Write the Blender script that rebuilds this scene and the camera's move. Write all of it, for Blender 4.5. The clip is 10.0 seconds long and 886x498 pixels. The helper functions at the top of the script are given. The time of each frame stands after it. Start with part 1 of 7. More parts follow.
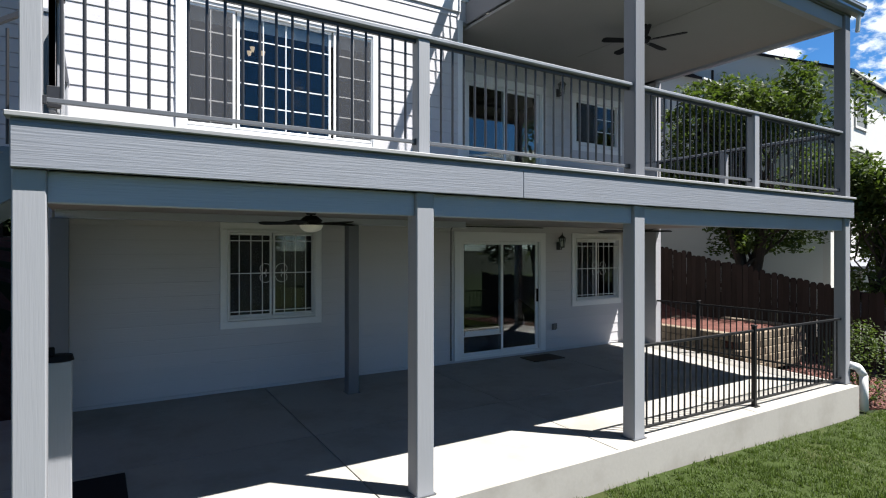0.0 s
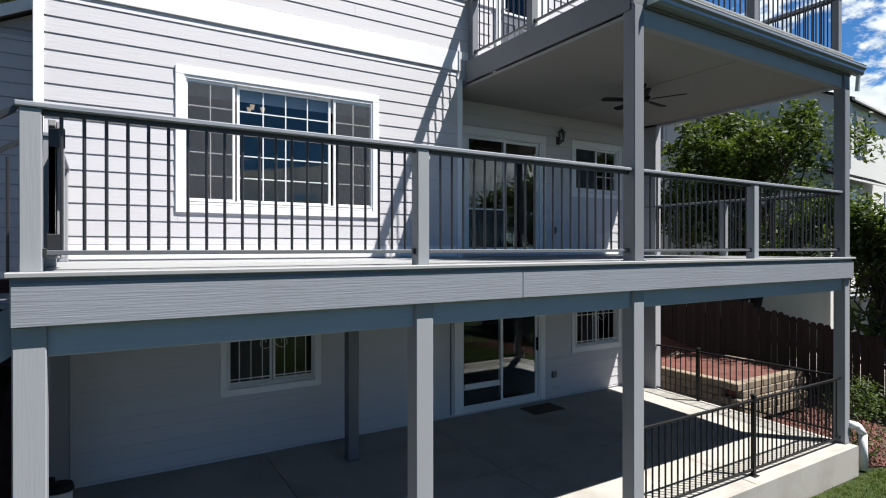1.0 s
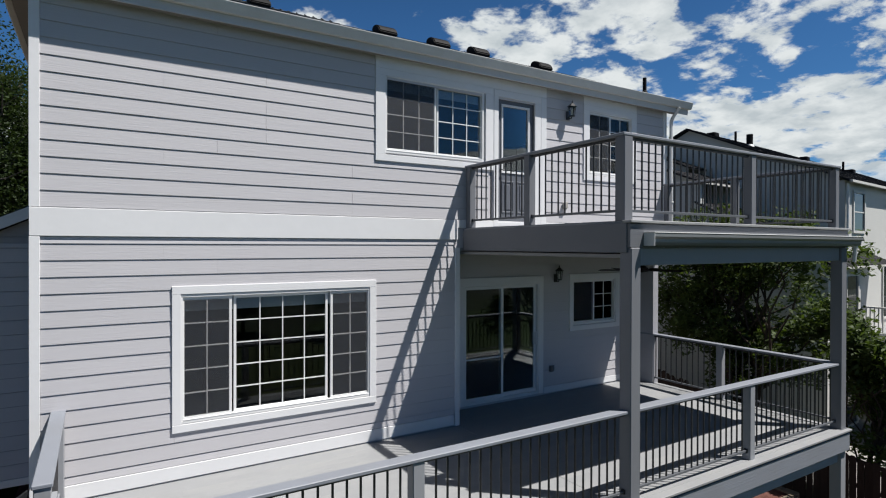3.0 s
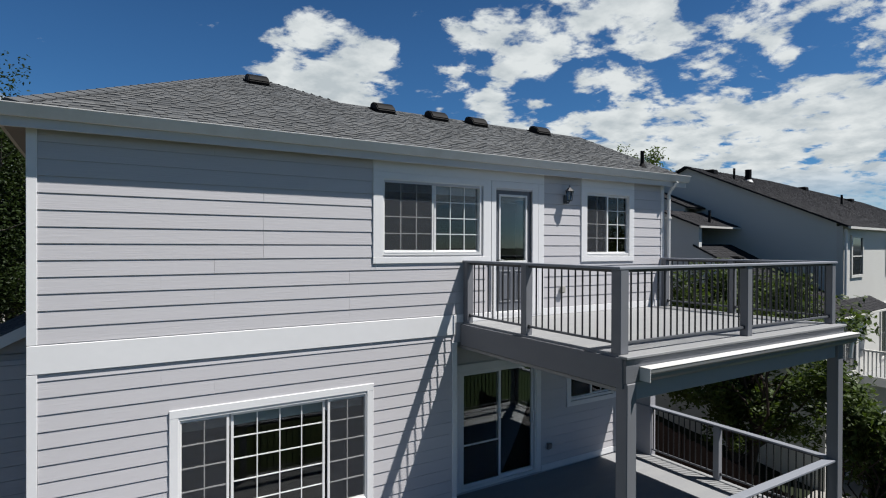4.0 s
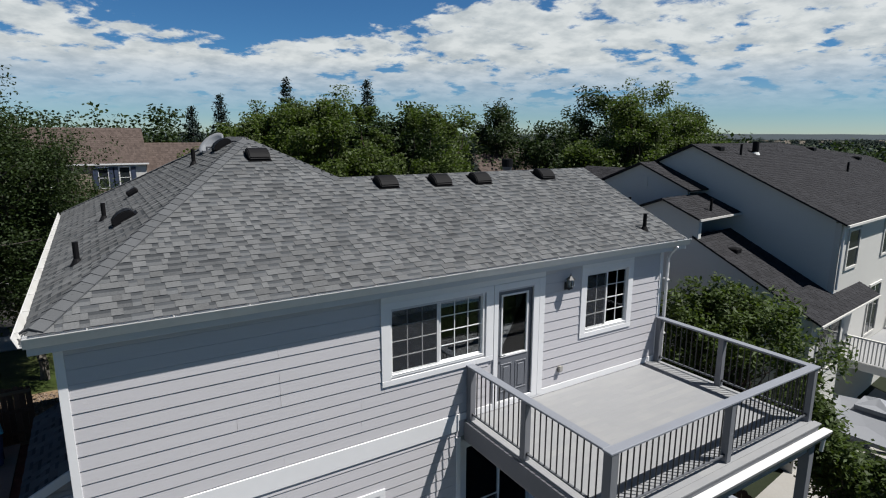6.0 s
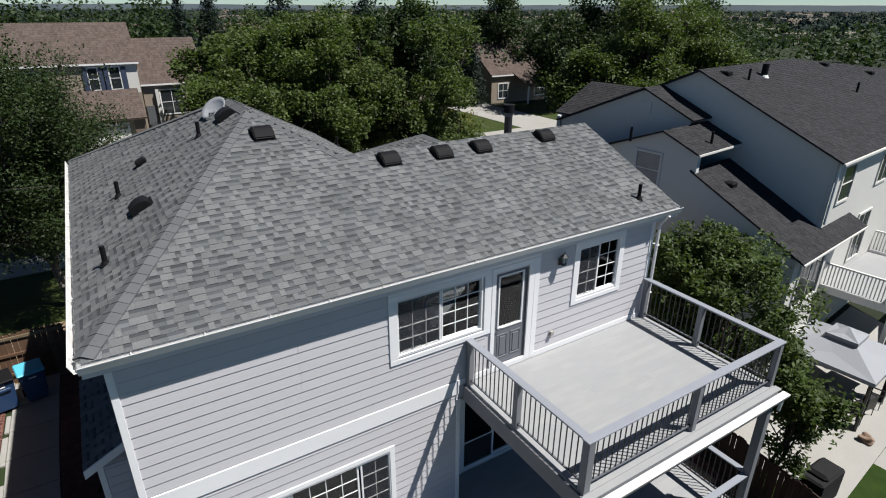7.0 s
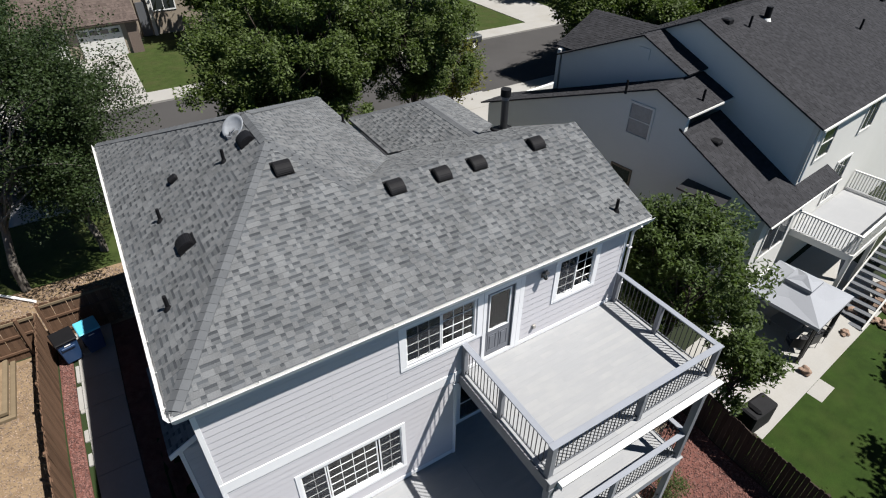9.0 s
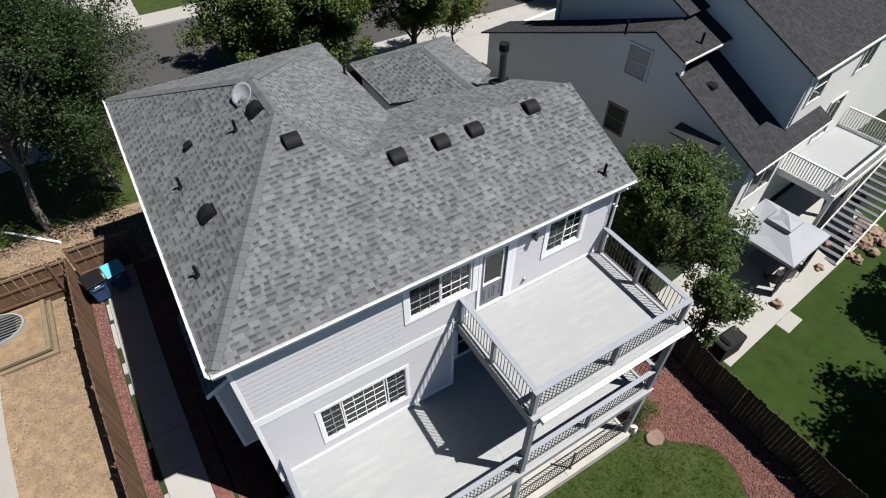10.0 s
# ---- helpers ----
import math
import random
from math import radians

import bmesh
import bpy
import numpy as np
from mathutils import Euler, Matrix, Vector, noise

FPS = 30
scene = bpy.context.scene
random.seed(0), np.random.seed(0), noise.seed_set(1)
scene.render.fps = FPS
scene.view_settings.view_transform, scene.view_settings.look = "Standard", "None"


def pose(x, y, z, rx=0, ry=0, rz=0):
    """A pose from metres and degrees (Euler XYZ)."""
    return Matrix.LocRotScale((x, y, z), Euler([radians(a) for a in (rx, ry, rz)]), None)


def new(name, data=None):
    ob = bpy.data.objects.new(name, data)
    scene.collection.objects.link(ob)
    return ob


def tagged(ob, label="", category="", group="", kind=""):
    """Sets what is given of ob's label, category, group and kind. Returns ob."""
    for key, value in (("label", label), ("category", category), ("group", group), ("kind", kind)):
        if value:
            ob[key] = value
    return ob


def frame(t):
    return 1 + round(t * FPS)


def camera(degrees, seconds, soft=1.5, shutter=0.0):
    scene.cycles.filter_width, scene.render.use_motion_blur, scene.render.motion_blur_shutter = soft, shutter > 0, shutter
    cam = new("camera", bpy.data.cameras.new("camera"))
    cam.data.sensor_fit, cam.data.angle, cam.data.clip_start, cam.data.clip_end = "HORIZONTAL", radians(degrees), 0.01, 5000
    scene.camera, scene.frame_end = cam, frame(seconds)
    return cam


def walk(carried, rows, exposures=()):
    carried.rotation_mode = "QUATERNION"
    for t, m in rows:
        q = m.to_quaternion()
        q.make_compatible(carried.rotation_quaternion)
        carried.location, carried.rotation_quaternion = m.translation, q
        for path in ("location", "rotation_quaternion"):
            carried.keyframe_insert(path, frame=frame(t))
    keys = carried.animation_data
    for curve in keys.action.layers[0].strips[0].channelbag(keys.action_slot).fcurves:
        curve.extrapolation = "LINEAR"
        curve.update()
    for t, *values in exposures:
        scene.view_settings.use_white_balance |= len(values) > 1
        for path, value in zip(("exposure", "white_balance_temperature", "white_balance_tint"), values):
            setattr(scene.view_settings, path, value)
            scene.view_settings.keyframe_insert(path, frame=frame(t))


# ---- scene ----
cam = camera(76.5, 10.0, soft=1.1)
METRES, EYE, TILT, LEAN, TURN = 16.4, 1.99, 0.0, 0.0, -31.7
ROWS = [
    (0.0, 0.0, 0.0, 0.0, 0.0, 0.0, -0.0),
    (0.5, 0.0008, 0.0001, 0.0297, -0.04, -0.06, 0.03),
    (1.0, 0.0005, -0.0005, 0.0584, 0.03, -0.09, 0.03),
    (1.5, 0.0008, 0.0004, 0.0942, -0.01, -0.19, 0.02),
    (2.0, 0.0015, 0.0005, 0.1355, -0.05, -0.2, 0.0),
    (2.5, 0.0015, 0.0004, 0.1815, -0.05, -0.27, -0.07),
    (4.0, 0.004, -0.0007, 0.3187, -0.11, -0.32, -0.18),
    (4.5, 0.0043, -0.0002, 0.3738, -0.05, -0.34, -0.16),
    (5.0, 0.0017, 0.0015, 0.4259, -0.07, -0.77, -0.19),
    (5.5, 0.0005, 0.0032, 0.4822, -0.08, -5.52, -0.14),
    (7.0, -0.0031, 0.0022, 0.658, -0.06, -23.45, -0.14),
    (7.5, -0.0029, 0.0029, 0.7169, -0.03, -29.43, -0.14),
    (8.0, -0.0038, 0.0065, 0.7721, 0.0, -31.48, -0.18),
    (8.5, -0.0039, 0.006, 0.8294, -0.0, -32.44, -0.15),
    (9.0, -0.0031, 0.0058, 0.8881, -0.01, -37.15, -0.14),
    (9.5, -0.0016, 0.0057, 0.9457, 0.02, -42.04, -0.12),
    (10.0, -0.0016, 0.0058, 0.9996, 0.02, -46.66, -0.12),
]
EXPOSURES = [(0.0, 1.66), (1.0, 1.36), (2.5, 0.78), (4.5, 0.66), (5.5, 0.56), (7.0, 0.86), (10.0, 1.05)]
walk(cam, [(t, pose(0, 0, EYE, TILT, LEAN, TURN) @ pose(METRES * x, METRES * y, METRES * z, 90 + pitch, roll, yaw)) for t, x, y, z, yaw, pitch, roll in ROWS], EXPOSURES)

# ---- sun and sky ----
SUN_DIR = Vector((-0.410, 0.378, -1.0)).normalized()
sun_data = bpy.data.lights.new("sun", "SUN")
sun_data.energy, sun_data.angle, sun_data.color = 5.0, radians(0.53), (0.985, 0.958, 0.92)
sun = new("sun", sun_data)
sun.rotation_euler = SUN_DIR.to_track_quat("-Z", "Y").to_euler()
SUN_ELEV = math.asin(-SUN_DIR.z)
SUN_AZ = math.atan2(-SUN_DIR.x, -SUN_DIR.y)

world = bpy.data.worlds.new("sky")
scene.world = world
world.use_nodes = True
wt = world.node_tree
wt.nodes.clear()


def wnode(kind, **kw):
    n = wt.nodes.new(kind)
    for k, v in kw.items():
        n.inputs[k].default_value = v
    return n


def wmath(op, a, b=None, clamp=False):
    n = wt.nodes.new("ShaderNodeMath")
    n.operation, n.use_clamp = op, clamp
    for i, v in enumerate((a, b)):
        if v is None:
            continue
        if isinstance(v, (int, float)):
            n.inputs[i].default_value = v
        else:
            wt.links.new(v, n.inputs[i])
    return n.outputs[0]


sky_tex = wt.nodes.new("ShaderNodeTexSky")
sky_tex.sky_type = "NISHITA"
sky_tex.sun_disc = False
sky_tex.sun_elevation, sky_tex.sun_rotation = SUN_ELEV, SUN_AZ
sky_tex.altitude, sky_tex.air_density, sky_tex.dust_density, sky_tex.ozone_density = 1700, 1.0, 0.15, 1.6
coord = wt.nodes.new("ShaderNodeTexCoord")
sep = wt.nodes.new("ShaderNodeSeparateXYZ")
wt.links.new(coord.outputs["Generated"], sep.inputs[0])
zz = wmath("MAXIMUM", sep.outputs[2], 0.02)
zc = wmath("ADD", zz, 0.22)
comb = wt.nodes.new("ShaderNodeCombineXYZ")
wt.links.new(wmath("DIVIDE", sep.outputs[0], zc), comb.inputs[0])
wt.links.new(wmath("DIVIDE", sep.outputs[1], zc), comb.inputs[1])
comb.inputs[2].default_value = 4.3
big = wnode("ShaderNodeTexNoise", Scale=1.5, Detail=2.0, Roughness=0.5)
fine = wnode("ShaderNodeTexNoise", Scale=5.6, Detail=10.0, Roughness=0.60, Distortion=0.15)
puff = wnode("ShaderNodeTexNoise", Scale=8.0, Detail=6.0, Roughness=0.55)
for n in (big, fine, puff):
    wt.links.new(comb.outputs[0], n.inputs["Vector"])
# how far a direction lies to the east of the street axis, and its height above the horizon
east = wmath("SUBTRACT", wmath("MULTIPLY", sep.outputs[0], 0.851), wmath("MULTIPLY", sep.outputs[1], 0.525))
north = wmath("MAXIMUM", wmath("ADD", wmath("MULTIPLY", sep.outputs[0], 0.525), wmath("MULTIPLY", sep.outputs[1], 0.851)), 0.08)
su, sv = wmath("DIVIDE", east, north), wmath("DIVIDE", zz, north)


def wsmooth(v, a, b):
    n = wt.nodes.new("ShaderNodeMapRange")
    n.interpolation_type = "SMOOTHSTEP"
    n.inputs["From Min"].default_value, n.inputs["From Max"].default_value = a, b
    wt.links.new(v, n.inputs["Value"])
    return n.outputs[0]


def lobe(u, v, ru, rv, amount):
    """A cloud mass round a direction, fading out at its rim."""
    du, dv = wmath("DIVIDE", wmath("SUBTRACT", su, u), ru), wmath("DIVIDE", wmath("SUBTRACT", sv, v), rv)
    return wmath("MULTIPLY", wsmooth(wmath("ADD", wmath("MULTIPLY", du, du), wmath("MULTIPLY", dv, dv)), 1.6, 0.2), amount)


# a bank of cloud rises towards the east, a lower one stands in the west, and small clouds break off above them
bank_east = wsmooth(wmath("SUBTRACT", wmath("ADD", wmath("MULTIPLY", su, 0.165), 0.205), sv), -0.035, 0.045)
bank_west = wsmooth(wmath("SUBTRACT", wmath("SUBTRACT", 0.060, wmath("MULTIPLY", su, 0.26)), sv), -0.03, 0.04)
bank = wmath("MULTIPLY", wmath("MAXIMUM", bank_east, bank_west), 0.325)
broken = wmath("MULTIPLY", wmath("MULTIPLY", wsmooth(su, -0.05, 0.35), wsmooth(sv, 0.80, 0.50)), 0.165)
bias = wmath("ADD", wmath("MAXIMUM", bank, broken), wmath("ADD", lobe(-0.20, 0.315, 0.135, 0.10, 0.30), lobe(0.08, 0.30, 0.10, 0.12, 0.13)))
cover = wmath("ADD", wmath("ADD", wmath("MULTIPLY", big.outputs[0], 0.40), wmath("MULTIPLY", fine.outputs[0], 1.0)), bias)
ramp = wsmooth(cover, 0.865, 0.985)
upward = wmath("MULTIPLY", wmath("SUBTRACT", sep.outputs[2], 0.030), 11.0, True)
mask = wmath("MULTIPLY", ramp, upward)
shade = wt.nodes.new("ShaderNodeValToRGB")
shade.color_ramp.elements[0].position, shade.color_ramp.elements[1].position = 0.34, 0.62
shade.color_ramp.elements[0].color, shade.color_ramp.elements[1].color = (0.62, 0.69, 0.73, 1), (0.93, 0.98, 0.99, 1)
wt.links.new(puff.outputs[0], shade.inputs[0])
tint = wt.nodes.new("ShaderNodeMixRGB")
tint.blend_type = "MULTIPLY"
tint.inputs[2].default_value = (0.34, 0.69, 0.98, 1)
wt.links.new(sky_tex.outputs[0], tint.inputs[1])
wt.links.new(wmath("ADD", wmath("MULTIPLY", sep.outputs[2], 4.0), 0.50, True), tint.inputs[0])
# the sky deepens towards the zenith, dimmed above the view to cut fill light
deep = wt.nodes.new("ShaderNodeVectorMath")
deep.operation = "SCALE"
wt.links.new(tint.outputs[0], deep.inputs[0])
wt.links.new(wmath("SUBTRACT", 1.0, wmath("MULTIPLY", wsmooth(sep.outputs[2], 0.30, 0.85), 0.80)), deep.inputs["Scale"])
bg_sky = wnode("ShaderNodeBackground", Strength=0.05)
bg_cloud = wnode("ShaderNodeBackground", Strength=0.49)
wt.links.new(deep.outputs[0], bg_sky.inputs[0])
wt.links.new(shade.outputs[0], bg_cloud.inputs[0])
mix = wt.nodes.new("ShaderNodeMixShader")
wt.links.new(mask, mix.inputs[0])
wt.links.new(bg_sky.outputs[0], mix.inputs[1])
wt.links.new(bg_cloud.outputs[0], mix.inputs[2])
wout = wt.nodes.new("ShaderNodeOutputWorld")
wt.links.new(mix.outputs[0], wout.inputs[0])


# ---- materials ----
def material(name, base, rough=0.6, var=0.12, scale=6.0, fine=60.0, bump=0.15, grain=None, rand=0.0, island=False, metal=0.0,
             dirt=None, dirt_scale=0.8, dirt_amount=0.0, sheen=0.0, spec=0.5):
    """A painted or natural surface: tone that varies at two scales, fine relief, and stains where dirt is given.
    grain: stretch of the fine noise along x, y, z. rand: tone that differs from piece to piece."""
    m = bpy.data.materials.new(name)
    m.use_nodes = True
    nt = m.node_tree
    bsdf = nt.nodes["Principled BSDF"]
    bsdf.inputs["Roughness"].default_value = rough
    bsdf.inputs["Metallic"].default_value = metal
    bsdf.inputs["Specular IOR Level"].default_value = spec
    tc = nt.nodes.new("ShaderNodeTexCoord")
    info = nt.nodes.new("ShaderNodeObjectInfo")
    shift = nt.nodes.new("ShaderNodeVectorMath")
    shift.operation = "MULTIPLY_ADD"
    shift.inputs[1].default_value = (13.0, 7.0, 5.0)
    nt.links.new(info.outputs["Random"], shift.inputs[0])
    nt.links.new(tc.outputs["Object"], shift.inputs[2])
    mapping = nt.nodes.new("ShaderNodeMapping")
    mapping.inputs["Scale"].default_value = grain or (1, 1, 1)
    nt.links.new(shift.outputs[0], mapping.inputs[0])
    n1 = nt.nodes.new("ShaderNodeTexNoise")
    n1.inputs["Scale"].default_value, n1.inputs["Detail"].default_value = scale, 3.0
    nt.links.new(shift.outputs[0], n1.inputs["Vector"])
    n2 = nt.nodes.new("ShaderNodeTexNoise")
    n2.inputs["Scale"].default_value, n2.inputs["Detail"].default_value = fine, 4.0
    nt.links.new(mapping.outputs[0], n2.inputs["Vector"])

    def mth(op, a, b):
        n = nt.nodes.new("ShaderNodeMath")
        n.operation = op
        for i, v in enumerate((a, b)):
            if isinstance(v, (int, float)):
                n.inputs[i].default_value = v
            else:
                nt.links.new(v, n.inputs[i])
        return n.outputs[0]

    tone = mth("ADD", mth("MULTIPLY", mth("SUBTRACT", n1.outputs[0], 0.5), var * 2.2), mth("MULTIPLY", mth("SUBTRACT", n2.outputs[0], 0.5), var * 1.8))
    if rand:
        src = info.outputs["Random"]
        if island:
            geo = nt.nodes.new("ShaderNodeNewGeometry")
            src = geo.outputs["Random Per Island"]
        tone = mth("ADD", tone, mth("MULTIPLY", mth("SUBTRACT", src, 0.5), 2 * rand))
    factor = mth("MAXIMUM", mth("ADD", tone, 1.0), 0.05)
    col = nt.nodes.new("ShaderNodeVectorMath")
    col.operation = "SCALE"
    col.inputs[0].default_value = base
    nt.links.new(factor, col.inputs["Scale"])
    out = col.outputs[0]
    if dirt:
        n3 = nt.nodes.new("ShaderNodeTexNoise")
        n3.inputs["Scale"].default_value, n3.inputs["Detail"].default_value, n3.inputs["Roughness"].default_value = dirt_scale, 6.0, 0.62
        nt.links.new(shift.outputs[0], n3.inputs["Vector"])
        rp = nt.nodes.new("ShaderNodeValToRGB")
        rp.color_ramp.elements[0].position, rp.color_ramp.elements[1].position = 0.46, 0.70
        nt.links.new(n3.outputs[0], rp.inputs[0])
        mx = nt.nodes.new("ShaderNodeMixRGB")
        mx.inputs[2].default_value = (*dirt, 1)
        nt.links.new(mth("MULTIPLY", rp.outputs[0], dirt_amount), mx.inputs[0])
        nt.links.new(out, mx.inputs[1])
        out = mx.outputs[0]
    nt.links.new(out, bsdf.inputs["Base Color"])
    if bump:
        bp = nt.nodes.new("ShaderNodeBump")
        bp.inputs["Strength"].default_value, bp.inputs["Distance"].default_value = bump, 0.01
        nt.links.new(n2.outputs[0], bp.inputs["Height"])
        nt.links.new(bp.outputs[0], bsdf.inputs["Normal"])
    return m


def leaf_material(name, base, light):
    m = material(name, base, 0.6, 0.25, 0.7, 4.0, 0.0, rand=0.38, island=True, spec=0.22)
    nt = m.node_tree
    bsdf = nt.nodes["Principled BSDF"]
    tr = nt.nodes.new("ShaderNodeBsdfTranslucent")
    tr.inputs[0].default_value = (*light, 1)
    ms = nt.nodes.new("ShaderNodeMixShader")
    ms.inputs[0].default_value = 0.25
    nt.links.new(bsdf.outputs[0], ms.inputs[1])
    nt.links.new(tr.outputs[0], ms.inputs[2])
    nt.links.new(ms.outputs[0], nt.nodes["Material Output"].inputs[0])
    return m


def glass_material(name, clear, gloss=1.0):
    m = bpy.data.materials.new(name)
    m.use_nodes = True
    nt = m.node_tree
    nt.nodes.clear()
    tr = nt.nodes.new("ShaderNodeBsdfTransparent")
    tr.inputs[0].default_value = (*clear, 1)
    gl = nt.nodes.new("ShaderNodeBsdfGlossy")
    gl.inputs["Roughness"].default_value = 0.01
    gl.inputs["Color"].default_value = (gloss, gloss, gloss, 1)
    fr = nt.nodes.new("ShaderNodeFresnel")
    fr.inputs[0].default_value = 1.47
    ms = nt.nodes.new("ShaderNodeMixShader")
    nt.links.new(fr.outputs[0], ms.inputs[0])
    nt.links.new(tr.outputs[0], ms.inputs[1])
    nt.links.new(gl.outputs[0], ms.inputs[2])
    out = nt.nodes.new("ShaderNodeOutputMaterial")
    nt.links.new(ms.outputs[0], out.inputs[0])
    return m


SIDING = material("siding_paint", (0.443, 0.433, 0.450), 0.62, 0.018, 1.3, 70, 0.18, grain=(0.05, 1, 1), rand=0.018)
# plain siding, darker than SIDING, for the side, gable, bay and street walls
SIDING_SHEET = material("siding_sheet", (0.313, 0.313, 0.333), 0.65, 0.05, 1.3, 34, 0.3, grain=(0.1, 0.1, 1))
TRIM = material("white_trim", (0.64, 0.64, 0.648), 0.5, 0.03, 2.0, 40, 0.12, grain=(0.2, 1, 0.2))
FASCIA = material("fascia_paint", (0.47, 0.48, 0.50), 0.55, 0.03, 2.0, 40, 0.12, grain=(0.2, 1, 0.2))
VINYL = material("white_vinyl", (0.64, 0.64, 0.64), 0.35, 0.02, 3.0, 50, 0.0)
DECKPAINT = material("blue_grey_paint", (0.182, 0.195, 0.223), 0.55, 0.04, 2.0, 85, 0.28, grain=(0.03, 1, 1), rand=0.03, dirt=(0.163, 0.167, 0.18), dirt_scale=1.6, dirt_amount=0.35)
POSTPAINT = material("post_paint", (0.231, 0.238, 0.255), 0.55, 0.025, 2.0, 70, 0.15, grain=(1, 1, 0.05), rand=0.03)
# DECKPAINT in a darker tone, for the upper deck's fascia
UPPERPAINT = material("dark_deck_paint", (0.119, 0.124, 0.136), 0.55, 0.04, 2.0, 85, 0.28, grain=(0.03, 1, 1), rand=0.03, dirt=(0.102, 0.105, 0.116), dirt_scale=1.6, dirt_amount=0.35)
# POSTPAINT in a darker tone, for the tall posts and upper rail posts
RAILPOST = material("dark_post_paint", (0.139, 0.144, 0.158), 0.55, 0.025, 2.0, 70, 0.15, grain=(1, 1, 0.05), rand=0.03)
# same paint as the posts; bounced ground light is put into this paler tone
BEAMPAINT = material("bounce_lit_beam_paint", (0.306, 0.326, 0.374), 0.55, 0.06, 2.0, 70, 0.5, grain=(0.04, 1, 1))
# soffit white darkened: the shade under decks and eaves is partly in it
CEIL = material("shaded_soffit_paint", (0.218, 0.211, 0.201), 0.7, 0.04, 1.5, 20, 0.2)
DECKBOARD = material("deck_board", (0.214, 0.218, 0.224), 0.6, 0.04, 1.6, 30, 0.10, grain=(0.07, 1, 1), rand=0.006, dirt=(0.265, 0.265, 0.258), dirt_scale=0.9, dirt_amount=0.5)
BLACKMETAL = material("black_metal", (0.020, 0.020, 0.022), 0.38, 0.1, 5, 60, 0.0, spec=0.5)
IRON = material("wrought_iron", (0.009, 0.009, 0.010), 0.45, 0.1, 5, 60, 0.0, spec=0.3)
GREYMETAL = material("grey_metal_rail", (0.09, 0.095, 0.105), 0.4, 0.06, 5, 60, 0.0)
BLACKPLASTIC = material("black_plastic", (0.008, 0.008, 0.009), 0.6, 0.2, 5, 60, 0.1, spec=0.08)
CONCRETE = material("patio_concrete", (0.292, 0.279, 0.255), 0.85, 0.07, 1.1, 26, 0.10, dirt=(0.184, 0.17, 0.146), dirt_scale=1.3, dirt_amount=0.6)
WALK = material("walk_concrete", (0.235, 0.228, 0.214), 0.9, 0.08, 0.8, 14, 0.2, dirt=(0.204, 0.19, 0.163), dirt_scale=0.5, dirt_amount=0.5)
ASPHALT = material("asphalt", (0.0476, 0.0456, 0.0449), 0.9, 0.10, 0.4, 20, 0.2, dirt=(0.0354, 0.034, 0.0333), dirt_scale=0.25, dirt_amount=0.5, spec=0.12)
SHINGLE = material("asphalt_shingle", (0.106, 0.109, 0.112), 0.9, 0.32, 1.3, 45, 0.7, rand=0.13, spec=0.03)
SHINGLE_JOINED = material("asphalt_shingle_field", (0.106, 0.109, 0.112), 0.9, 0.32, 1.3, 45, 0.7, rand=0.13, island=True, spec=0.03)
SHINGLE_LOW = material("asphalt_shingle_low", (0.090, 0.094, 0.098), 0.9, 0.32, 1.3, 45, 0.7, rand=0.15, spec=0.03)
SHINGLE_LOW_JOINED = material("asphalt_shingle_low_field", (0.090, 0.094, 0.098), 0.9, 0.32, 1.3, 45, 0.7, rand=0.15, island=True, spec=0.03)
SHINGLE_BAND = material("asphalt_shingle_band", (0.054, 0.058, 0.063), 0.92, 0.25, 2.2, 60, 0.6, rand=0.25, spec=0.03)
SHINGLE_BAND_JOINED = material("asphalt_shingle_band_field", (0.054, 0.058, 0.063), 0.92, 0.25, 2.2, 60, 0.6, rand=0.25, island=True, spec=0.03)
SHINGLE_CAP = material("asphalt_cap", (0.086, 0.090, 0.095), 0.9, 0.16, 1.4, 90, 0.5, rand=0.08, spec=0.03)
SHINGLE_DARK = material("dark_shingle", (0.0245, 0.0245, 0.0272), 0.92, 0.15, 1.2, 60, 0.5, rand=0.22, island=True, spec=0.12)
SHINGLE_BROWN = material("brown_shingle", (0.0748, 0.0578, 0.051), 0.92, 0.14, 1.2, 40, 0.4, rand=0.2, island=True, spec=0.12)
GUTTER = material("gutter_metal", (0.576, 0.576, 0.568), 0.42, 0.05, 2, 30, 0.05, dirt=(0.4, 0.384, 0.352), dirt_scale=2.0, dirt_amount=0.4)
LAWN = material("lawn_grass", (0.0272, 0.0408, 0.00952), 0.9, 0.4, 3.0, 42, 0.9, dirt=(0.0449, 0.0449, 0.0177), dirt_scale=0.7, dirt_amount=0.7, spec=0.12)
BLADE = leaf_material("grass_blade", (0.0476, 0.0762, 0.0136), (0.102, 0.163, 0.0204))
# darker copy of LAWN with some shade put into its green
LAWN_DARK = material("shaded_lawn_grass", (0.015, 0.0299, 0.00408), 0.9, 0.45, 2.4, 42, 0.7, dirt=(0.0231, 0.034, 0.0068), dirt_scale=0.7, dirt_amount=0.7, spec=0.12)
GROUND = material("dry_ground", (0.0163, 0.0204, 0.0116), 0.95, 0.22, 0.5, 12, 0.5, dirt=(0.0204, 0.034, 0.0102), dirt_scale=0.06, dirt_amount=0.9, spec=0.12)
DIRT = material("bare_dirt", (0.177, 0.126, 0.0782), 0.95, 0.34, 3.2, 26, 1.0, dirt=(0.102, 0.068, 0.0449), dirt_scale=2.6, dirt_amount=0.7, spec=0.12)
MULCH = material("red_lava_rock", (0.102, 0.0435, 0.0354), 0.95, 0.45, 3.0, 30, 1.0, dirt=(0.129, 0.0748, 0.0612), dirt_scale=6.0, dirt_amount=0.5, spec=0.12)
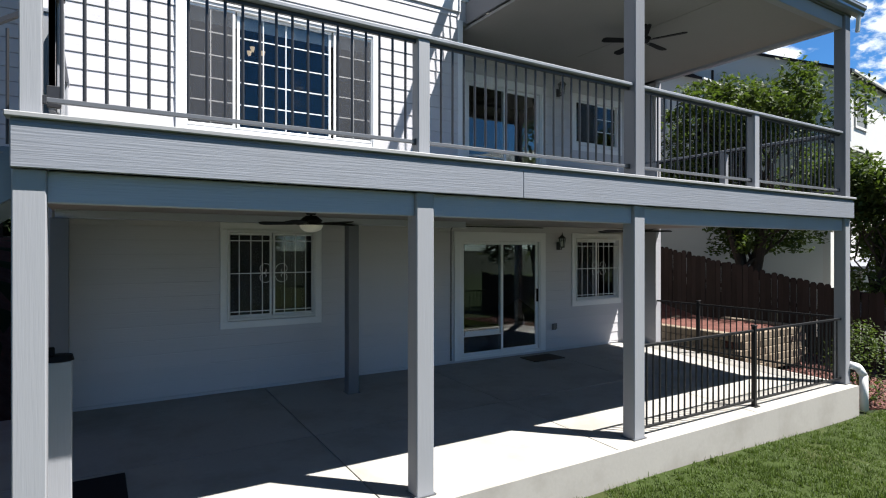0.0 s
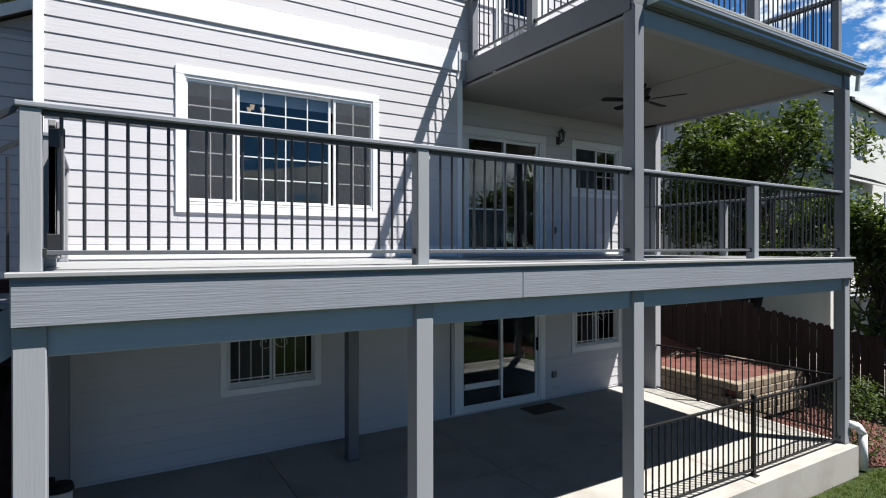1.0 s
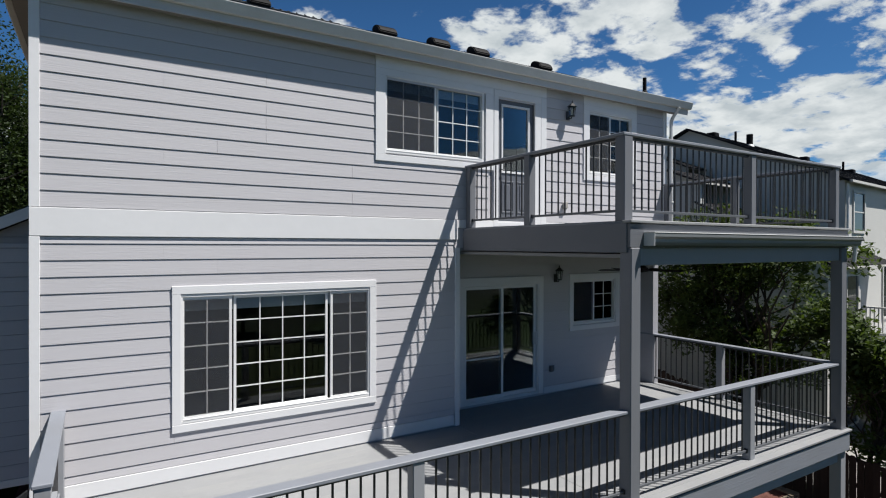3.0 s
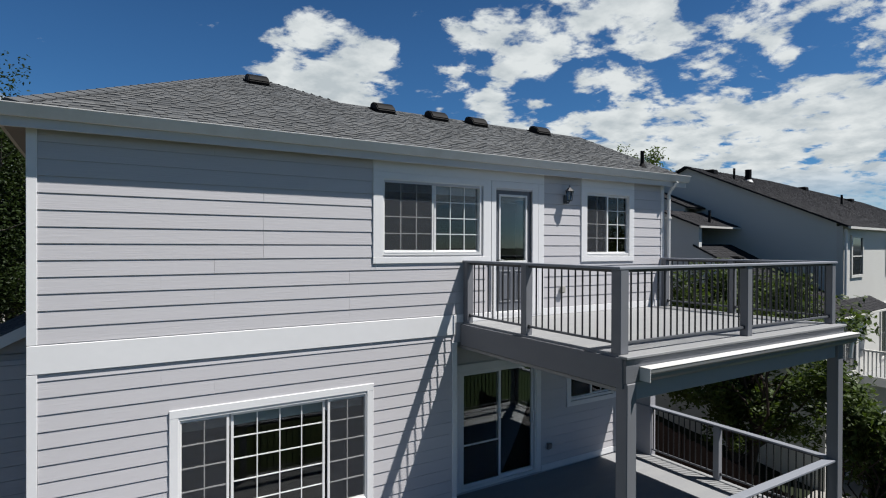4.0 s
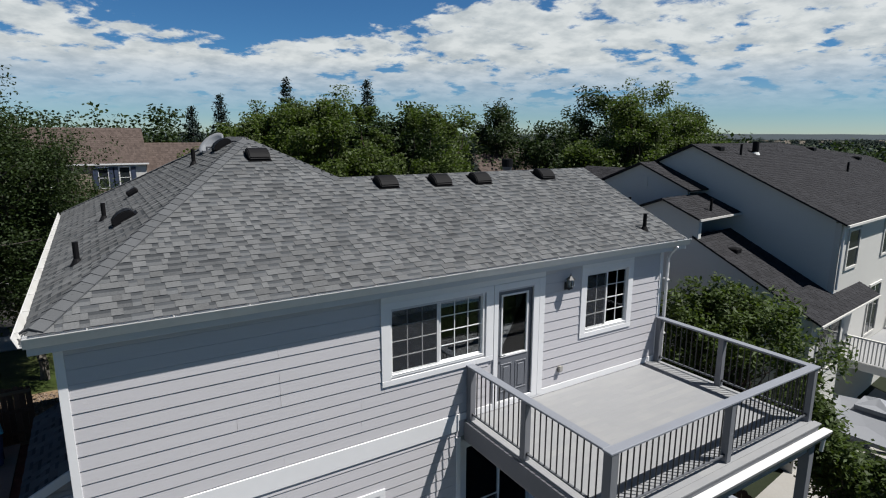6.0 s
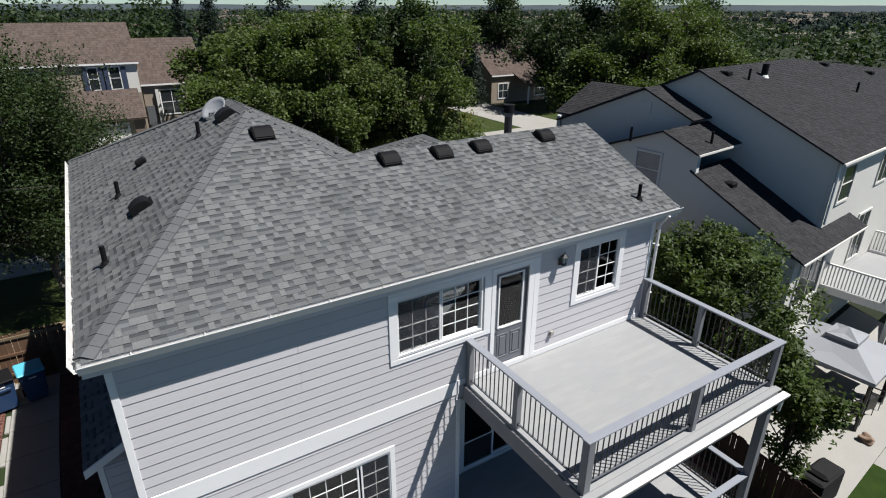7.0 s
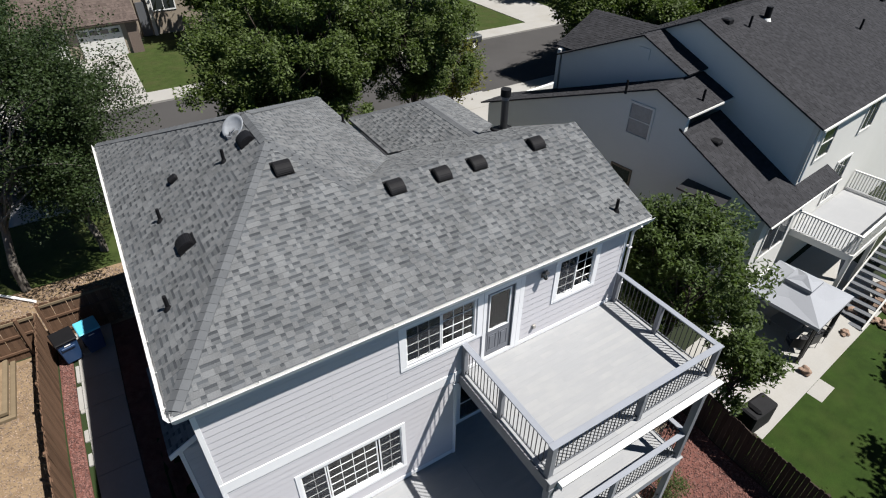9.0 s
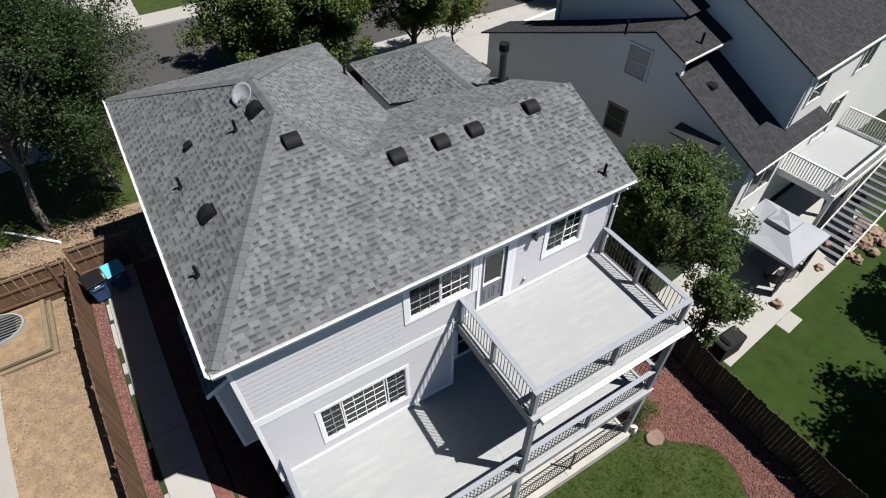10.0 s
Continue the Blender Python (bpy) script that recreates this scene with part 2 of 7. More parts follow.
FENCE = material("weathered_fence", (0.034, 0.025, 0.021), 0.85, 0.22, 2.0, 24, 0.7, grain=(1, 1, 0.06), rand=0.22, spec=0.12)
# lighter copy of FENCE, with sunlight put into its colour
FENCE_SUNLIT = material("sunlit_fence", (0.102, 0.0612, 0.0394), 0.85, 0.22, 2.0, 24, 0.7, grain=(1, 1, 0.06), rand=0.2, spec=0.12)
TIMBER = material("landscape_timber", (0.136, 0.105, 0.068), 0.9, 0.2, 2.0, 20, 0.6, grain=(0.1, 1, 1), rand=0.15, spec=0.12)
BLOCK = material("retaining_block", (0.184, 0.15, 0.112), 0.95, 0.16, 3.0, 30, 0.8, rand=0.15, spec=0.12)
ROCK = material("sandstone_rock", (0.184, 0.129, 0.0986), 0.95, 0.25, 2.5, 14, 0.9, rand=0.2, spec=0.12)
BARK = material("tree_bark", (0.0442, 0.0354, 0.0286), 0.95, 0.35, 3.0, 22, 1.0, grain=(1, 1, 0.25), spec=0.12)
BARK_PALE = material("pale_bark", (0.116, 0.105, 0.0918), 0.95, 0.35, 3.0, 22, 1.0, grain=(1, 1, 0.25), spec=0.12)
LEAF = leaf_material("ash_leaf", (0.037, 0.057, 0.014), (0.104, 0.163, 0.0178))
LEAF_FRONT = leaf_material("maple_leaf", (0.050, 0.070, 0.019), (0.10, 0.165, 0.018))
LEAF_PALE = leaf_material("poplar_leaf", (0.02, 0.034, 0.00962), (0.0444, 0.074, 0.0148))
LEAF_YELLOW = leaf_material("yellow_leaf", (0.074, 0.0777, 0.00962), (0.148, 0.155, 0.0148))
NEEDLE = leaf_material("spruce_needle", (0.0178, 0.0296, 0.0237), (0.0185, 0.0333, 0.0185))
# distant haze is put into the greyed colour of the plain's trees
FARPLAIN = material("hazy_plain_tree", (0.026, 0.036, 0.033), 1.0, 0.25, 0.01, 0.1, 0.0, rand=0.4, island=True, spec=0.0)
FARLEAF = leaf_material("distant_leaf", (0.0192, 0.034, 0.00962), (0.0333, 0.0592, 0.0111))
NSIDING = material("neighbour_siding", (0.53, 0.54, 0.52), 0.7, 0.03, 1.0, 20, 0.2, grain=(1, 0.1, 1))
NWHITE = material("neighbour_white", (0.50, 0.495, 0.47), 0.6, 0.03, 1.0, 20, 0.2, grain=(0.1, 1, 1))
TAN = material("tan_siding", (0.224, 0.187, 0.146), 0.7, 0.04, 1.0, 20, 0.2)
BRICK = material("brick_wall", (0.122, 0.0918, 0.0748), 0.9, 0.2, 8, 30, 0.4)
# the rooms' dimness is put into these near-black indoor colours
INTERIOR = material("dim_interior_paint", (0.05,0.048,0.046), 0.8, 0.05, 1.0, 10, 0.0, spec=0.12)
CARPET = material("dim_interior_floor", (0.06,0.05,0.042), 0.9, 0.1, 2.0, 30, 0.0, spec=0.12)
BLIND = material("window_blind", (0.50, 0.55, 0.60), 0.7, 0.04, 2.0, 20, 0.0)
SCREEN = bpy.data.materials.new("insect_screen")
SCREEN.use_nodes = True
st_nodes = SCREEN.node_tree
st_clear = st_nodes.nodes.new("ShaderNodeBsdfTransparent")
st_mix = st_nodes.nodes.new("ShaderNodeMixShader")
st_nodes.nodes["Principled BSDF"].inputs["Base Color"].default_value = (0.030, 0.033, 0.040, 1)
st_nodes.nodes["Principled BSDF"].inputs["Roughness"].default_value = 0.6
st_mix.inputs[0].default_value = 0.38
st_nodes.links.new(st_clear.outputs[0], st_mix.inputs[1])
st_nodes.links.new(st_nodes.nodes["Principled BSDF"].outputs[0], st_mix.inputs[2])
st_nodes.links.new(st_mix.outputs[0], st_nodes.nodes["Material Output"].inputs[0])
GLASS = glass_material("window_glass", (0.80, 0.83, 0.84), 1.0)
FROST = material("frosted_glass", (0.82, 0.80, 0.74), 0.3, 0.02, 4, 30, 0.0)
WARM = material("lit_glass_shade", (0.8, 0.6, 0.45), 0.4, 0.02, 4, 30, 0.0)
WARM.node_tree.nodes["Principled BSDF"].inputs["Emission Color"].default_value = (1.0, 0.72, 0.45, 1)
WARM.node_tree.nodes["Principled BSDF"].inputs["Emission Strength"].default_value = 0.25
AWNING = material("awning_cassette", (0.245, 0.252, 0.258), 0.3, 0.05, 2, 30, 0.0, metal=0.4)
DOORPAINT = material("door_paint", (0.105, 0.112, 0.129), 0.45, 0.04, 2.0, 30, 0.1)
BLUEBIN = material("blue_plastic", (0.015, 0.0408, 0.102), 0.5, 0.08, 2, 20, 0.05)
CYANLID = material("cyan_plastic", (0.0748, 0.354, 0.476), 0.5, 0.06, 2, 20, 0.05)
FABRIC = material("grey_canopy_fabric", (0.204, 0.214, 0.235), 0.8, 0.05, 1.5, 30, 0.15)
DISH = material("dish_paint", (0.21, 0.222, 0.24), 0.5, 0.12, 6, 30, 0.1, dirt=(0.16, 0.168, 0.175), dirt_scale=9, dirt_amount=0.6)
RUBBER = material("black_mat_rubber", (0.015, 0.015, 0.016), 0.9, 0.2, 4, 60, 0.3, spec=0.12)
COIR = material("brown_door_mat", (0.08, 0.06, 0.045), 0.95, 0.3, 4, 60, 0.4, spec=0.12)
SHUTTER = material("shutter_paint", (0.03, 0.042, 0.075), 0.5, 0.05, 2, 20, 0.1)
TRUCK = material("truck_paint", (0.05, 0.055, 0.06), 0.3, 0.03, 2, 20, 0.0, metal=0.3)
# the hills' colour carries the blue of the haze
HILL = material("hazy_far_hills", (0.0333, 0.0459, 0.0555), 1.0, 0.15, 0.002, 0.02, 0.0)


# ---- mesh helpers ----
def finish(name, bm, mat, parent=None, label="", smooth=False):
    """Links a bmesh as one mesh object. Its coordinates are those of the world, or of its parent where it has one."""
    me = bpy.data.meshes.new(name)
    bm.normal_update()
    bm.to_mesh(me)
    bm.free()
    if mat:
        me.materials.append(mat)
    if smooth:
        me.polygons.foreach_set("use_smooth", [True] * len(me.polygons))
    ob = new(name, me)
    if parent:
        ob.parent = parent
    if label:
        tagged(ob, label)
    return ob


def part(name, bm, mat, parent, label="", smooth=False):
    return finish(name, bm, mat, parent, label, smooth)


def thing(name, at, label, category, group="", kind="", turn=0.0):
    e = new(name)
    e.empty_display_size = 0.2
    e.location = at
    e.rotation_euler = (0, 0, radians(turn))
    return tagged(e, label, category, group, kind)


def piece(name, me, parent, at, turn=(0, 0, 0), size=(1, 1, 1)):
    """An object of its own on a shared mesh."""
    ob = new(name, me)
    ob.parent = parent
    ob.location, ob.rotation_euler, ob.scale = at, turn, size
    return ob


def box(bm, x0, x1, y0, y1, z0, z1, bevel=0.0):
    r = bmesh.ops.create_cube(bm, size=1.0)
    vs = r["verts"]
    bmesh.ops.scale(bm, vec=(x1 - x0, y1 - y0, z1 - z0), verts=vs)
    bmesh.ops.translate(bm, vec=((x0 + x1) / 2, (y0 + y1) / 2, (z0 + z1) / 2), verts=vs)
    if bevel:
        es = list({e for v in vs for e in v.link_edges})
        bmesh.ops.bevel(bm, geom=es, offset=bevel, segments=1, affect="EDGES", profile=0.5)
    return bm


def bx(*a, bevel=0.0):
    return box(bmesh.new(), *a, bevel=bevel)


def rod(bm, a, b, r0, r1=None, seg=8):
    a, b = Vector(a), Vector(b)
    d = b - a
    r = bmesh.ops.create_cone(bm, cap_ends=True, segments=seg, radius1=r0, radius2=r0 if r1 is None else r1, depth=d.length)
    m = Matrix.Translation((a + b) / 2) @ d.to_track_quat("Z", "Y").to_matrix().to_4x4()
    bmesh.ops.transform(bm, matrix=m, verts=r["verts"])
    return bm


def mesh_of(bm, name, mat):
    me = bpy.data.meshes.new(name)
    bm.to_mesh(me)
    bm.free()
    me.materials.append(mat)
    return me


def poly_prism(bm, pts, axis, a, b):
    """A flat outline pulled from a to b along an axis; pts are the two other coordinates in order."""
    def place(p, v):
        return {"x": (v, p[0], p[1]), "y": (p[0], v, p[1]), "z": (p[0], p[1], v)}[axis]
    lo = [bm.verts.new(place(p, a)) for p in pts]
    hi = [bm.verts.new(place(p, b)) for p in pts]
    n = len(pts)
    bm.faces.new(lo)
    bm.faces.new(hi[::-1])
    for i in range(n):
        bm.faces.new((lo[i], hi[i], hi[(i + 1) % n], lo[(i + 1) % n]))
    bmesh.ops.recalc_face_normals(bm, faces=bm.faces)
    return bm


def raw_mesh(name, verts, faces, mat):
    me = bpy.data.meshes.new(name)
    me.from_pydata(verts, [], faces)
    me.materials.append(mat)
    return me


# ---- ground heights ----
def smooth01(a, b, v):
    t = min(1.0, max(0.0, (v - a) / (b - a)))
    return t * t * (3 - 2 * t)


def gz(x, y):
    west = -0.5 + 2.75 * smooth01(1.0, 15.5, y)
    mid = -0.5 + 2.75 * smooth01(8.5, 17.0, y)
    east = -0.75 + 1.1 * smooth01(4.0, 12.0, y) + 1.9 * smooth01(9.0, 22.0, y)
    w = smooth01(-2.6, -0.4, x)
    e = smooth01(10.2, 14.0, x)
    z = west * (1 - w) + mid * w
    z = z * (1 - e) + east * e
    z -= 0.12 * smooth01(5.0, 10.0, x) * (1 - e) * (1 - smooth01(4, 7, y))
    far = max(0.0, math.hypot(x, y) - 70.0)
    return z - min(14.0, far * 0.03)


def sheet(name, x0, x1, y0, y1, lift, mat, label, category, step=1.0, kind="structure", skirt=0.3, rim=None):
    """A slab of ground cover that follows the ground, with an edge that goes down into it."""
    nx, ny = max(1, int((x1 - x0) / step)), max(1, int((y1 - y0) / step))
    vs = [(x0 + (x1 - x0) * i / nx, y0 + (y1 - y0) * j / ny) for j in range(ny + 1) for i in range(nx + 1)]
    if rim:
        vs = [rim(x, y) for x, y in vs]
    verts = [(x, y, gz(x, y) + lift) for x, y in vs]
    faces = [(j * (nx + 1) + i, j * (nx + 1) + i + 1, (j + 1) * (nx + 1) + i + 1, (j + 1) * (nx + 1) + i) for j in range(ny) for i in range(nx)]
    ring = list(range(nx + 1)) + [(j + 1) * (nx + 1) - 1 for j in range(1, ny + 1)] + [ny * (nx + 1) + i for i in range(nx - 1, -1, -1)] + [j * (nx + 1) for j in range(ny - 1, 0, -1)]
    base = len(verts)
    verts += [(verts[k][0], verts[k][1], verts[k][2] - skirt) for k in ring]
    n = len(ring)
    faces += [(ring[(k + 1) % n], ring[k], base + k, base + (k + 1) % n) for k in range(n)]
    ob = new(name, raw_mesh(name, verts, faces, mat))
    return tagged(ob, label, category, kind=kind)

# ---- ground ----
def graded(lo, hi, near_lo, near_hi, fine, coarse):
    vals = list(np.arange(near_lo, near_hi + 0.01, fine))
    v, s = near_lo, coarse
    while v > lo:
        v -= s
        s *= 1.5
        vals.insert(0, max(v, lo))
    v, s = near_hi, coarse
    while v < hi:
        v += s
        s *= 1.5
        vals.append(min(v, hi))
    return vals


gx, gy = graded(-4200, 4200, -14, 34, 1.0, 3.0), graded(-4200, 4200, -10, 60, 1.0, 3.0)
under = lambda x, y: 0.45 if (-0.4 < x < 10.0 and 4.2 < y < 18.5) else 0.0
gv = [(x, y, gz(x, y) - under(x, y)) for y in gy for x in gx]
gf = [(j * len(gx) + i, j * len(gx) + i + 1, (j + 1) * len(gx) + i + 1, (j + 1) * len(gx) + i) for j in range(len(gy) - 1) for i in range(len(gx) - 1)]
ground = tagged(new("ground", raw_mesh("ground", gv, gf, GROUND)), "dry sloping ground with patchy grass reaching the horizon", "ground", kind="structure")

# ---- house: walls ----
WL, WR, WM, WB = -0.58, 10.2, 7.55, 8.25
Z1, Z2, ZE = 2.80, 5.98, 8.50
LAP = 0.187


def holed_wall(name, x0, x1, z0, z1, y, thick, holes, label):
    """A wall that faces -y, with openings that go through it."""
    xs = sorted({x0, x1, *[h[0] for h in holes], *[h[1] for h in holes]})
    zs = sorted({z0, z1, *[h[2] for h in holes], *[h[3] for h in holes]})
    bm = bmesh.new()

    def quad(*p):
        bm.faces.new([bm.verts.new(q) for q in p])

    def solid(i, j):
        if i < 0 or j < 0 or i >= len(xs) - 1 or j >= len(zs) - 1:
            return False
        cx, cz = (xs[i] + xs[i + 1]) / 2, (zs[j] + zs[j + 1]) / 2
        return not any(h[0] < cx < h[1] and h[2] < cz < h[3] for h in holes)
    for i in range(len(xs) - 1):
        for j in range(len(zs) - 1):
            if not solid(i, j):
                continue
            a, b, c, d, yb = xs[i], xs[i + 1], zs[j], zs[j + 1], y + thick
            quad((a, y, c), (b, y, c), (b, y, d), (a, y, d))
            quad((a, yb, c), (a, yb, d), (b, yb, d), (b, yb, c))
            if not solid(i - 1, j):
                quad((a, y, c), (a, y, d), (a, yb, d), (a, yb, c))
            if not solid(i + 1, j):
                quad((b, y, c), (b, yb, c), (b, yb, d), (b, y, d))
            if not solid(i, j - 1):
                quad((a, y, c), (a, yb, c), (b, yb, c), (b, y, c))
            if not solid(i, j + 1):
                quad((a, y, d), (b, y, d), (b, yb, d), (a, yb, d))
    bmesh.ops.remove_doubles(bm, verts=bm.verts, dist=0.0005)
    bmesh.ops.recalc_face_normals(bm, faces=bm.faces)
    return tagged(finish(name, bm, SIDING), label, "wall", kind="structure")


board_meshes = {}


def board_mesh(length, height):
    """A lap-siding board: thick at its lower edge, thin at the top, with a shallow fall-off on the lower lip."""
    key = (round(length, 2), round(height, 3))
    if key not in board_meshes:
        l, h = key[0] / 2 - 0.0003, key[1]
        prof = [(-0.002, 0.0), (-0.0145, 0.0), (-0.0155, 0.003), (-0.007, h - 0.012), (-0.002, h - 0.012)]
        vs = [(s * l, p[0], p[1]) for s in (-1, 1) for p in prof]
        n = len(prof)
        fs = [(i, i + n, (i + 1) % n + n, (i + 1) % n) for i in range(n)] + [tuple(range(n)), tuple(range(2 * n - 1, n - 1, -1))]
        board_meshes[key] = raw_mesh("siding_board", vs, fs, SIDING)
    return board_meshes[key]


def lap_siding(wall, x0, x1, z0, z1, y, holes, start, rng):
    """Boards in courses up a wall, cut round its openings and butted at random lengths."""
    k = math.floor((z0 - start) / LAP)
    while start + k * LAP < z1:
        a, b = max(z0, start + k * LAP), min(z1, start + (k + 1) * LAP)
        k += 1
        if b - a < 0.02:
            continue
        cuts = sorted((h[0], h[1], h[2], h[3]) for h in holes if h[2] < b and h[3] > a)
        spans, cur = [], x0
        for c in cuts:
            if c[0] > cur:
                spans.append((cur, c[0], a, b))
            if c[3] < b - 0.02:
                spans.append((c[0], c[1], c[3], b))
            if c[2] > a + 0.02:
                spans.append((c[0], c[1], a, c[2]))
            cur = max(cur, c[1])
        if cur < x1:
            spans.append((cur, x1, a, b))
        for s0, s1, c0, c1 in spans:
            pos = s0
            while pos < s1 - 0.01:
                ln = s1 - pos
                if ln > 2.4 and s1 - s0 > 3.0:
                    ln = min(ln, rng.choice((1.22, 1.83, 2.44, 3.05, 3.66)))
                    if s1 - pos - ln < 0.4:
                        ln = s1 - pos
                piece("siding_board", board_mesh(ln, c1 - c0), wall, (pos + ln / 2, y, c0))
                pos += ln


rng = random.Random(4)
# opening: x0, x1, z0, z1 of the rough hole
H_MW = (0.91, 3.46, 3.49, 5.085)
H_UW, H_UD, H_US = (3.68, 5.50, 7.07, 8.24), (5.775, 6.615, 6.06, 8.21), (7.92, 9.15, 7.03, 8.25)
H_MD, H_MS = (5.54, 7.33, 2.84, 5.00), (8.21, 9.47, 4.09, 5.03)
H_LW, H_LD, H_LS = (1.55, 2.82, 0.98, 2.26), (5.43, 7.31, 0.03, 2.17), (8.22, 9.47, 0.93, 2.20)
wall_main = holed_wall("wall_main", WL, 5.0, 2.62, 5.79, WM, 0.16, [H_MW], "taupe grey lap siding wall in full sun above the deck")
wall_upper = holed_wall("wall_upper", WL, WR, 5.66, 8.60, WM + 0.004, 0.16, [H_UW, H_UD, H_US], "taupe grey lap siding wall under the eave")
wall_recess = holed_wall("wall_recess", 4.9, WR, 2.62, 5.66, WB, 0.16, [H_MD, H_MS], "taupe grey lap siding wall in the shade of the deck above")
wall_basement = holed_wall("wall_basement", WL, WR, -0.05, 2.62, WB + 0.004, 0.16, [H_LW, H_LD, H_LS], "taupe grey lap siding basement wall in deep shade")
wall_return = tagged(finish("wall_return", bx(4.9, 5.0, WM + 0.1, WB, 2.62, 5.66), SIDING), "short return wall beside the sliding door", "wall", kind="structure")
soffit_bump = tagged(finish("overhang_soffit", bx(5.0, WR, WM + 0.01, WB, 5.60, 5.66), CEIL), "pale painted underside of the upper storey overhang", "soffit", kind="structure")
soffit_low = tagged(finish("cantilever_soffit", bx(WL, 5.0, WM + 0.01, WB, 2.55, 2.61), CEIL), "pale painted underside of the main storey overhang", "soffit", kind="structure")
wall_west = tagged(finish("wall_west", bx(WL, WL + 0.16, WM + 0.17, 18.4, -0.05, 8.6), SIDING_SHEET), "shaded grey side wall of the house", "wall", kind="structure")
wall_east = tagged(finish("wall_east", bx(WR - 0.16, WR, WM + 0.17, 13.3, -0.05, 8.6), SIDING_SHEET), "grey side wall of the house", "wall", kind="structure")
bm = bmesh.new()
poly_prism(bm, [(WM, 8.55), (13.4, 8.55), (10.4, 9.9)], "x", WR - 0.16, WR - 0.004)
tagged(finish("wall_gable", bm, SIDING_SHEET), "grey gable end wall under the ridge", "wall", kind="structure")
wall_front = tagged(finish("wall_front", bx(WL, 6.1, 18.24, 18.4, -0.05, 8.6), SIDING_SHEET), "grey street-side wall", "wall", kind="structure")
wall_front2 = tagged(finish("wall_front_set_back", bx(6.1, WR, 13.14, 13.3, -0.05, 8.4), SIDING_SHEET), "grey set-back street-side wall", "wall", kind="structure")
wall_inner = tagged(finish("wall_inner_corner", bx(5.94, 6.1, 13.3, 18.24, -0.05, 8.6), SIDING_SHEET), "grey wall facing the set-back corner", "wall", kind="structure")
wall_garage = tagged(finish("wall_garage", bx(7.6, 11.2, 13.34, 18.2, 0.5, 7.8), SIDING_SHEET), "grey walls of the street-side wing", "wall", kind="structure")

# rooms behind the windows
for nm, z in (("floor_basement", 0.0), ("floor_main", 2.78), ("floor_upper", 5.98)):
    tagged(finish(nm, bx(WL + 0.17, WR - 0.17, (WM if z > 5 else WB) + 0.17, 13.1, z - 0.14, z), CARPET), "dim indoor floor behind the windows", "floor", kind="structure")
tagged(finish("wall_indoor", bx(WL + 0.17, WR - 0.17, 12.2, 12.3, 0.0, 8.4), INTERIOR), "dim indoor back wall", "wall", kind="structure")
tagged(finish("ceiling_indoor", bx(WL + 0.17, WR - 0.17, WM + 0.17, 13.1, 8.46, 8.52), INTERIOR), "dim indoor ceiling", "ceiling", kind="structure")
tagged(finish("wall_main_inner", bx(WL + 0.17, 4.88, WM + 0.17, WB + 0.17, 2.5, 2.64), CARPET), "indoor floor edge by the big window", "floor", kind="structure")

lap_siding(wall_main, WL + 0.095, 4.94, 2.99, 5.79, WM, [(H_MW[0] - 0.06, H_MW[1] + 0.06, H_MW[2] - 0.06, H_MW[3] + 0.06)], 5.706, rng)
upper_holes = [(3.56, 6.84, 8.26, 9), (3.58, 5.60, 7.0, 8.3), (5.60, 6.84, 5.9, 8.3), (7.82, 9.23, 6.98, 9)]
lap_siding(wall_upper, WL + 0.095, WR - 0.09, 6.115, 8.53, WM + 0.004, upper_holes, 6.108, rng)
lap_siding(wall_recess, 5.02, WR - 0.09, 2.95, 5.6, WB, [(5.49, 7.40, 2.8, 5.08), (8.15, 9.54, 4.03, 5.09)], 5.706, rng)
lap_siding(wall_basement, WL + 0.095, WR - 0.09, 0.02, 2.55, WB + 0.004, [(1.49, 2.88, 0.92, 2.32), (5.37, 7.37, 0, 2.24), (8.16, 9.53, 0.88, 2.27)], 0.05, rng)


def trim(name, *a, mat=None, label="white painted trim board", bevel=0.004):
    return tagged(finish(name, bx(*a, bevel=bevel), mat or TRIM), label, "trim", kind="structure")


trim("trim_band", WL - 0.002, 4.98, WM - 0.030, WM - 0.002, 5.79, 6.105, label="wide white band board between the storeys")
trim("trim_band", 4.985, WR, WM - 0.024, WM + 0.002, 5.98, 6.108, label="white base board above the upper deck")
trim("trim_skirt", WL + 0.1, 4.92, WM - 0.022, WM - 0.001, 2.82, 2.985, label="white skirt board above the deck")
trim("trim_skirt", 5.03, 5.45, WB - 0.020, WB - 0.001, 2.82, 2.945, label="white skirt board above the deck")
trim("trim_skirt", 7.46, WR - 0.09, WB - 0.020, WB - 0.001, 2.82, 2.945, label="white skirt board above the deck")
for z0, z1, y in ((2.60, 5.785, WM), (6.11, 8.53, WM + 0.004)):
    trim("trim_corner", WL - 0.004, WL + 0.095, y - 0.028, y + 0.09, z0, z1, label="white corner board of the house")
trim("trim_corner", WR - 0.09, WR + 0.004, WM - 0.024, WM + 0.09, 6.11, 8.53, label="white corner board of the house")
trim("trim_corner", WR - 0.09, WR + 0.004, WB - 0.024, WB + 0.09, 0.0, 5.6, label="white corner board of the house")
trim("trim_corner", WL - 0.004, WL + 0.095, WB - 0.022, WB + 0.09, 0.0, 2.54, label="shaded white corner board")
trim("trim_corner", 4.935, 5.025, WM - 0.026, WM + 0.12, 2.60, 5.66, label="white corner board at the recess")
trim("trim_header", 3.535, 6.865, WM - 0.028, WM + 0.002, 8.315, 8.53, label="white header board over the window and door")
trim("trim_header", 7.79, 9.26, WM - 0.028, WM + 0.002, 8.335, 8.53, label="white header board over the window")
trim("trim_casing", 6.735, 6.865, WM - 0.028, WM + 0.002, 6.02, 8.312, label="white casing board beside the door")


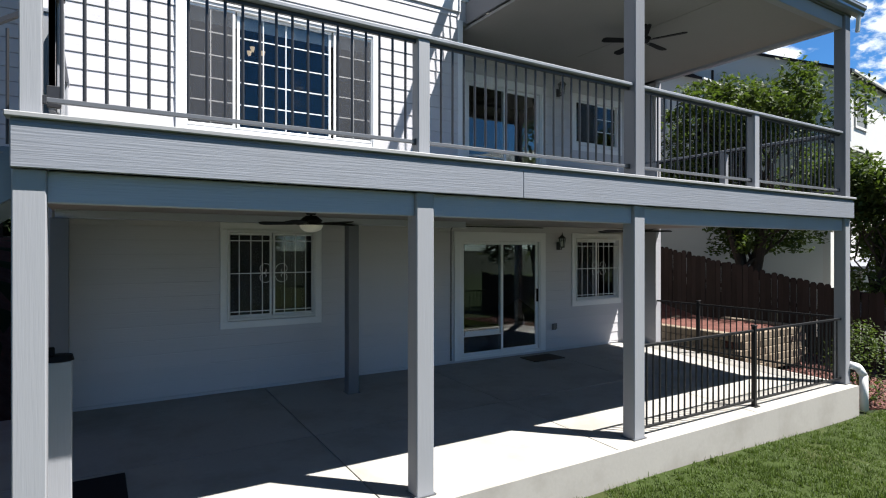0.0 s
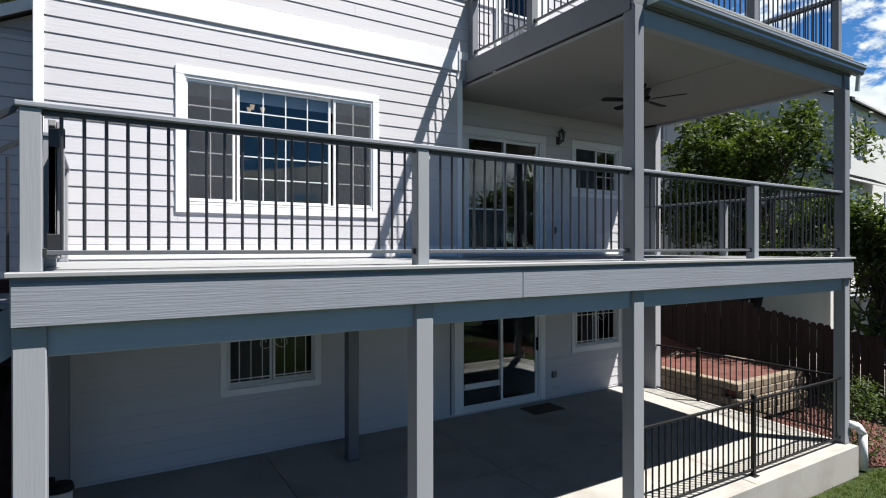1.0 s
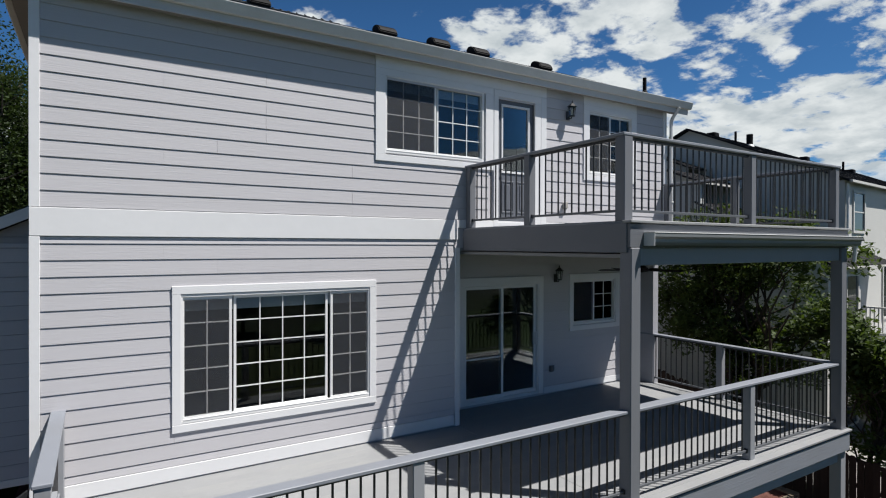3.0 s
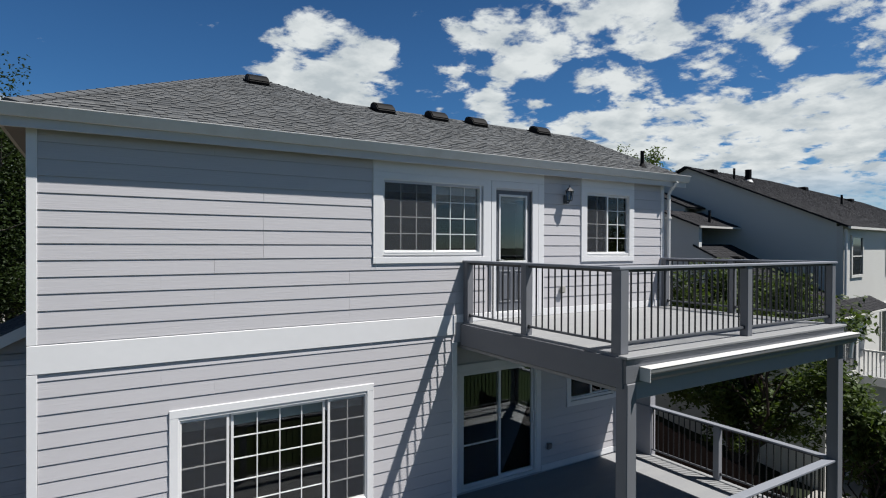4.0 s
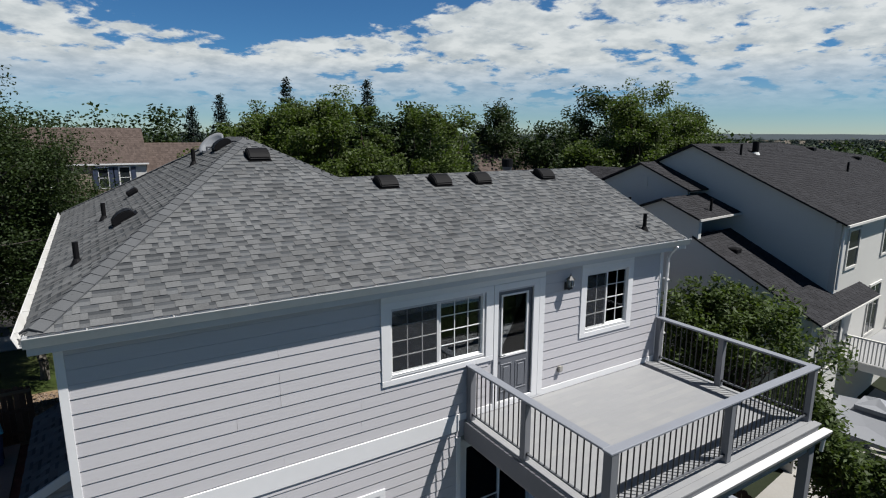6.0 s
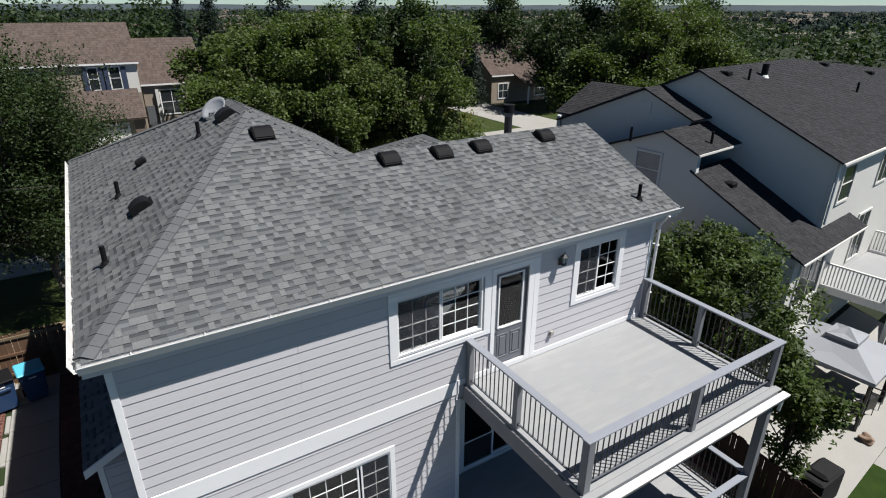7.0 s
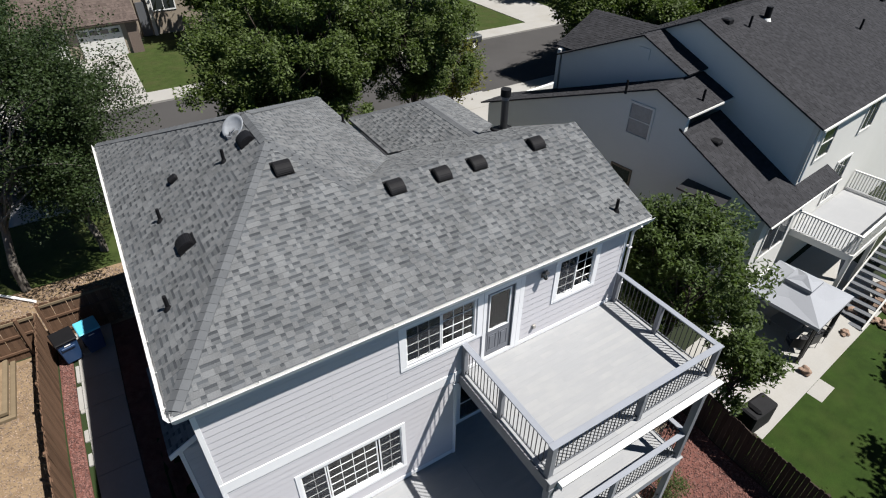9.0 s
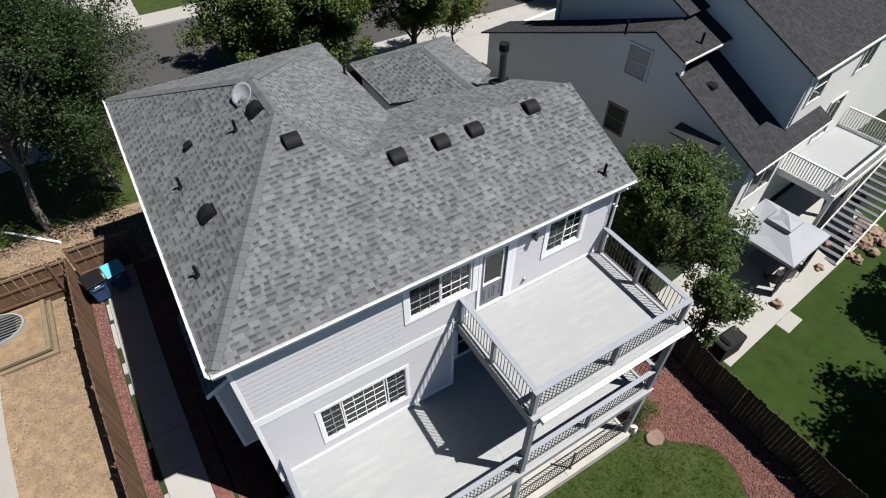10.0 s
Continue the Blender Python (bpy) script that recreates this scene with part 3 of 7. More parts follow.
# ---- windows and doors ----
def bars(parent, x0, x1, z0, z1, y, cols, rows, w=0.014, mat=VINYL, d=0.01):
    for i in range(1, cols):
        x = x0 + (x1 - x0) * i / cols
        part("muntin", bx(x - w / 2, x + w / 2, y - d, y, z0, z1), mat, parent)
    for j in range(1, rows):
        z = z0 + (z1 - z0) * j / rows
        part("muntin", bx(x0, x1, y - d - 0.001, y - 0.001, z - w / 2, z + w / 2), mat, parent)


def frame_of(bm, x0, x1, z0, z1, y0, y1, w, wt=None, wb=None, bevel=0.003):
    wt, wb = wt or w, wb or w
    box(bm, x0, x1, y0, y1, z1 - wt, z1, bevel)
    box(bm, x0, x1, y0, y1, z0, z0 + wb, bevel)
    box(bm, x0, x0 + w, y0 + 0.001, y1 - 0.001, z0 + wb, z1 - wt, bevel)
    box(bm, x1 - w, x1, y0 + 0.001, y1 - 0.001, z0 + wb, z1 - wt, bevel)
    return bm


def window(name, outer, hole, y, sashes, label, blind=0.0, bars_iron=False):
    """outer: extent of the casing. sashes: (x0, x1, columns, rows, screened)."""
    cx = (outer[0] + outer[1]) / 2
    w = tagged(new(name), label, "window", kind="structure")
    x0, x1, z0, z1 = outer
    tw = max(0.05, hole[0] - x0 + 0.015)
    part("casing", frame_of(bmesh.new(), x0, x1, z0, z1, y - 0.034, y - 0.001, tw, 0.10, 0.095), TRIM, w)
    a, b, c, d = hole
    part("window_frame", frame_of(bmesh.new(), a + 0.002, b - 0.002, c + 0.002, d - 0.002, y - 0.022, y + 0.07, 0.035), VINYL, w)
    part("window_sill", bx(a + 0.04, b - 0.04, y - 0.026, y + 0.05, c + 0.037, c + 0.052, bevel=0.003), VINYL, w)
    for s0, s1, cols, rows, screened in sashes:
        sy = y - 0.004 if screened else y + 0.022
        sash = part("sash", frame_of(bmesh.new(), s0 - 0.035, s1 + 0.035, c + 0.045, d - 0.040, sy, sy + 0.028, 0.035), VINYL, w)
        z_lo, z_hi = c + 0.08, d - 0.075
        pane = part("pane", bx(s0, s1, sy + 0.012, sy + 0.018, z_lo, z_hi), GLASS, sash)
        pane.visible_shadow = False
        if cols:
            bars(sash, s0, s1, z_lo, z_hi, sy + 0.011, cols, rows)
        if screened:
            scr = part("insect_screen", bx(s0, s1, sy - 0.010, sy - 0.0085, z_lo, z_hi), SCREEN, sash, "dark mesh insect screen")
            scr.visible_shadow = False
    if blind:
        part("blind", bx(a + 0.05, b - 0.05, y + 0.085, y + 0.10, d - blind, d - 0.02), BLIND, w, "pale blue roller blind pulled part way")
    if bars_iron:
        iy = y - 0.05
        bm = frame_of(bmesh.new(), a + 0.0, b - 0.0, c + 0.01, d - 0.0, iy - 0.01, iy + 0.01, 0.02)
        part("guard_frame", bm, VINYL, w, "white iron window guard")
        n = 8
        for i in range(1, n):
            x = a + (b - a) * i / n
            part("guard_bar", bx(x - 0.0045, x + 0.0045, iy - 0.005, iy + 0.005, c + 0.03, d - 0.02), VINYL, w)
        for zf in (0.10, 0.52, 0.88):
            z = c + (d - c) * zf
            part("guard_rail", bx(a + 0.02, b - 0.02, iy - 0.007, iy + 0.007, z - 0.006, z + 0.006), VINYL, w)
        zc, xc = c + (d - c) * 0.52, (a + b) / 2
        for sx in (-1, 1):
            for up in (-1, 1):
                bm = bmesh.new()
                last = None
                for k in range(22):
                    ang = k / 21 * 2.1 * math.pi
                    r = 0.105 * (1 - k / 25)
                    p = (xc + sx * (0.13 - r * math.cos(ang)), iy - 0.014, zc + up * (0.05 + r * math.sin(ang)))
                    if last:
                        rod(bm, last, p, 0.0035, seg=5)
                    last = p
                part("scroll", bm, VINYL, w, "white iron scroll")
    return w


window("window_1", (0.823, 3.546, 3.39, 5.188), H_MW, WM, [(0.965, 1.49, 2, 5, True), (1.585, 2.785, 4, 5, False), (2.885, 3.41, 2, 5, True)],
       "wide white three-part window with grilles in the sunlit siding", blind=0.22)
window("window_2", (3.535, 5.69, 6.95, 8.315), H_UW, WM + 0.004, [(3.735, 4.55, 3, 4, True), (4.645, 5.455, 3, 4, False)], "white sliding window with grilles beside the balcony door", blind=0.2)
window("window_3", (7.79, 9.26, 6.93, 8.335), H_US, WM + 0.004, [(7.975, 8.49, 2, 4, True), (8.57, 9.10, 2, 4, False)], "white sliding window with grilles above the upper deck")
window("window_4", (8.122, 9.58, 3.985, 5.125), H_MS, WB, [(8.255, 8.80, 0, 0, True), (8.88, 9.425, 2, 3, False)], "white sliding window in the shaded wall")
window("window_5", (1.46, 2.913, 0.875, 2.36), H_LW, WB + 0.004, [(1.60, 2.14, 0, 0, True), (2.23, 2.775, 0, 0, False)], "white basement window behind a white scrolled iron guard", bars_iron=True)
window("window_6", (8.124, 9.565, 0.84, 2.305), H_LS, WB + 0.004, [(8.265, 8.80, 0, 0, True), (8.89, 9.425, 0, 0, False)], "white basement window behind a white scrolled iron guard", bars_iron=True)


def sliding_door(name, outer, hole, y, label, pet=False):
    w = tagged(new(name), label, "door", kind="structure")
    x0, x1, z0, z1 = outer
    a, b, c, d = hole
    bm = bmesh.new()
    box(bm, x0, x1, y - 0.034, y - 0.001, d - 0.02, z1, 0.003)
    box(bm, x0, a + 0.015, y - 0.033, y - 0.001, c, d - 0.02, 0.003)
    box(bm, b - 0.015, x1, y - 0.033, y - 0.001, c, d - 0.02, 0.003)
    part("casing", bm, TRIM, w)
    part("door_frame", frame_of(bmesh.new(), a + 0.002, b - 0.002, c, d - 0.002, y - 0.022, y + 0.09, 0.04, 0.04, 0.05), VINYL, w)
    mid = (a + b) / 2
    for k, (s0, s1) in enumerate(((a + 0.04, mid + 0.03), (mid - 0.03, b - 0.04))):
        sy = y - 0.012 + 0.04 * k
        leaf = part("door_panel", frame_of(bmesh.new(), s0, s1, c + 0.05, d - 0.045, sy, sy + 0.035, 0.055, 0.055, 0.07), VINYL, w)
        pane = part("pane", bx(s0 + 0.055, s1 - 0.055, sy + 0.014, sy + 0.02, c + 0.12, d - 0.10), GLASS, leaf)
        pane.visible_shadow = False
        if k == 0:
            part("mid_rail", bx(s0 + 0.05, s1 - 0.05, sy - 0.006, sy + 0.01, c + 0.80 if not pet else c + 0.40, c + 0.825 if not pet else c + 0.415), VINYL, leaf)
            scr = part("screen", bx(s0 + 0.055, s1 - 0.055, sy - 0.004, sy - 0.0025, c + 0.12, c + 0.80 if not pet else c + 0.40), SCREEN, leaf)
            scr.visible_shadow = False
            # a white bar stands for the bright patio strip reflected in the glass
            if pet:
                part("pet_flap", bx(s0 + 0.07, s1 - 0.09, sy - 0.008, sy + 0.006, c + 0.415, c + 0.50, bevel=0.004), VINYL, leaf, "white bar standing for a reflection low in the door glass")
        else:
            part("handle", bx(s1 - 0.045, s1 - 0.02, sy - 0.045, sy, c + 0.95, c + 1.20, bevel=0.006), BLACKPLASTIC if pet else VINYL, leaf)
    return w


sliding_door("door_1", (5.45, 7.43, 2.82, 5.11), H_MD, WB, "white sliding patio door half open to a dark room")
sliding_door("door_2", (5.316, 7.418, 0.0, 2.295), H_LD, WB + 0.004, "white sliding basement door with dark glass", pet=True)

door = tagged(new("door_3"), "slate grey half-glazed balcony door with two lower panels", "door", kind="structure")
y = WM + 0.004
bm = bmesh.new()
box(bm, 5.70, 6.733, y - 0.034, y - 0.001, 8.20, 8.312, 0.003)
box(bm, 5.70, 5.795, y - 0.033, y - 0.001, 6.02, 8.20, 0.003)
box(bm, 6.595, 6.733, y - 0.033, y - 0.001, 6.02, 8.20, 0.003)
part("casing", bm, TRIM, door)
part("threshold", bx(5.78, 6.61, y - 0.03, y + 0.1, 6.03, 6.09, bevel=0.004), TRIM, door)
bm = frame_of(bmesh.new(), 5.80, 6.59, 6.095, 8.195, y + 0.02, y + 0.065, 0.10, 0.11, 0.85)
leaf = part("door_leaf", bm, DOORPAINT, door)
part("glazing_frame", frame_of(bmesh.new(), 5.885, 6.505, 6.93, 8.10, y + 0.004, y + 0.04, 0.035), VINYL, leaf, "white frame round the door glass")
pane = part("pane", bx(5.92, 6.47, y + 0.035, y + 0.041, 6.965, 8.065), GLASS, leaf)
pane.visible_shadow = False
for p0, p1 in ((5.90, 6.16), (6.23, 6.49)):
    part("raised_panel", frame_of(bmesh.new(), p0, p1, 6.25, 6.80, y + 0.010, y + 0.022, 0.03, bevel=0.006), DOORPAINT, leaf)
    part("raised_panel", bx(p0 + 0.06, p1 - 0.06, y + 0.008, y + 0.022, 6.31, 6.74, bevel=0.006), DOORPAINT, leaf)
bm = rod(bmesh.new(), (5.86, y + 0.02, 6.98), (5.86, y - 0.04, 6.98), 0.012)
rod(bm, (5.86, y - 0.035, 6.98), (5.96, y - 0.035, 6.98), 0.010)
part("door_handle", bm, GREYMETAL, leaf, "grey lever handle")

# ---- roof ----
EY, EZ = 7.365, 8.6966
P1, P2, J, V = (2.75, 12.2), (2.75, 14.0), (4.09, 10.4), (6.4, 13.52)
RX, RL, RF = 10.68, -0.80, 19.0


def roof_plane(name, corners, eave_point, up, slope, label, mat_field, shingles=True, loose=0, expose=0.135, seed=1, thick=0.11, owner=None):
    """A roof slope over a plan outline: a deck, and shingle tabs in courses up from the eave. up: the plan direction in which it rises."""
    up = Vector((up[0], up[1], 0)).normalized()
    along = Vector((up.y, -up.x, 0))
    org = Vector(eave_point)
    vdir = (up + Vector((0, 0, slope))).normalized()
    nrm = along.cross(vdir).normalized()
    if nrm.z < 0:
        nrm = -nrm

    def height(x, y):
        return org.z + slope * ((Vector((x, y, 0)) - Vector((org.x, org.y, 0))).dot(up))
    bm = bmesh.new()
    top = [bm.verts.new((x, y, height(x, y))) for x, y in corners]
    bot = [bm.verts.new((x, y, height(x, y) - thick)) for x, y in corners]
    bm.faces.new(top)
    bm.faces.new(bot[::-1])
    for i in range(len(corners)):
        k = (i + 1) % len(corners)
        bm.faces.new((top[i], bot[i], bot[k], top[k]))
    bmesh.ops.recalc_face_normals(bm, faces=bm.faces)
    roof = finish(name, bm, mat_field, owner)
    if not owner:
        tagged(roof, label, "roof", kind="structure")
    if not shingles:
        return roof
    uv = []
    for x, y in corners:
        p = Vector((x, y, height(x, y))) - org
        uv.append((p.dot(along), p.dot(vdir)))
    vmax = max(v for u, v in uv)
    r = random.Random(seed)
    rot = Matrix((along, vdir, nrm)).transposed()
    sizes = (0.08, 0.10, 0.13, 0.16, 0.19, 0.23)
    tabs = {}

    def tab_verts(u0, u1, v0, v1, t):
        vm = v0 + (v1 - v0) * 0.50
        tm = (t + 0.005) / 2
        return [(u0, v0, 0.003), (u1, v0, 0.003), (u1, v1, 0.0), (u0, v1, 0.0), (u0, v0, t), (u1, v0, t), (u1, v1, 0.005), (u0, v1, 0.005), (u0, vm, tm), (u1, vm, tm)]
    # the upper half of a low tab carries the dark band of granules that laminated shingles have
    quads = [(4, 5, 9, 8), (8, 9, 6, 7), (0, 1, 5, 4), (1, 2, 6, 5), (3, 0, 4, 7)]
    verts, faces, slots, made = [], [], [], 0
    twin = mat_field is SHINGLE_JOINED
    v = -0.02
    while v < vmax - 0.012:
        vtop = min(v + expose + 0.02, vmax)
        vm = min(v + expose / 2, (v + vmax) / 2)
        hits = []
        for i in range(len(uv)):
            (ua, va), (ub, vb) = uv[i], uv[(i + 1) % len(uv)]
            if (va - vm) * (vb - vm) < 0:
                hits.append(ua + (ub - ua) * (vm - va) / (vb - va))
        hits.sort()
        for h0, h1 in zip(hits[::2], hits[1::2]):
            u = h0 - r.random() * 0.2
            proud = r.random() < 0.5
            while u < h1:
                w = r.choice(sizes)
                proud = not proud if r.random() < 0.85 else proud
                a, b = max(u, h0), min(u + w, h1)
                t = 0.017 if proud else 0.009
                if b - a > 0.02:
                    if made < loose and b - a > w - 0.001 and vtop > v + expose:
                        key = (w, t)
                        if key not in tabs:
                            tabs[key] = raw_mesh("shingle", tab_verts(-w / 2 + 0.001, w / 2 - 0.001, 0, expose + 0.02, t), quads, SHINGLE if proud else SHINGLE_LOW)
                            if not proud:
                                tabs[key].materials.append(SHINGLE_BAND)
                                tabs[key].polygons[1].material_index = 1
                        ob = new("shingle", tabs[key])
                        ob.parent = roof
                        ob.matrix_basis = Matrix.Translation(org + along * (a + b) / 2 + vdir * v) @ rot.to_4x4()
                        made += 1
                    else:
                        n = len(verts)
                        for q in tab_verts(a + 0.001, b - 0.001, v, vtop, t):
                            verts.append(tuple(org + rot @ Vector(q)))
                        faces += [tuple(n + k for k in f) for f in quads]
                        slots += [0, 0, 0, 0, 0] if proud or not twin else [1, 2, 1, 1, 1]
                u += w
        v += expose
    me = raw_mesh("shingle_field", verts, faces, mat_field)
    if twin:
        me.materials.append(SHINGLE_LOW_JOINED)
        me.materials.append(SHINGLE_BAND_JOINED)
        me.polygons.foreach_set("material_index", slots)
    field = new("shingle_field", me)
    field.parent = roof
    tagged(field, kind="stuff")
    return roof


def cap_line(roof, a, b, falls, step=0.185, wide=0.15, mat=None):
    """Cap shingles folded over a ridge or hip, lapped from its lower end a to its upper end b; falls: how steeply its two sides drop."""
    a, b = Vector(a), Vector(b)
    d = (b - a)
    n = int(d.length / step)
    d.normalize()
    side = Vector((d.y, -d.x, 0)).normalized()
    up = side.cross(d)
    if up.z < 0:
        up = -up
    rot = Matrix((side, d, up)).transposed().to_4x4()
    f, g = -wide * falls[0], -wide * falls[1]
    L = step + 0.06
    vs = [(-wide, 0, f + 0.022), (0, 0, 0.028), (wide, 0, g + 0.022), (-wide, L, f + 0.012), (0, L, 0.016), (wide, L, g + 0.012), (-wide, 0, f - 0.01), (0, 0, 0.0), (wide, 0, g - 0.01)]
    me = raw_mesh("ridge_cap", vs, [(0, 1, 4, 3), (1, 2, 5, 4), (6, 7, 1, 0), (7, 8, 2, 1), (6, 0, 3), (2, 8, 5)], mat or SHINGLE_CAP)
    for k in range(n):
        ob = new("ridge_cap", me)
        ob.parent = roof
        ob.matrix_basis = Matrix.Translation(a + d * (k * step)) @ rot


ZR, ZJ = EZ + 0.43 * (12.2 - EY), EZ + 0.43 * (10.4 - EY)
SL = (ZR - EZ) / (2.75 - RL)
roof_rear = roof_plane("roof_rear", [(RL, EY), (RX, EY), (RX, 10.4), J, P1], (RL, EY, EZ), (0, 1), 0.43, "grey architectural shingle roof slope over the rear eave", SHINGLE_JOINED, loose=290, seed=3)
roof_left = roof_plane("roof_west", [(RL, EY), P1, P2, (RL, RF)], (RL, EY, EZ), (1, 0), SL, "grey architectural shingle hip slope", SHINGLE_JOINED, seed=5)
roof_front = roof_plane("roof_front", [P2, (6.4, RF), (RL, RF)], (RL, RF, EZ), (0, -1), (ZR - EZ) / (RF - 14.0), "grey shingle street-side hip slope", SHINGLE_JOINED, seed=6)
roof_east = roof_plane("roof_east", [P1, J, V, (6.4, RF), P2], (6.4, RF, EZ), (-1, 0), (ZR - EZ) / (6.4 - 2.75), "grey shingle slope running down to a valley", SHINGLE_JOINED, seed=7)
roof_main = roof_plane("roof_main_front", [J, (RX, 10.4), (RX, 14.3), (6.45, 14.3), V], (RX, 14.3, ZJ - 0.43 * 3.9), (0, -1), 0.43, "grey shingle slope behind the main ridge", SHINGLE_JOINED, seed=8)
WX, WY, WZ, WE = 9.4, 16.6, 8.75, 7.85
roof_wing_w = roof_plane("roof_wing_west", [(7.3, 18.5), (WX, WY), (WX, 13.2), (7.3, 15.3)], (7.3, 18.5, WE), (1, 0), (WZ - WE) / (WX - 7.3), "grey shingle hip slope of the street-side wing", SHINGLE_JOINED, seed=9)
roof_wing_e = roof_plane("roof_wing_east", [(11.5, 18.5), (WX, WY), (WX, 13.2), (11.5, 15.3)], (11.5, 18.5, WE), (-1, 0), (WZ - WE) / (11.5 - WX), "grey shingle hip slope of the street-side wing", SHINGLE_JOINED, seed=10)
roof_wing_n = roof_plane("roof_wing_north", [(7.3, 18.5), (WX, WY), (11.5, 18.5)], (7.3, 18.5, WE), (0, -1), (WZ - WE) / (18.5 - WY), "grey shingle end slope of the street-side wing", SHINGLE_JOINED, seed=12)
cap_line(roof_wing_w, (7.36, 18.44, WE + 0.03), (WX, WY, WZ + 0.01), (0.36, 0.36))
cap_line(roof_wing_e, (11.44, 18.44, WE + 0.03), (WX, WY, WZ + 0.01), (0.36, 0.36))
cap_line(roof_left, (RL + 0.05, EY + 0.06, EZ + 0.044), (*P1, ZR + 0.010), (0.462, 0.25))
cap_line(roof_front, (RL + 0.05, RF - 0.06, EZ + 0.022), (*P2, ZR + 0.010), (0.34, 0.34))
cap_line(roof_rear, (*J, ZJ), (*P1, ZR), (0.258, 0.45))
cap_line(roof_left, (*P1, ZR), (*P2, ZR), (0.5, 0.5))
cap_line(roof_rear, (RX - 0.02, 10.4, ZJ - 0.012), (J[0], 10.4, ZJ - 0.012), (0.43, 0.43))
cap_line(roof_front, (6.35, RF - 0.06, EZ + 0.022), (*P2, ZR + 0.010), (0.34, 0.34))
cap_line(roof_wing_w, (WX, WY, WZ), (WX, 13.3, WZ), (0.43, 0.43))


def gutter_run(name, a, b, out, label):
    """A gutter: a trough with a sloping face and an open top along the eave."""
    a, b, out = Vector(a), Vector(b), Vector(out)
    prof = [(0, -0.13), (0.066, -0.13), (0.111, -0.010), (0.115, -0.008), (0.115, 0), (0.107, 0), (0.062, -0.122), (0.005, -0.122), (0.005, 0), (0, 0)]
    bm = bmesh.new()
    rings = [[bm.verts.new(p + out * q[0] + Vector((0, 0, q[1]))) for q in prof] for p in (a, b)]
    n = len(prof)
    for i in range(n):
        bm.faces.new((rings[0][i], rings[0][(i + 1) % n], rings[1][(i + 1) % n], rings[1][i]))
    bm.faces.new(rings[0])
    bm.faces.new(rings[1][::-1])
    bmesh.ops.recalc_face_normals(bm, faces=bm.faces)
    g = thing(name, (0, 0, 0), label, "gutter")
    part("trough", bm, GUTTER, g)
    k = 0.6
    L = (b - a).length
    while k < L:
        p = a + (b - a) * (k / L)
        q = p + out * 0.1
        bm = rod(bmesh.new(), p + Vector((0, 0, -0.012)), q + Vector((0, 0, -0.012)), 0.006, seg=5)
        part("hanger", bm, GUTTER, g)
        k += 0.9
    return g


gutter_run("gutter", (RL - 0.02, EY - 0.005, EZ), (RX + 0.02, EY - 0.005, EZ), (0, -1, 0), "off-white metal gutter along the rear eave")
gutter_run("gutter", (RL - 0.005, RF, EZ), (RL - 0.005, EY, EZ), (-1, 0, 0), "off-white metal gutter along the side eave")
tagged(finish("eave_soffit", bx(RL + 0.02, RX - 0.2, EY + 0.02, WM + 0.02, 8.49, 8.53), CEIL), "pale eave soffit", "soffit", kind="structure")
tagged(finish("eave_soffit", bx(RL + 0.02, WL, WM + 0.02, 18.4, 8.49, 8.53), CEIL), "pale eave soffit", "soffit", kind="structure")
trim("fascia", RL, RX, EY - 0.003, EY + 0.02, 8.46, 8.69, mat=FASCIA, label="pale grey fascia board behind the gutter")
bm = bmesh.new()
rod(bm, (10.30, 7.29, 8.56), (10.28, 7.42, 8.40), 0.035, seg=8)
rod(bm, (10.28, 7.42, 8.40), (10.26, 7.46, 8.30), 0.035, seg=8)
rod(bm, (10.26, 7.46, 8.30), (10.26, 7.46, 6.0), 0.035, seg=8)
ds = thing("downspout", (0, 0, 0), "white metal downspout at the house corner", "downspout")
part("pipe", bm, GUTTER, ds)
for z in (6.6, 7.8):
    part("strap", bx(10.215, 10.305, 7.415, 7.55, z, z + 0.03), GUTTER, ds)
bm = rod(bmesh.new(), (10.26, 8.16, 5.6), (10.26, 8.16, 0.05), 0.035)
ds = thing("downspout", (0, 0, 0), "white metal downspout beside the deck", "downspout")
part("pipe", bm, GUTTER, ds)


def on_rear(x, y):
    return EZ + 0.43 * (y - EY)


def on_west(x):
    return EZ + SL * (x - RL)


def box_vent(at, turn, tilt, group="roof vents"):
    v = thing("roof_vent", at, "black plastic box vent on the shingles", "vent", group)
    v.rotation_euler = (radians(tilt), 0, radians(turn))
    bm = bmesh.new()
    poly_prism(bm, [(-0.20, 0.0), (0.19, 0.0), (0.185, 0.09), (0.12, 0.135), (0.0, 0.15), (-0.12, 0.125), (-0.20, 0.07)], "x", -0.2, 0.2)
    bmesh.ops.bevel(bm, geom=bm.edges[:], offset=0.018, segments=2, affect="EDGES")
    part("hood", bm, BLACKPLASTIC, v)
    part("flange", bx(-0.22, 0.22, -0.21, 0.24, -0.004, 0.012), BLACKPLASTIC, v)
    return v


TR, TWs = math.degrees(math.atan(0.43)), math.degrees(math.atan(SL))
for x, y in ((2.78, 11.36), (4.93, 10.13), (6.16, 10.10), (7.18, 10.10), (9.06, 10.15)):
    box_vent((x, y, on_rear(x, y) + 0.012), 0, TR)

# ---- patio ----
patio = tagged(new("patio"), "pale concrete patio slab under the deck", "patio", kind="structure")
joints_x, joints_y = [-1.6, 2.06, 4.72, 7.35, 10.14], [4.095, 6.05, 8.25]


def pz(y):
    """The slab's height: it falls from the wall to its outer edge."""
    return -0.008 - 0.033 * (8.25 - y)


def sloped_slab(x0, x1, y0, y1, thick):
    return poly_prism(bmesh.new(), [(y0, pz(y0) - thick), (y1, pz(y1) - thick), (y1, pz(y1)), (y0, pz(y0))], "x", x0, x1)


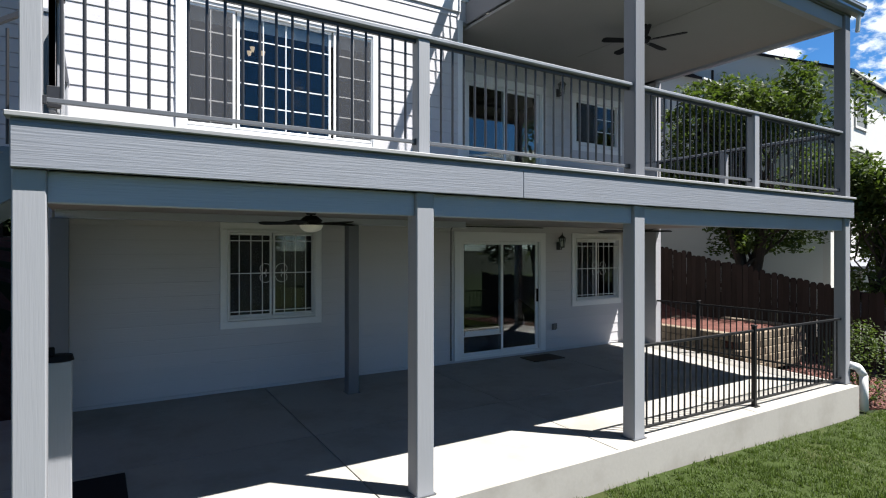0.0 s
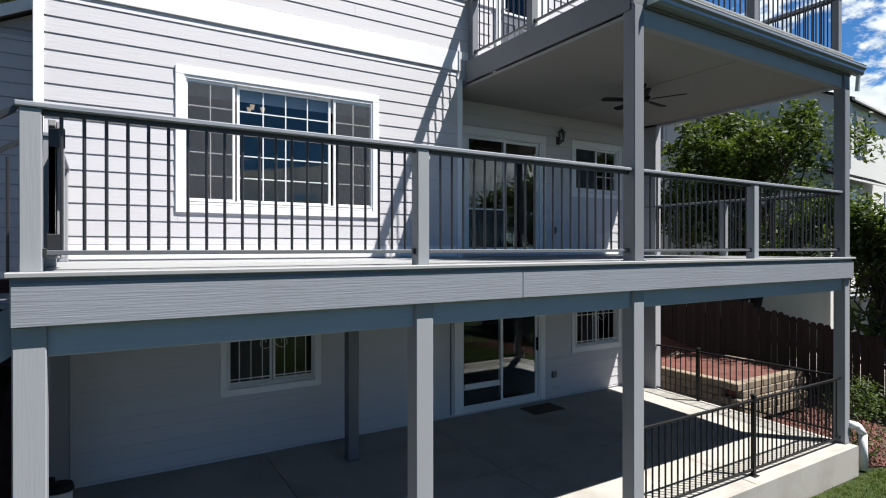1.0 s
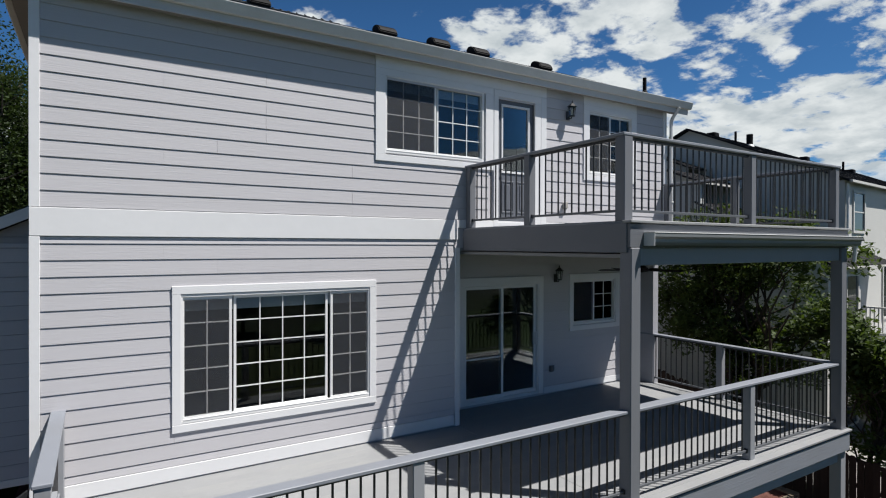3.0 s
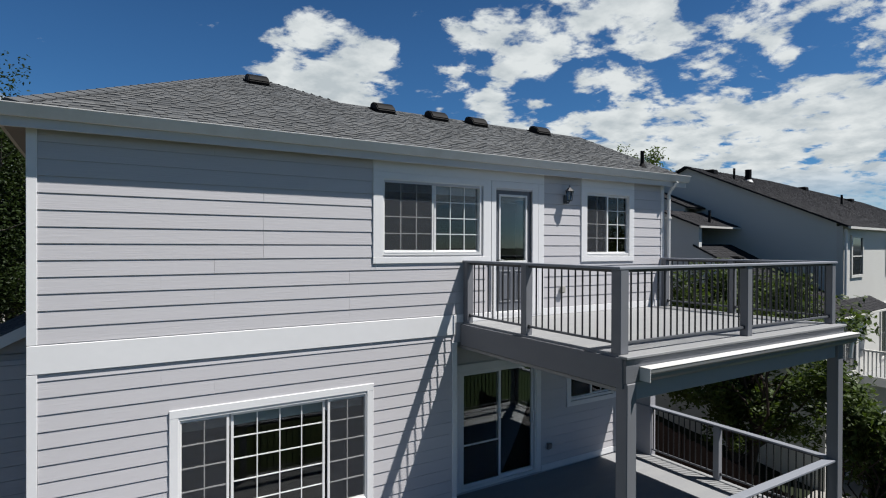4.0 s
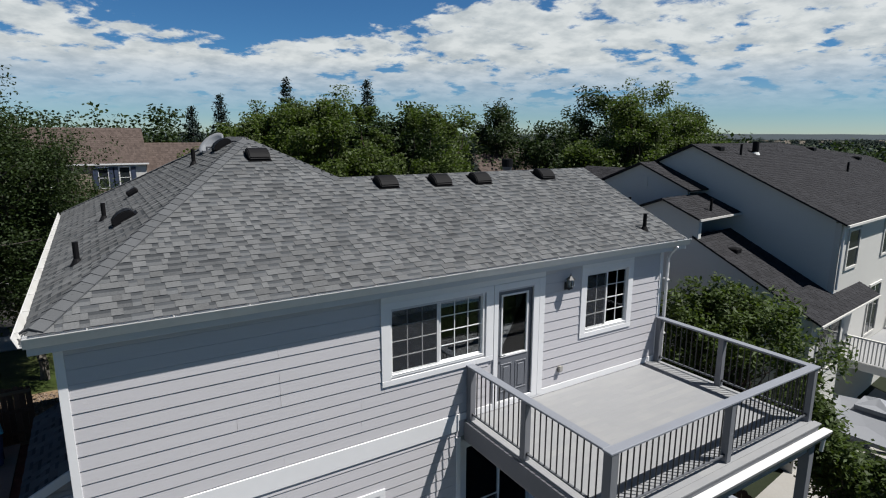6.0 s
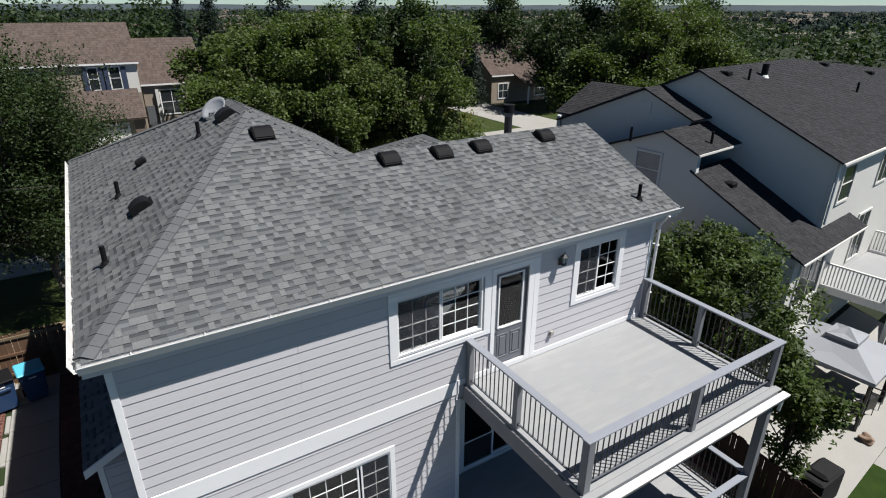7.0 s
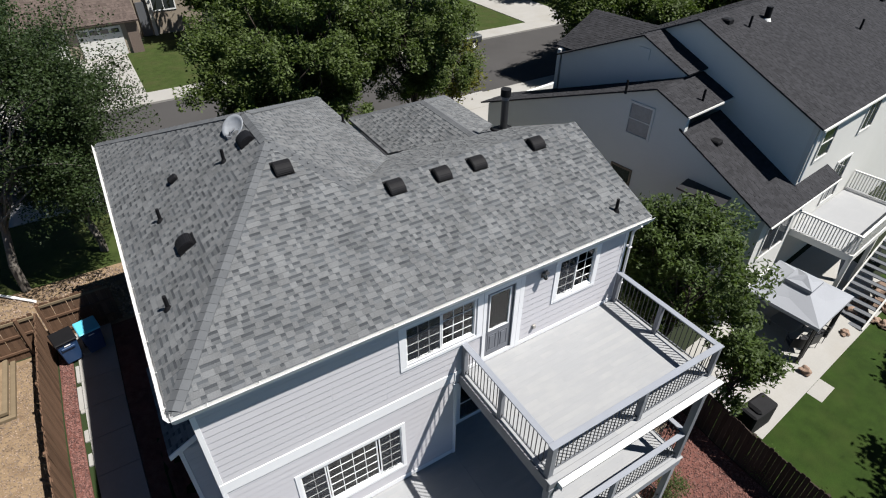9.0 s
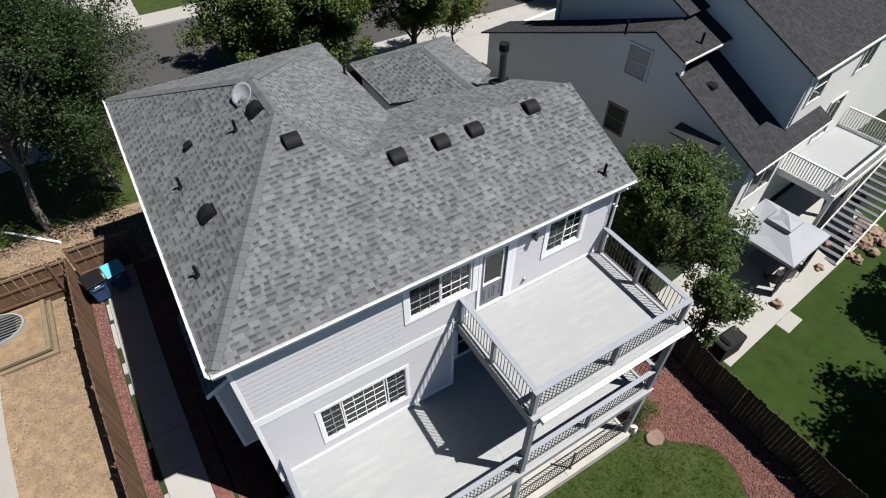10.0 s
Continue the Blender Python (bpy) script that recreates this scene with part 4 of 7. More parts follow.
part("footing", bx(-1.595, 10.136, 4.095, 8.25, -1.1, -0.235), CONCRETE, patio)
part("edge_strip", bx(-1.6, 10.14, 4.05, 4.0945, -1.1, pz(4.09)), CONCRETE, patio)
for i in range(4):
    for j in range(2):
        part("slab", sloped_slab(joints_x[i] + 0.007, joints_x[i + 1] - 0.007, joints_y[j] + (0.006 if j else 0), joints_y[j + 1] - 0.006, 0.05), CONCRETE, patio)
# ---- main deck ----
FY, DX0, DX1 = 4.15, -0.43, 10.19
deck = tagged(new("deck_main"), "wooden deck with pale grey boards and blue-grey fascia", "deck", kind="structure")


def plank_mesh(length, depth, mat, thick=0.026):
    return mesh_of(bx(-length / 2, length / 2, 0, depth, -thick, 0, bevel=0.0006), "deck_board", mat)


def plank_floor(parent, x0, x1, y0, y1, top, mat, joints):
    pitch, y, k = 0.1405, y0, 0
    cache = {}
    while y < y1 - 0.03:
        d = min(pitch - 0.0004, y1 - y)
        cuts = [x0, *([joints[k % len(joints)]] if joints else []), x1]
        for a, b in zip(cuts, cuts[1:]):
            key = (round(b - a, 3), round(d, 3))
            if key not in cache:
                cache[key] = plank_mesh(key[0] - 0.0005, key[1], mat)
            piece("deck_board", cache[key], parent, ((a + b) / 2, y, top))
        y += pitch
        k += 1


plank_floor(deck, DX0 + 0.02, 4.98, 4.24, WM - 0.01, Z1, DECKBOARD, (2.1, 3.4, 0.9))
plank_floor(deck, 4.985, DX1 - 0.02, 4.24, WB - 0.02, Z1, DECKBOARD, (7.6, 6.3, 8.9))
part("nosing_board", bx(DX0 - 0.03, DX1 + 0.03, 4.116, 4.237, Z1 - 0.03, Z1 + 0.004, bevel=0.006), DECKBOARD, deck, "pale grey nosing board along the deck edge")
part("rim_shadow_board", bx(DX0, DX1, FY + 0.012, FY + 0.04, Z1 - 0.075, Z1 - 0.031), DECKPAINT, deck)
for a, b in ((DX0, 3.455), (3.458, DX1)):
    part("fascia_board", bx(a, b, FY - 0.012, FY + 0.028, 2.475, 2.742, bevel=0.004), DECKPAINT, deck, "blue-grey fascia board with raised wood grain")
part("side_fascia", bx(DX1 - 0.03, DX1 + 0.008, FY + 0.03, WB, 2.475, 2.765, bevel=0.004), DECKPAINT, deck)
part("side_fascia", bx(DX0 - 0.008, DX0 + 0.03, FY + 0.03, WM, 2.475, 2.765, bevel=0.004), DECKPAINT, deck)
part("beam", bx(DX0 + 0.17, DX1 - 0.17, 4.235, 4.345, 2.275, 2.474, bevel=0.006), BEAMPAINT, deck, "blue-grey painted carrying beam")
part("inner_beam", bx(DX0 + 0.05, 5.0, 7.40, 7.53, 2.33, 2.545, bevel=0.006), BEAMPAINT, deck)
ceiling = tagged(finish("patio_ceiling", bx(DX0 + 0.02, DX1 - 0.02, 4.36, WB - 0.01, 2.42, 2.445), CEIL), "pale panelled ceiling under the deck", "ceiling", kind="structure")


def post(x0, x1, y0, y1, z0, z1, label="blue-grey painted square timber post", paint=POSTPAINT):
    p = thing("deck_post", ((x0 + x1) / 2, (y0 + y1) / 2, z0), label, "post", "deck posts")
    w, d = (x1 - x0) / 2, (y1 - y0) / 2
    part("shaft", bx(-w, w, -d, d, 0, z1 - z0, bevel=0.008), paint, p)
    part("base_plate", bx(-w - 0.015, w + 0.015, -d - 0.015, d + 0.015, 0.0, 0.012), GREYMETAL, p)
    return p


for x0, x1 in ((-0.43, -0.257), (2.325, 2.497), (5.085, 5.262), (10.02, 10.185)):
    post(x0, x1, 4.19, 4.355, pz(4.27), 2.474)
for x0, x1 in ((5.10, 5.262), (10.02, 10.185)):
    post(x0, x1, 4.19, 4.355, Z1, 5.672, "tall blue-grey post carrying the upper deck", RAILPOST)
# these posts take dark paint: the overhang's shade is put into their colour
for x0, x1 in ((-0.43, -0.25), (3.0, 3.155)):
    post(x0, x1, 7.36, 7.52, pz(7.44), 2.33, "timber post under the house overhang, shade put into its dark paint", DOORPAINT)

BAL_H = {}


def baluster_mesh(h, mat=BLACKMETAL):
    key = (h, mat.name)
    if key not in BAL_H:
        BAL_H[key] = mesh_of(rod(bmesh.new(), (0, 0, 0), (0, 0, h), 0.0112, seg=8), "baluster", mat)
    return BAL_H[key]


def rail_run(rail, a, b, z_deck, z_top, cap=True, bar=0.105, cap_over=(0.0, 0.0), pitch=0.122):
    """One bay of railing between two posts: cap board, top rail, bottom rail and balusters."""
    a, b = Vector((*a, 0)), Vector((*b, 0))
    d = b - a
    L = d.length
    ang = math.atan2(d.y, d.x)
    m = Matrix.Translation(a) @ Matrix.Rotation(ang, 4, "Z")

    def put(name, bm, mat, label=""):
        bmesh.ops.transform(bm, matrix=m, verts=bm.verts)
        return part(name, bm, mat, rail, label)
    put("top_rail", bx(0, L, -0.017, 0.017, z_top - 0.068, z_top - 0.036, bevel=0.003), BLACKMETAL)
    put("bottom_rail", bx(0, L, -0.017, 0.017, z_deck + bar, z_deck + bar + 0.03, bevel=0.003), GREYMETAL)
    if cap:
        put("cap_board", bx(-cap_over[0], L + cap_over[1], -0.07, 0.07, z_top - 0.035, z_top, bevel=0.006), DECKPAINT, "blue-grey cap board")
    for s in (0.0, L):
        put("bracket", bx(max(0, s - 0.022), min(L, s + 0.022), -0.024, 0.024, z_deck + bar - 0.012, z_deck + bar + 0.042, bevel=0.004), BLACKMETAL)
    n = max(1, int((L - 0.07) / 0.1225))
    h = round(z_top - 0.068 - z_deck - bar - 0.03, 3)
    for k in range(n):
        p = m @ Vector((L / 2 + (k - (n - 1) / 2) * 0.1225, 0, z_deck + bar + 0.03))
        piece("baluster", baluster_mesh(h), rail, p)


def rail_post(rail, x, y, z0, z1, w=0.115):
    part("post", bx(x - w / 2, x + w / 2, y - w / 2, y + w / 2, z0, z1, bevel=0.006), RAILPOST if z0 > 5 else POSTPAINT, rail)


RT = 3.845
RYF = 4.285
rail = thing("deck_railing", (0, 0, 0), "front railing of the main deck, black balusters under a blue-grey cap", "railing", "deck railings")
rail_post(rail, -0.34, RYF, Z1, RT - 0.036)
rail_post(rail, 2.421, RYF, Z1, RT - 0.036)
rail_post(rail, 7.60, RYF, Z1, RT - 0.036)
rail_run(rail, (-0.282, RYF), (2.363, RYF), Z1, RT, cap=False)
rail_run(rail, (2.479, RYF), (5.10, RYF), Z1, RT, cap=False)
rail_run(rail, (5.263, RYF), (7.542, RYF), Z1, RT, cap=False)
rail_run(rail, (7.658, RYF), (10.02, RYF), Z1, RT, cap=False)
part("cap_board", bx(-0.42, 5.098, RYF - 0.07, RYF + 0.07, RT - 0.035, RT, bevel=0.006), DECKPAINT, rail, "blue-grey cap board")
part("cap_board", bx(5.264, 10.018, RYF - 0.07, RYF + 0.07, RT - 0.035, RT, bevel=0.006), DECKPAINT, rail, "blue-grey cap board")
rail = thing("deck_railing", (0, 0, 0), "side railing of the main deck against the green trees", "railing", "deck railings")
SX = 10.10
rail_post(rail, SX, 6.25, Z1, RT - 0.036)
rail_post(rail, SX, 8.15, Z1, RT - 0.036)
rail_run(rail, (SX, 4.356), (SX, 6.192), Z1, RT, cap=False)
rail_run(rail, (SX, 6.308), (SX, 8.092), Z1, RT, cap=False)
part("cap_board", bx(SX - 0.07, SX + 0.07, 4.358, 8.22, RT - 0.035, RT, bevel=0.006), DECKPAINT, rail, "blue-grey cap board")
rail = thing("deck_railing", (0, 0, 0), "short side railing by the stair opening of the main deck", "railing", "deck railings")
rail_post(rail, -0.32, 5.34, Z1, RT - 0.036)
rail_post(rail, -0.32, 7.46, Z1, RT - 0.036)
rail_run(rail, (-0.32, 5.40), (-0.32, 7.40), Z1, RT, cap=False)
part("cap_board", bx(-0.39, -0.25, 5.27, 7.54, RT - 0.035, RT, bevel=0.006), DECKPAINT, rail, "blue-grey cap board")

gate = thing("deck_gate", (-0.24, 4.40, Z1), "blue-grey slatted gate standing open at the head of the stairs", "gate")
part("gate_frame", frame_of(bmesh.new(), -0.02, 0.02, 0.08, 0.98, 0.0, 0.86, 0.04), POSTPAINT, gate)
for k in range(6):
    part("slat", bx(0.022, 0.036, 0.05 + k * 0.13, 0.15 + k * 0.13, 0.08, 0.98, bevel=0.003), POSTPAINT, gate)
part("latch", bx(-0.02, 0.07, 0.0, 0.05, 0.80, 0.93, bevel=0.006), BLACKMETAL, gate, "black gate latch")
part("hinge", bx(-0.03, 0.05, -0.012, 0.03, 0.10, 0.24, bevel=0.004), BLACKMETAL, gate, "black gate hinge")

# stairs down from the deck's end
stairs = thing("deck_stairs", (DX0, 4.25, 0), "blue-grey wooden stairs leading down from the deck", "stairs")
rise, run, N = 0.186, 0.27, 13
for k in range(1, N):
    z = Z1 - k * rise
    x = -(k - 1) * run
    part("tread", bx(x - run - 0.02, x, 0.05, 0.97, z - 0.035, z, bevel=0.004), DECKPAINT, stairs)
for yy in (0.0, 0.98):
    bm = bmesh.new()
    top, end = Z1 - 0.20, -N * run
    poly_prism(bm, [(0.0, top), (0.0, top - 0.30), (end, top - 0.30 - N * rise), (end, top - N * rise)], "y", yy, yy + 0.045)
    part("stringer", bm, DECKPAINT, stairs)
    bm = bmesh.new()
    poly_prism(bm, [(0.02, RT - 0.02), (0.02, RT - 0.06), (end + 0.1, RT - 0.06 - (N - 0.5) * rise), (end + 0.1, RT - 0.02 - (N - 0.5) * rise)], "y", yy, yy + 0.05)
    part("handrail", bm, BLACKMETAL, stairs, "black sloping handrail")
    part("newel", bx(end + 0.06, end + 0.16, yy - 0.02, yy + 0.08, 0.05, Z1 - N * rise + 1.02), POSTPAINT, stairs)
    for k in range(1, 26):
        x = -k * 0.13
        z = Z1 + x / run * rise
        piece("baluster", baluster_mesh(0.86), stairs, (x, yy + 0.025, z + 0.06))

# ---- upper deck ----
UX0, UX1, UY, UT = 5.09, 10.24, 4.21, 6.985
udeck = tagged(new("deck_upper"), "upper balcony deck with pale grey boards and slate grey fascia", "deck", kind="structure")
plank_floor(udeck, UX0 + 0.03, UX1 - 0.02, 4.30, WM - 0.03, Z2, DECKBOARD, (7.1, 8.4, 6.2))
part("nosing_board", bx(UX0 - 0.02, UX1 + 0.02, 4.17, 4.297, Z2 - 0.028, Z2 + 0.004, bevel=0.006), DECKBOARD, udeck, "pale grey nosing board")
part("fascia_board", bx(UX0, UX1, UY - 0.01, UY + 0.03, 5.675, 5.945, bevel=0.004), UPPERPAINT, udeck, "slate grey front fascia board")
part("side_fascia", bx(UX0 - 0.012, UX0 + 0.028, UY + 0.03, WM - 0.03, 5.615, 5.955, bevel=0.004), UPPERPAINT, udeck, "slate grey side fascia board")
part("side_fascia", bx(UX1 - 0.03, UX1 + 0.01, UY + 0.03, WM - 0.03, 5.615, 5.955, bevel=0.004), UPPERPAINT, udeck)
part("beam", bx(5.263, 10.018, 4.23, 4.34, 5.47, 5.672, bevel=0.006), POSTPAINT, udeck, "blue-grey carrying beam")
part("side_beam", bx(10.04, 10.16, 4.36, WB - 0.03, 5.50, 5.612, bevel=0.006), BEAMPAINT, udeck)
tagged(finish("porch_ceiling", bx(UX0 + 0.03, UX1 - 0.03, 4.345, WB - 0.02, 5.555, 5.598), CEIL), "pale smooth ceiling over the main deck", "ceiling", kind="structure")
trim("porch_ceiling_seam", 7.60, 7.64, 4.36, WM, 5.548, 5.5545, mat=CEIL, label="seam batten across the porch ceiling", bevel=0)

g = thing("awning", (0, 0, 0), "grey metal awning cassette hung along the upper deck front", "awning")
bm = bmesh.new()
poly_prism(bm, [(4.195, 5.70), (4.105, 5.70), (4.085, 5.735), (4.085, 5.77), (4.055, 5.80), (4.055, 5.835), (4.065, 5.835), (4.07, 5.80), (4.10, 5.775), (4.10, 5.74), (4.19, 5.71), (4.19, 5.84), (4.195, 5.84)], "x", 5.32, 10.42)
part("housing", bm, AWNING, g)
part("cover", bx(5.315, 10.425, 4.05, 4.197, 5.8405, 5.852, bevel=0.003), GUTTER, g, "off-white metal cover")
part("fabric_roll", rod(bmesh.new(), (5.36, 4.145, 5.775), (10.36, 4.145, 5.775), 0.042, seg=14), BLACKPLASTIC, g, "dark rolled awning fabric")
part("end_cap", bx(5.315, 5.322, 4.05, 4.197, 5.695, 5.838), GUTTER, g)
bm = rod(bmesh.new(), (10.33, 4.13, 5.72), (10.33, 4.15, 5.45), 0.034)
part("outlet", bm, GUTTER, g)

URY = 4.375
rail = thing("balcony_railing", (0, 0, 0), "front railing of the upper deck, black balusters and blue-grey cap", "railing", "balcony railings")
for x in (5.19, 7.76, 10.16):
    rail_post(rail, x, URY, Z2, UT - 0.036, 0.14 if x < 6 else 0.115)
rail_run(rail, (5.26, URY), (7.702, URY), Z2, UT, cap=False)
rail_run(rail, (7.818, URY), (10.102, URY), Z2, UT, cap=False)
part("cap_board", bx(5.10, 10.245, URY - 0.075, URY + 0.075, UT - 0.035, UT, bevel=0.006), DECKPAINT, rail, "blue-grey cap board")
for x, lab in ((5.19, "sunlit side railing of the upper deck beside the window"), (10.16, "side railing of the upper deck by the downspout")):
    rail = thing("balcony_railing", (0, 0, 0), lab, "railing", "balcony railings")
    rail_post(rail, x, 6.02, Z2, UT - 0.036)
    rail_post(rail, x, 7.46, Z2, UT - 0.036)
    rail_run(rail, (x, 4.445), (x, 5.962), Z2, UT, cap=False)
    rail_run(rail, (x, 6.078), (x, 7.402), Z2, UT, cap=False)
    part("cap_board", bx(x - 0.075, x + 0.075, 4.452, 7.535, UT - 0.035, UT, bevel=0.006), DECKPAINT, rail, "blue-grey cap board")

# ---- patio fence ----
def iron_fence(a, b, posts, label, z=0.0, h=0.93):
    f = thing("iron_fence", (0, 0, 0), label, "fence", "patio fences")
    a, b = Vector((*a, 0)), Vector((*b, 0))
    d = (b - a).normalized()
    L = (b - a).length
    m = Matrix.Translation(a) @ Matrix.Rotation(math.atan2(d.y, d.x), 4, "Z")

    def put(name, bm, label=""):
        bmesh.ops.transform(bm, matrix=m, verts=bm.verts)
        part(name, bm, IRON, f, label)
    put("top_rail", bx(0, L, -0.016, 0.016, z + h - 0.032, z + h, bevel=0.003))
    put("bottom_rail", bx(0, L, -0.014, 0.014, z + 0.075, z + 0.105, bevel=0.003))
    for s in posts:
        bm = bx(s - 0.026, s + 0.026, -0.026, 0.026, z, z + h + 0.04, bevel=0.003)
        box(bm, s - 0.034, s + 0.034, -0.034, 0.034, z + h + 0.04, z + h + 0.065, 0.008)
        box(bm, s - 0.055, s + 0.055, -0.055, 0.055, z, z + 0.012)
        put("post", bm)
    n = round(L / 0.115)
    for k in range(1, n):
        p = m @ Vector((k * L / n, 0, z + 0.1))
        piece("baluster", baluster_mesh(round(h - 0.13, 3), IRON), f, p)


iron_fence((5.262, 4.26), (10.02, 4.26), (2.32,), "black iron fence along the patio edge", z=pz(4.26), h=1.04)
iron_fence((10.08, 4.36), (10.08, 8.20), (2.40, 3.45), "black iron fence at the end of the patio", z=pz(6.3), h=0.99)

# ---- ceiling fans and wall lamps ----
def ceiling_fan(at, drop, blades, blade_len, light, turn, label):
    f = thing("ceiling_fan", at, label, "fan", turn=turn)
    bm = rod(bmesh.new(), (0, 0, 0), (0, 0, -0.05), 0.07, 0.05, 14)
    part("canopy", bm, BLACKPLASTIC, f, smooth=False)
    part("rod", rod(bmesh.new(), (0, 0, -0.05), (0, 0, -drop), 0.013), BLACKPLASTIC, f)
    bm = rod(bmesh.new(), (0, 0, -drop), (0, 0, -drop - 0.05), 0.06, 0.125, 18)
    rod(bm, (0, 0, -drop - 0.05), (0, 0, -drop - 0.10), 0.125, 0.10, 18)
    part("motor", bm, BLACKPLASTIC, f)
    for k in range(blades):
        r = Matrix.Rotation(2 * math.pi * k / blades, 4, "Z")
        bm = bmesh.new()
        poly_prism(bm, [(0.16, -0.045), (0.24, -0.06), (blade_len - 0.05, -0.07), (blade_len, -0.04), (blade_len, 0.04), (blade_len - 0.05, 0.07), (0.24, 0.06), (0.16, 0.045)], "z", -0.004, 0.004)
        bmesh.ops.transform(bm, matrix=r @ Matrix.Translation((0, 0, -drop - 0.085)) @ Matrix.Rotation(radians(10), 4, "X"), verts=bm.verts)
        b = part("blade", bm, BLACKPLASTIC, f)
        bm = bx(0.09, 0.2, -0.015, 0.015, -0.006, 0.004)
        bmesh.ops.transform(bm, matrix=r @ Matrix.Translation((0, 0, -drop - 0.09)), verts=bm.verts)
        part("blade_iron", bm, BLACKMETAL, b)
    if light:
        bm = bmesh.new()
        bmesh.ops.create_uvsphere(bm, u_segments=18, v_segments=10, radius=0.13)
        bmesh.ops.delete(bm, geom=[v for v in bm.verts if v.co.z > 0.005], context="VERTS")
        bmesh.ops.scale(bm, vec=(1, 1, 0.62), verts=bm.verts)
        bmesh.ops.translate(bm, vec=(0, 0, -drop - 0.105), verts=bm.verts)
        part("light_bowl", bm, FROST, f, "frosted glass light bowl", smooth=True)
    return f


ceiling_fan((2.04, 6.1, 2.42), 0.06, 5, 0.56, True, 12, "black ceiling fan with a frosted light bowl over the patio")
ceiling_fan((7.35, 6.1, 2.42), 0.06, 5, 0.60, True, 30, "black ceiling fan under the deck by the sliding door")
ceiling_fan((7.42, 5.95, 5.555), 0.16, 5, 0.66, False, 8, "black five-bladed ceiling fan under the upper deck")


def wall_lantern(x, y, z):
    f = thing("wall_lantern", (x, y, z), "black coach lantern with clear glass on the wall", "lamp", "wall lanterns")
    part("back_plate", bx(-0.045, 0.045, -0.02, 0.0, -0.14, 0.02, bevel=0.008), BLACKMETAL, f)
    bm = rod(bmesh.new(), (0, -0.01, -0.09), (0, -0.09, -0.13), 0.010)
    rod(bm, (0, -0.09, -0.13), (0, -0.12, -0.08), 0.010)
    part("arm", bm, BLACKMETAL, f)
    for k in range(6):
        a = k * math.pi / 3
        bm = rod(bmesh.new(), (0.045 * math.cos(a), -0.12 + 0.045 * math.sin(a), -0.08), (0.068 * math.cos(a), -0.12 + 0.068 * math.sin(a), 0.09), 0.005, seg=5)
        part("cage_bar", bm, BLACKMETAL, f)
    part("base", rod(bmesh.new(), (0, -0.12, -0.095), (0, -0.12, -0.075), 0.05, 0.05, 6), BLACKMETAL, f)
    bm = rod(bmesh.new(), (0, -0.12, 0.085), (0, -0.12, 0.15), 0.092, 0.02, 6)
    rod(bm, (0, -0.12, 0.15), (0, -0.12, 0.20), 0.012, 0.005, 6)
    part("roof", bm, BLACKMETAL, f)
    part("glass", rod(bmesh.new(), (0, -0.12, -0.075), (0, -0.12, 0.085), 0.042, 0.064, 6), GLASS, f)
    part("candle", rod(bmesh.new(), (0, -0.12, -0.07), (0, -0.12, 0.03), 0.014), FROST, f)
    return f


for x, y, z in ((7.38, WM - 0.015, 8.13), (7.745, WB - 0.015, 5.12), (7.75, WB - 0.015, 2.11)):
    wall_lantern(x, y, z)
for x, y, z in ((7.63, WB - 0.016, 3.29), (7.63, WB - 0.012, 0.47), (7.30, WM - 0.014, 6.42)):
    o = thing("outdoor_outlet", (x, y, z), "grey weatherproof outlet box on the siding", "outlet", "outlets")
    part("box", bx(-0.04, 0.04, -0.05, 0.0, -0.06, 0.06, bevel=0.008), GREYMETAL if z < 6 else CONCRETE, o)
    part("cover", bx(-0.045, 0.045, -0.065, -0.048, -0.04, 0.07, bevel=0.006), GREYMETAL if z < 6 else CONCRETE, o)

# ---- things on the patio ----
o = thing("ground_mat", (-0.10, 5.52, pz(5.52)), "black rubber mat lying on the patio", "mat")
part("mat", bx(-0.33, 0.33, -0.46, 0.46, 0.0, 0.02, bevel=0.006), RUBBER, o)
o = thing("door_mat", (7.0, 7.85, pz(7.85)), "brown door mat before the basement sliding door", "mat")
part("mat", bx(-0.36, 0.36, -0.22, 0.22, 0.0, 0.018, bevel=0.006), COIR, o)
o = thing("grey_pedestal", (-0.235, 4.98, pz(4.98)), "tall grey metal pedestal with a black round top", "pedestal")
part("column", bx(-0.085, 0.085, -0.085, 0.085, 0, 1.29, bevel=0.006), POSTPAINT, o)
part("lid", rod(bmesh.new(), (0, 0, 1.29), (0, 0, 1.33), 0.10, 0.09, 16), BLACKPLASTIC, o)
part("knob", bx(-0.08, -0.02, -0.02, 0.02, 1.33, 1.39, bevel=0.008), BLACKPLASTIC, o)
bm = rod(bmesh.new(), (10.18, 4.20, 0.15), (10.32, 4.14, 0.11), 0.06, seg=14)
rod(bm, (10.32, 4.14, 0.11), (10.41, 4.10, -0.02), 0.06, seg=14)
rod(bm, (10.41, 4.10, -0.02), (10.42, 4.09, -0.58), 0.06, seg=14)
o = thing("drain_pipe", (0, 0, 0), "white plastic drain elbow at the patio corner", "pipe")
part("pipe", bm, VINYL, o, smooth=True)

ch = thing("chandelier", (2.25, 9.6, 5.5), "small indoor chandelier with warm glass shades", "lamp")
part("stem", rod(bmesh.new(), (0, 0, 0.3), (0, 0, -0.35), 0.012), BLACKMETAL, ch)
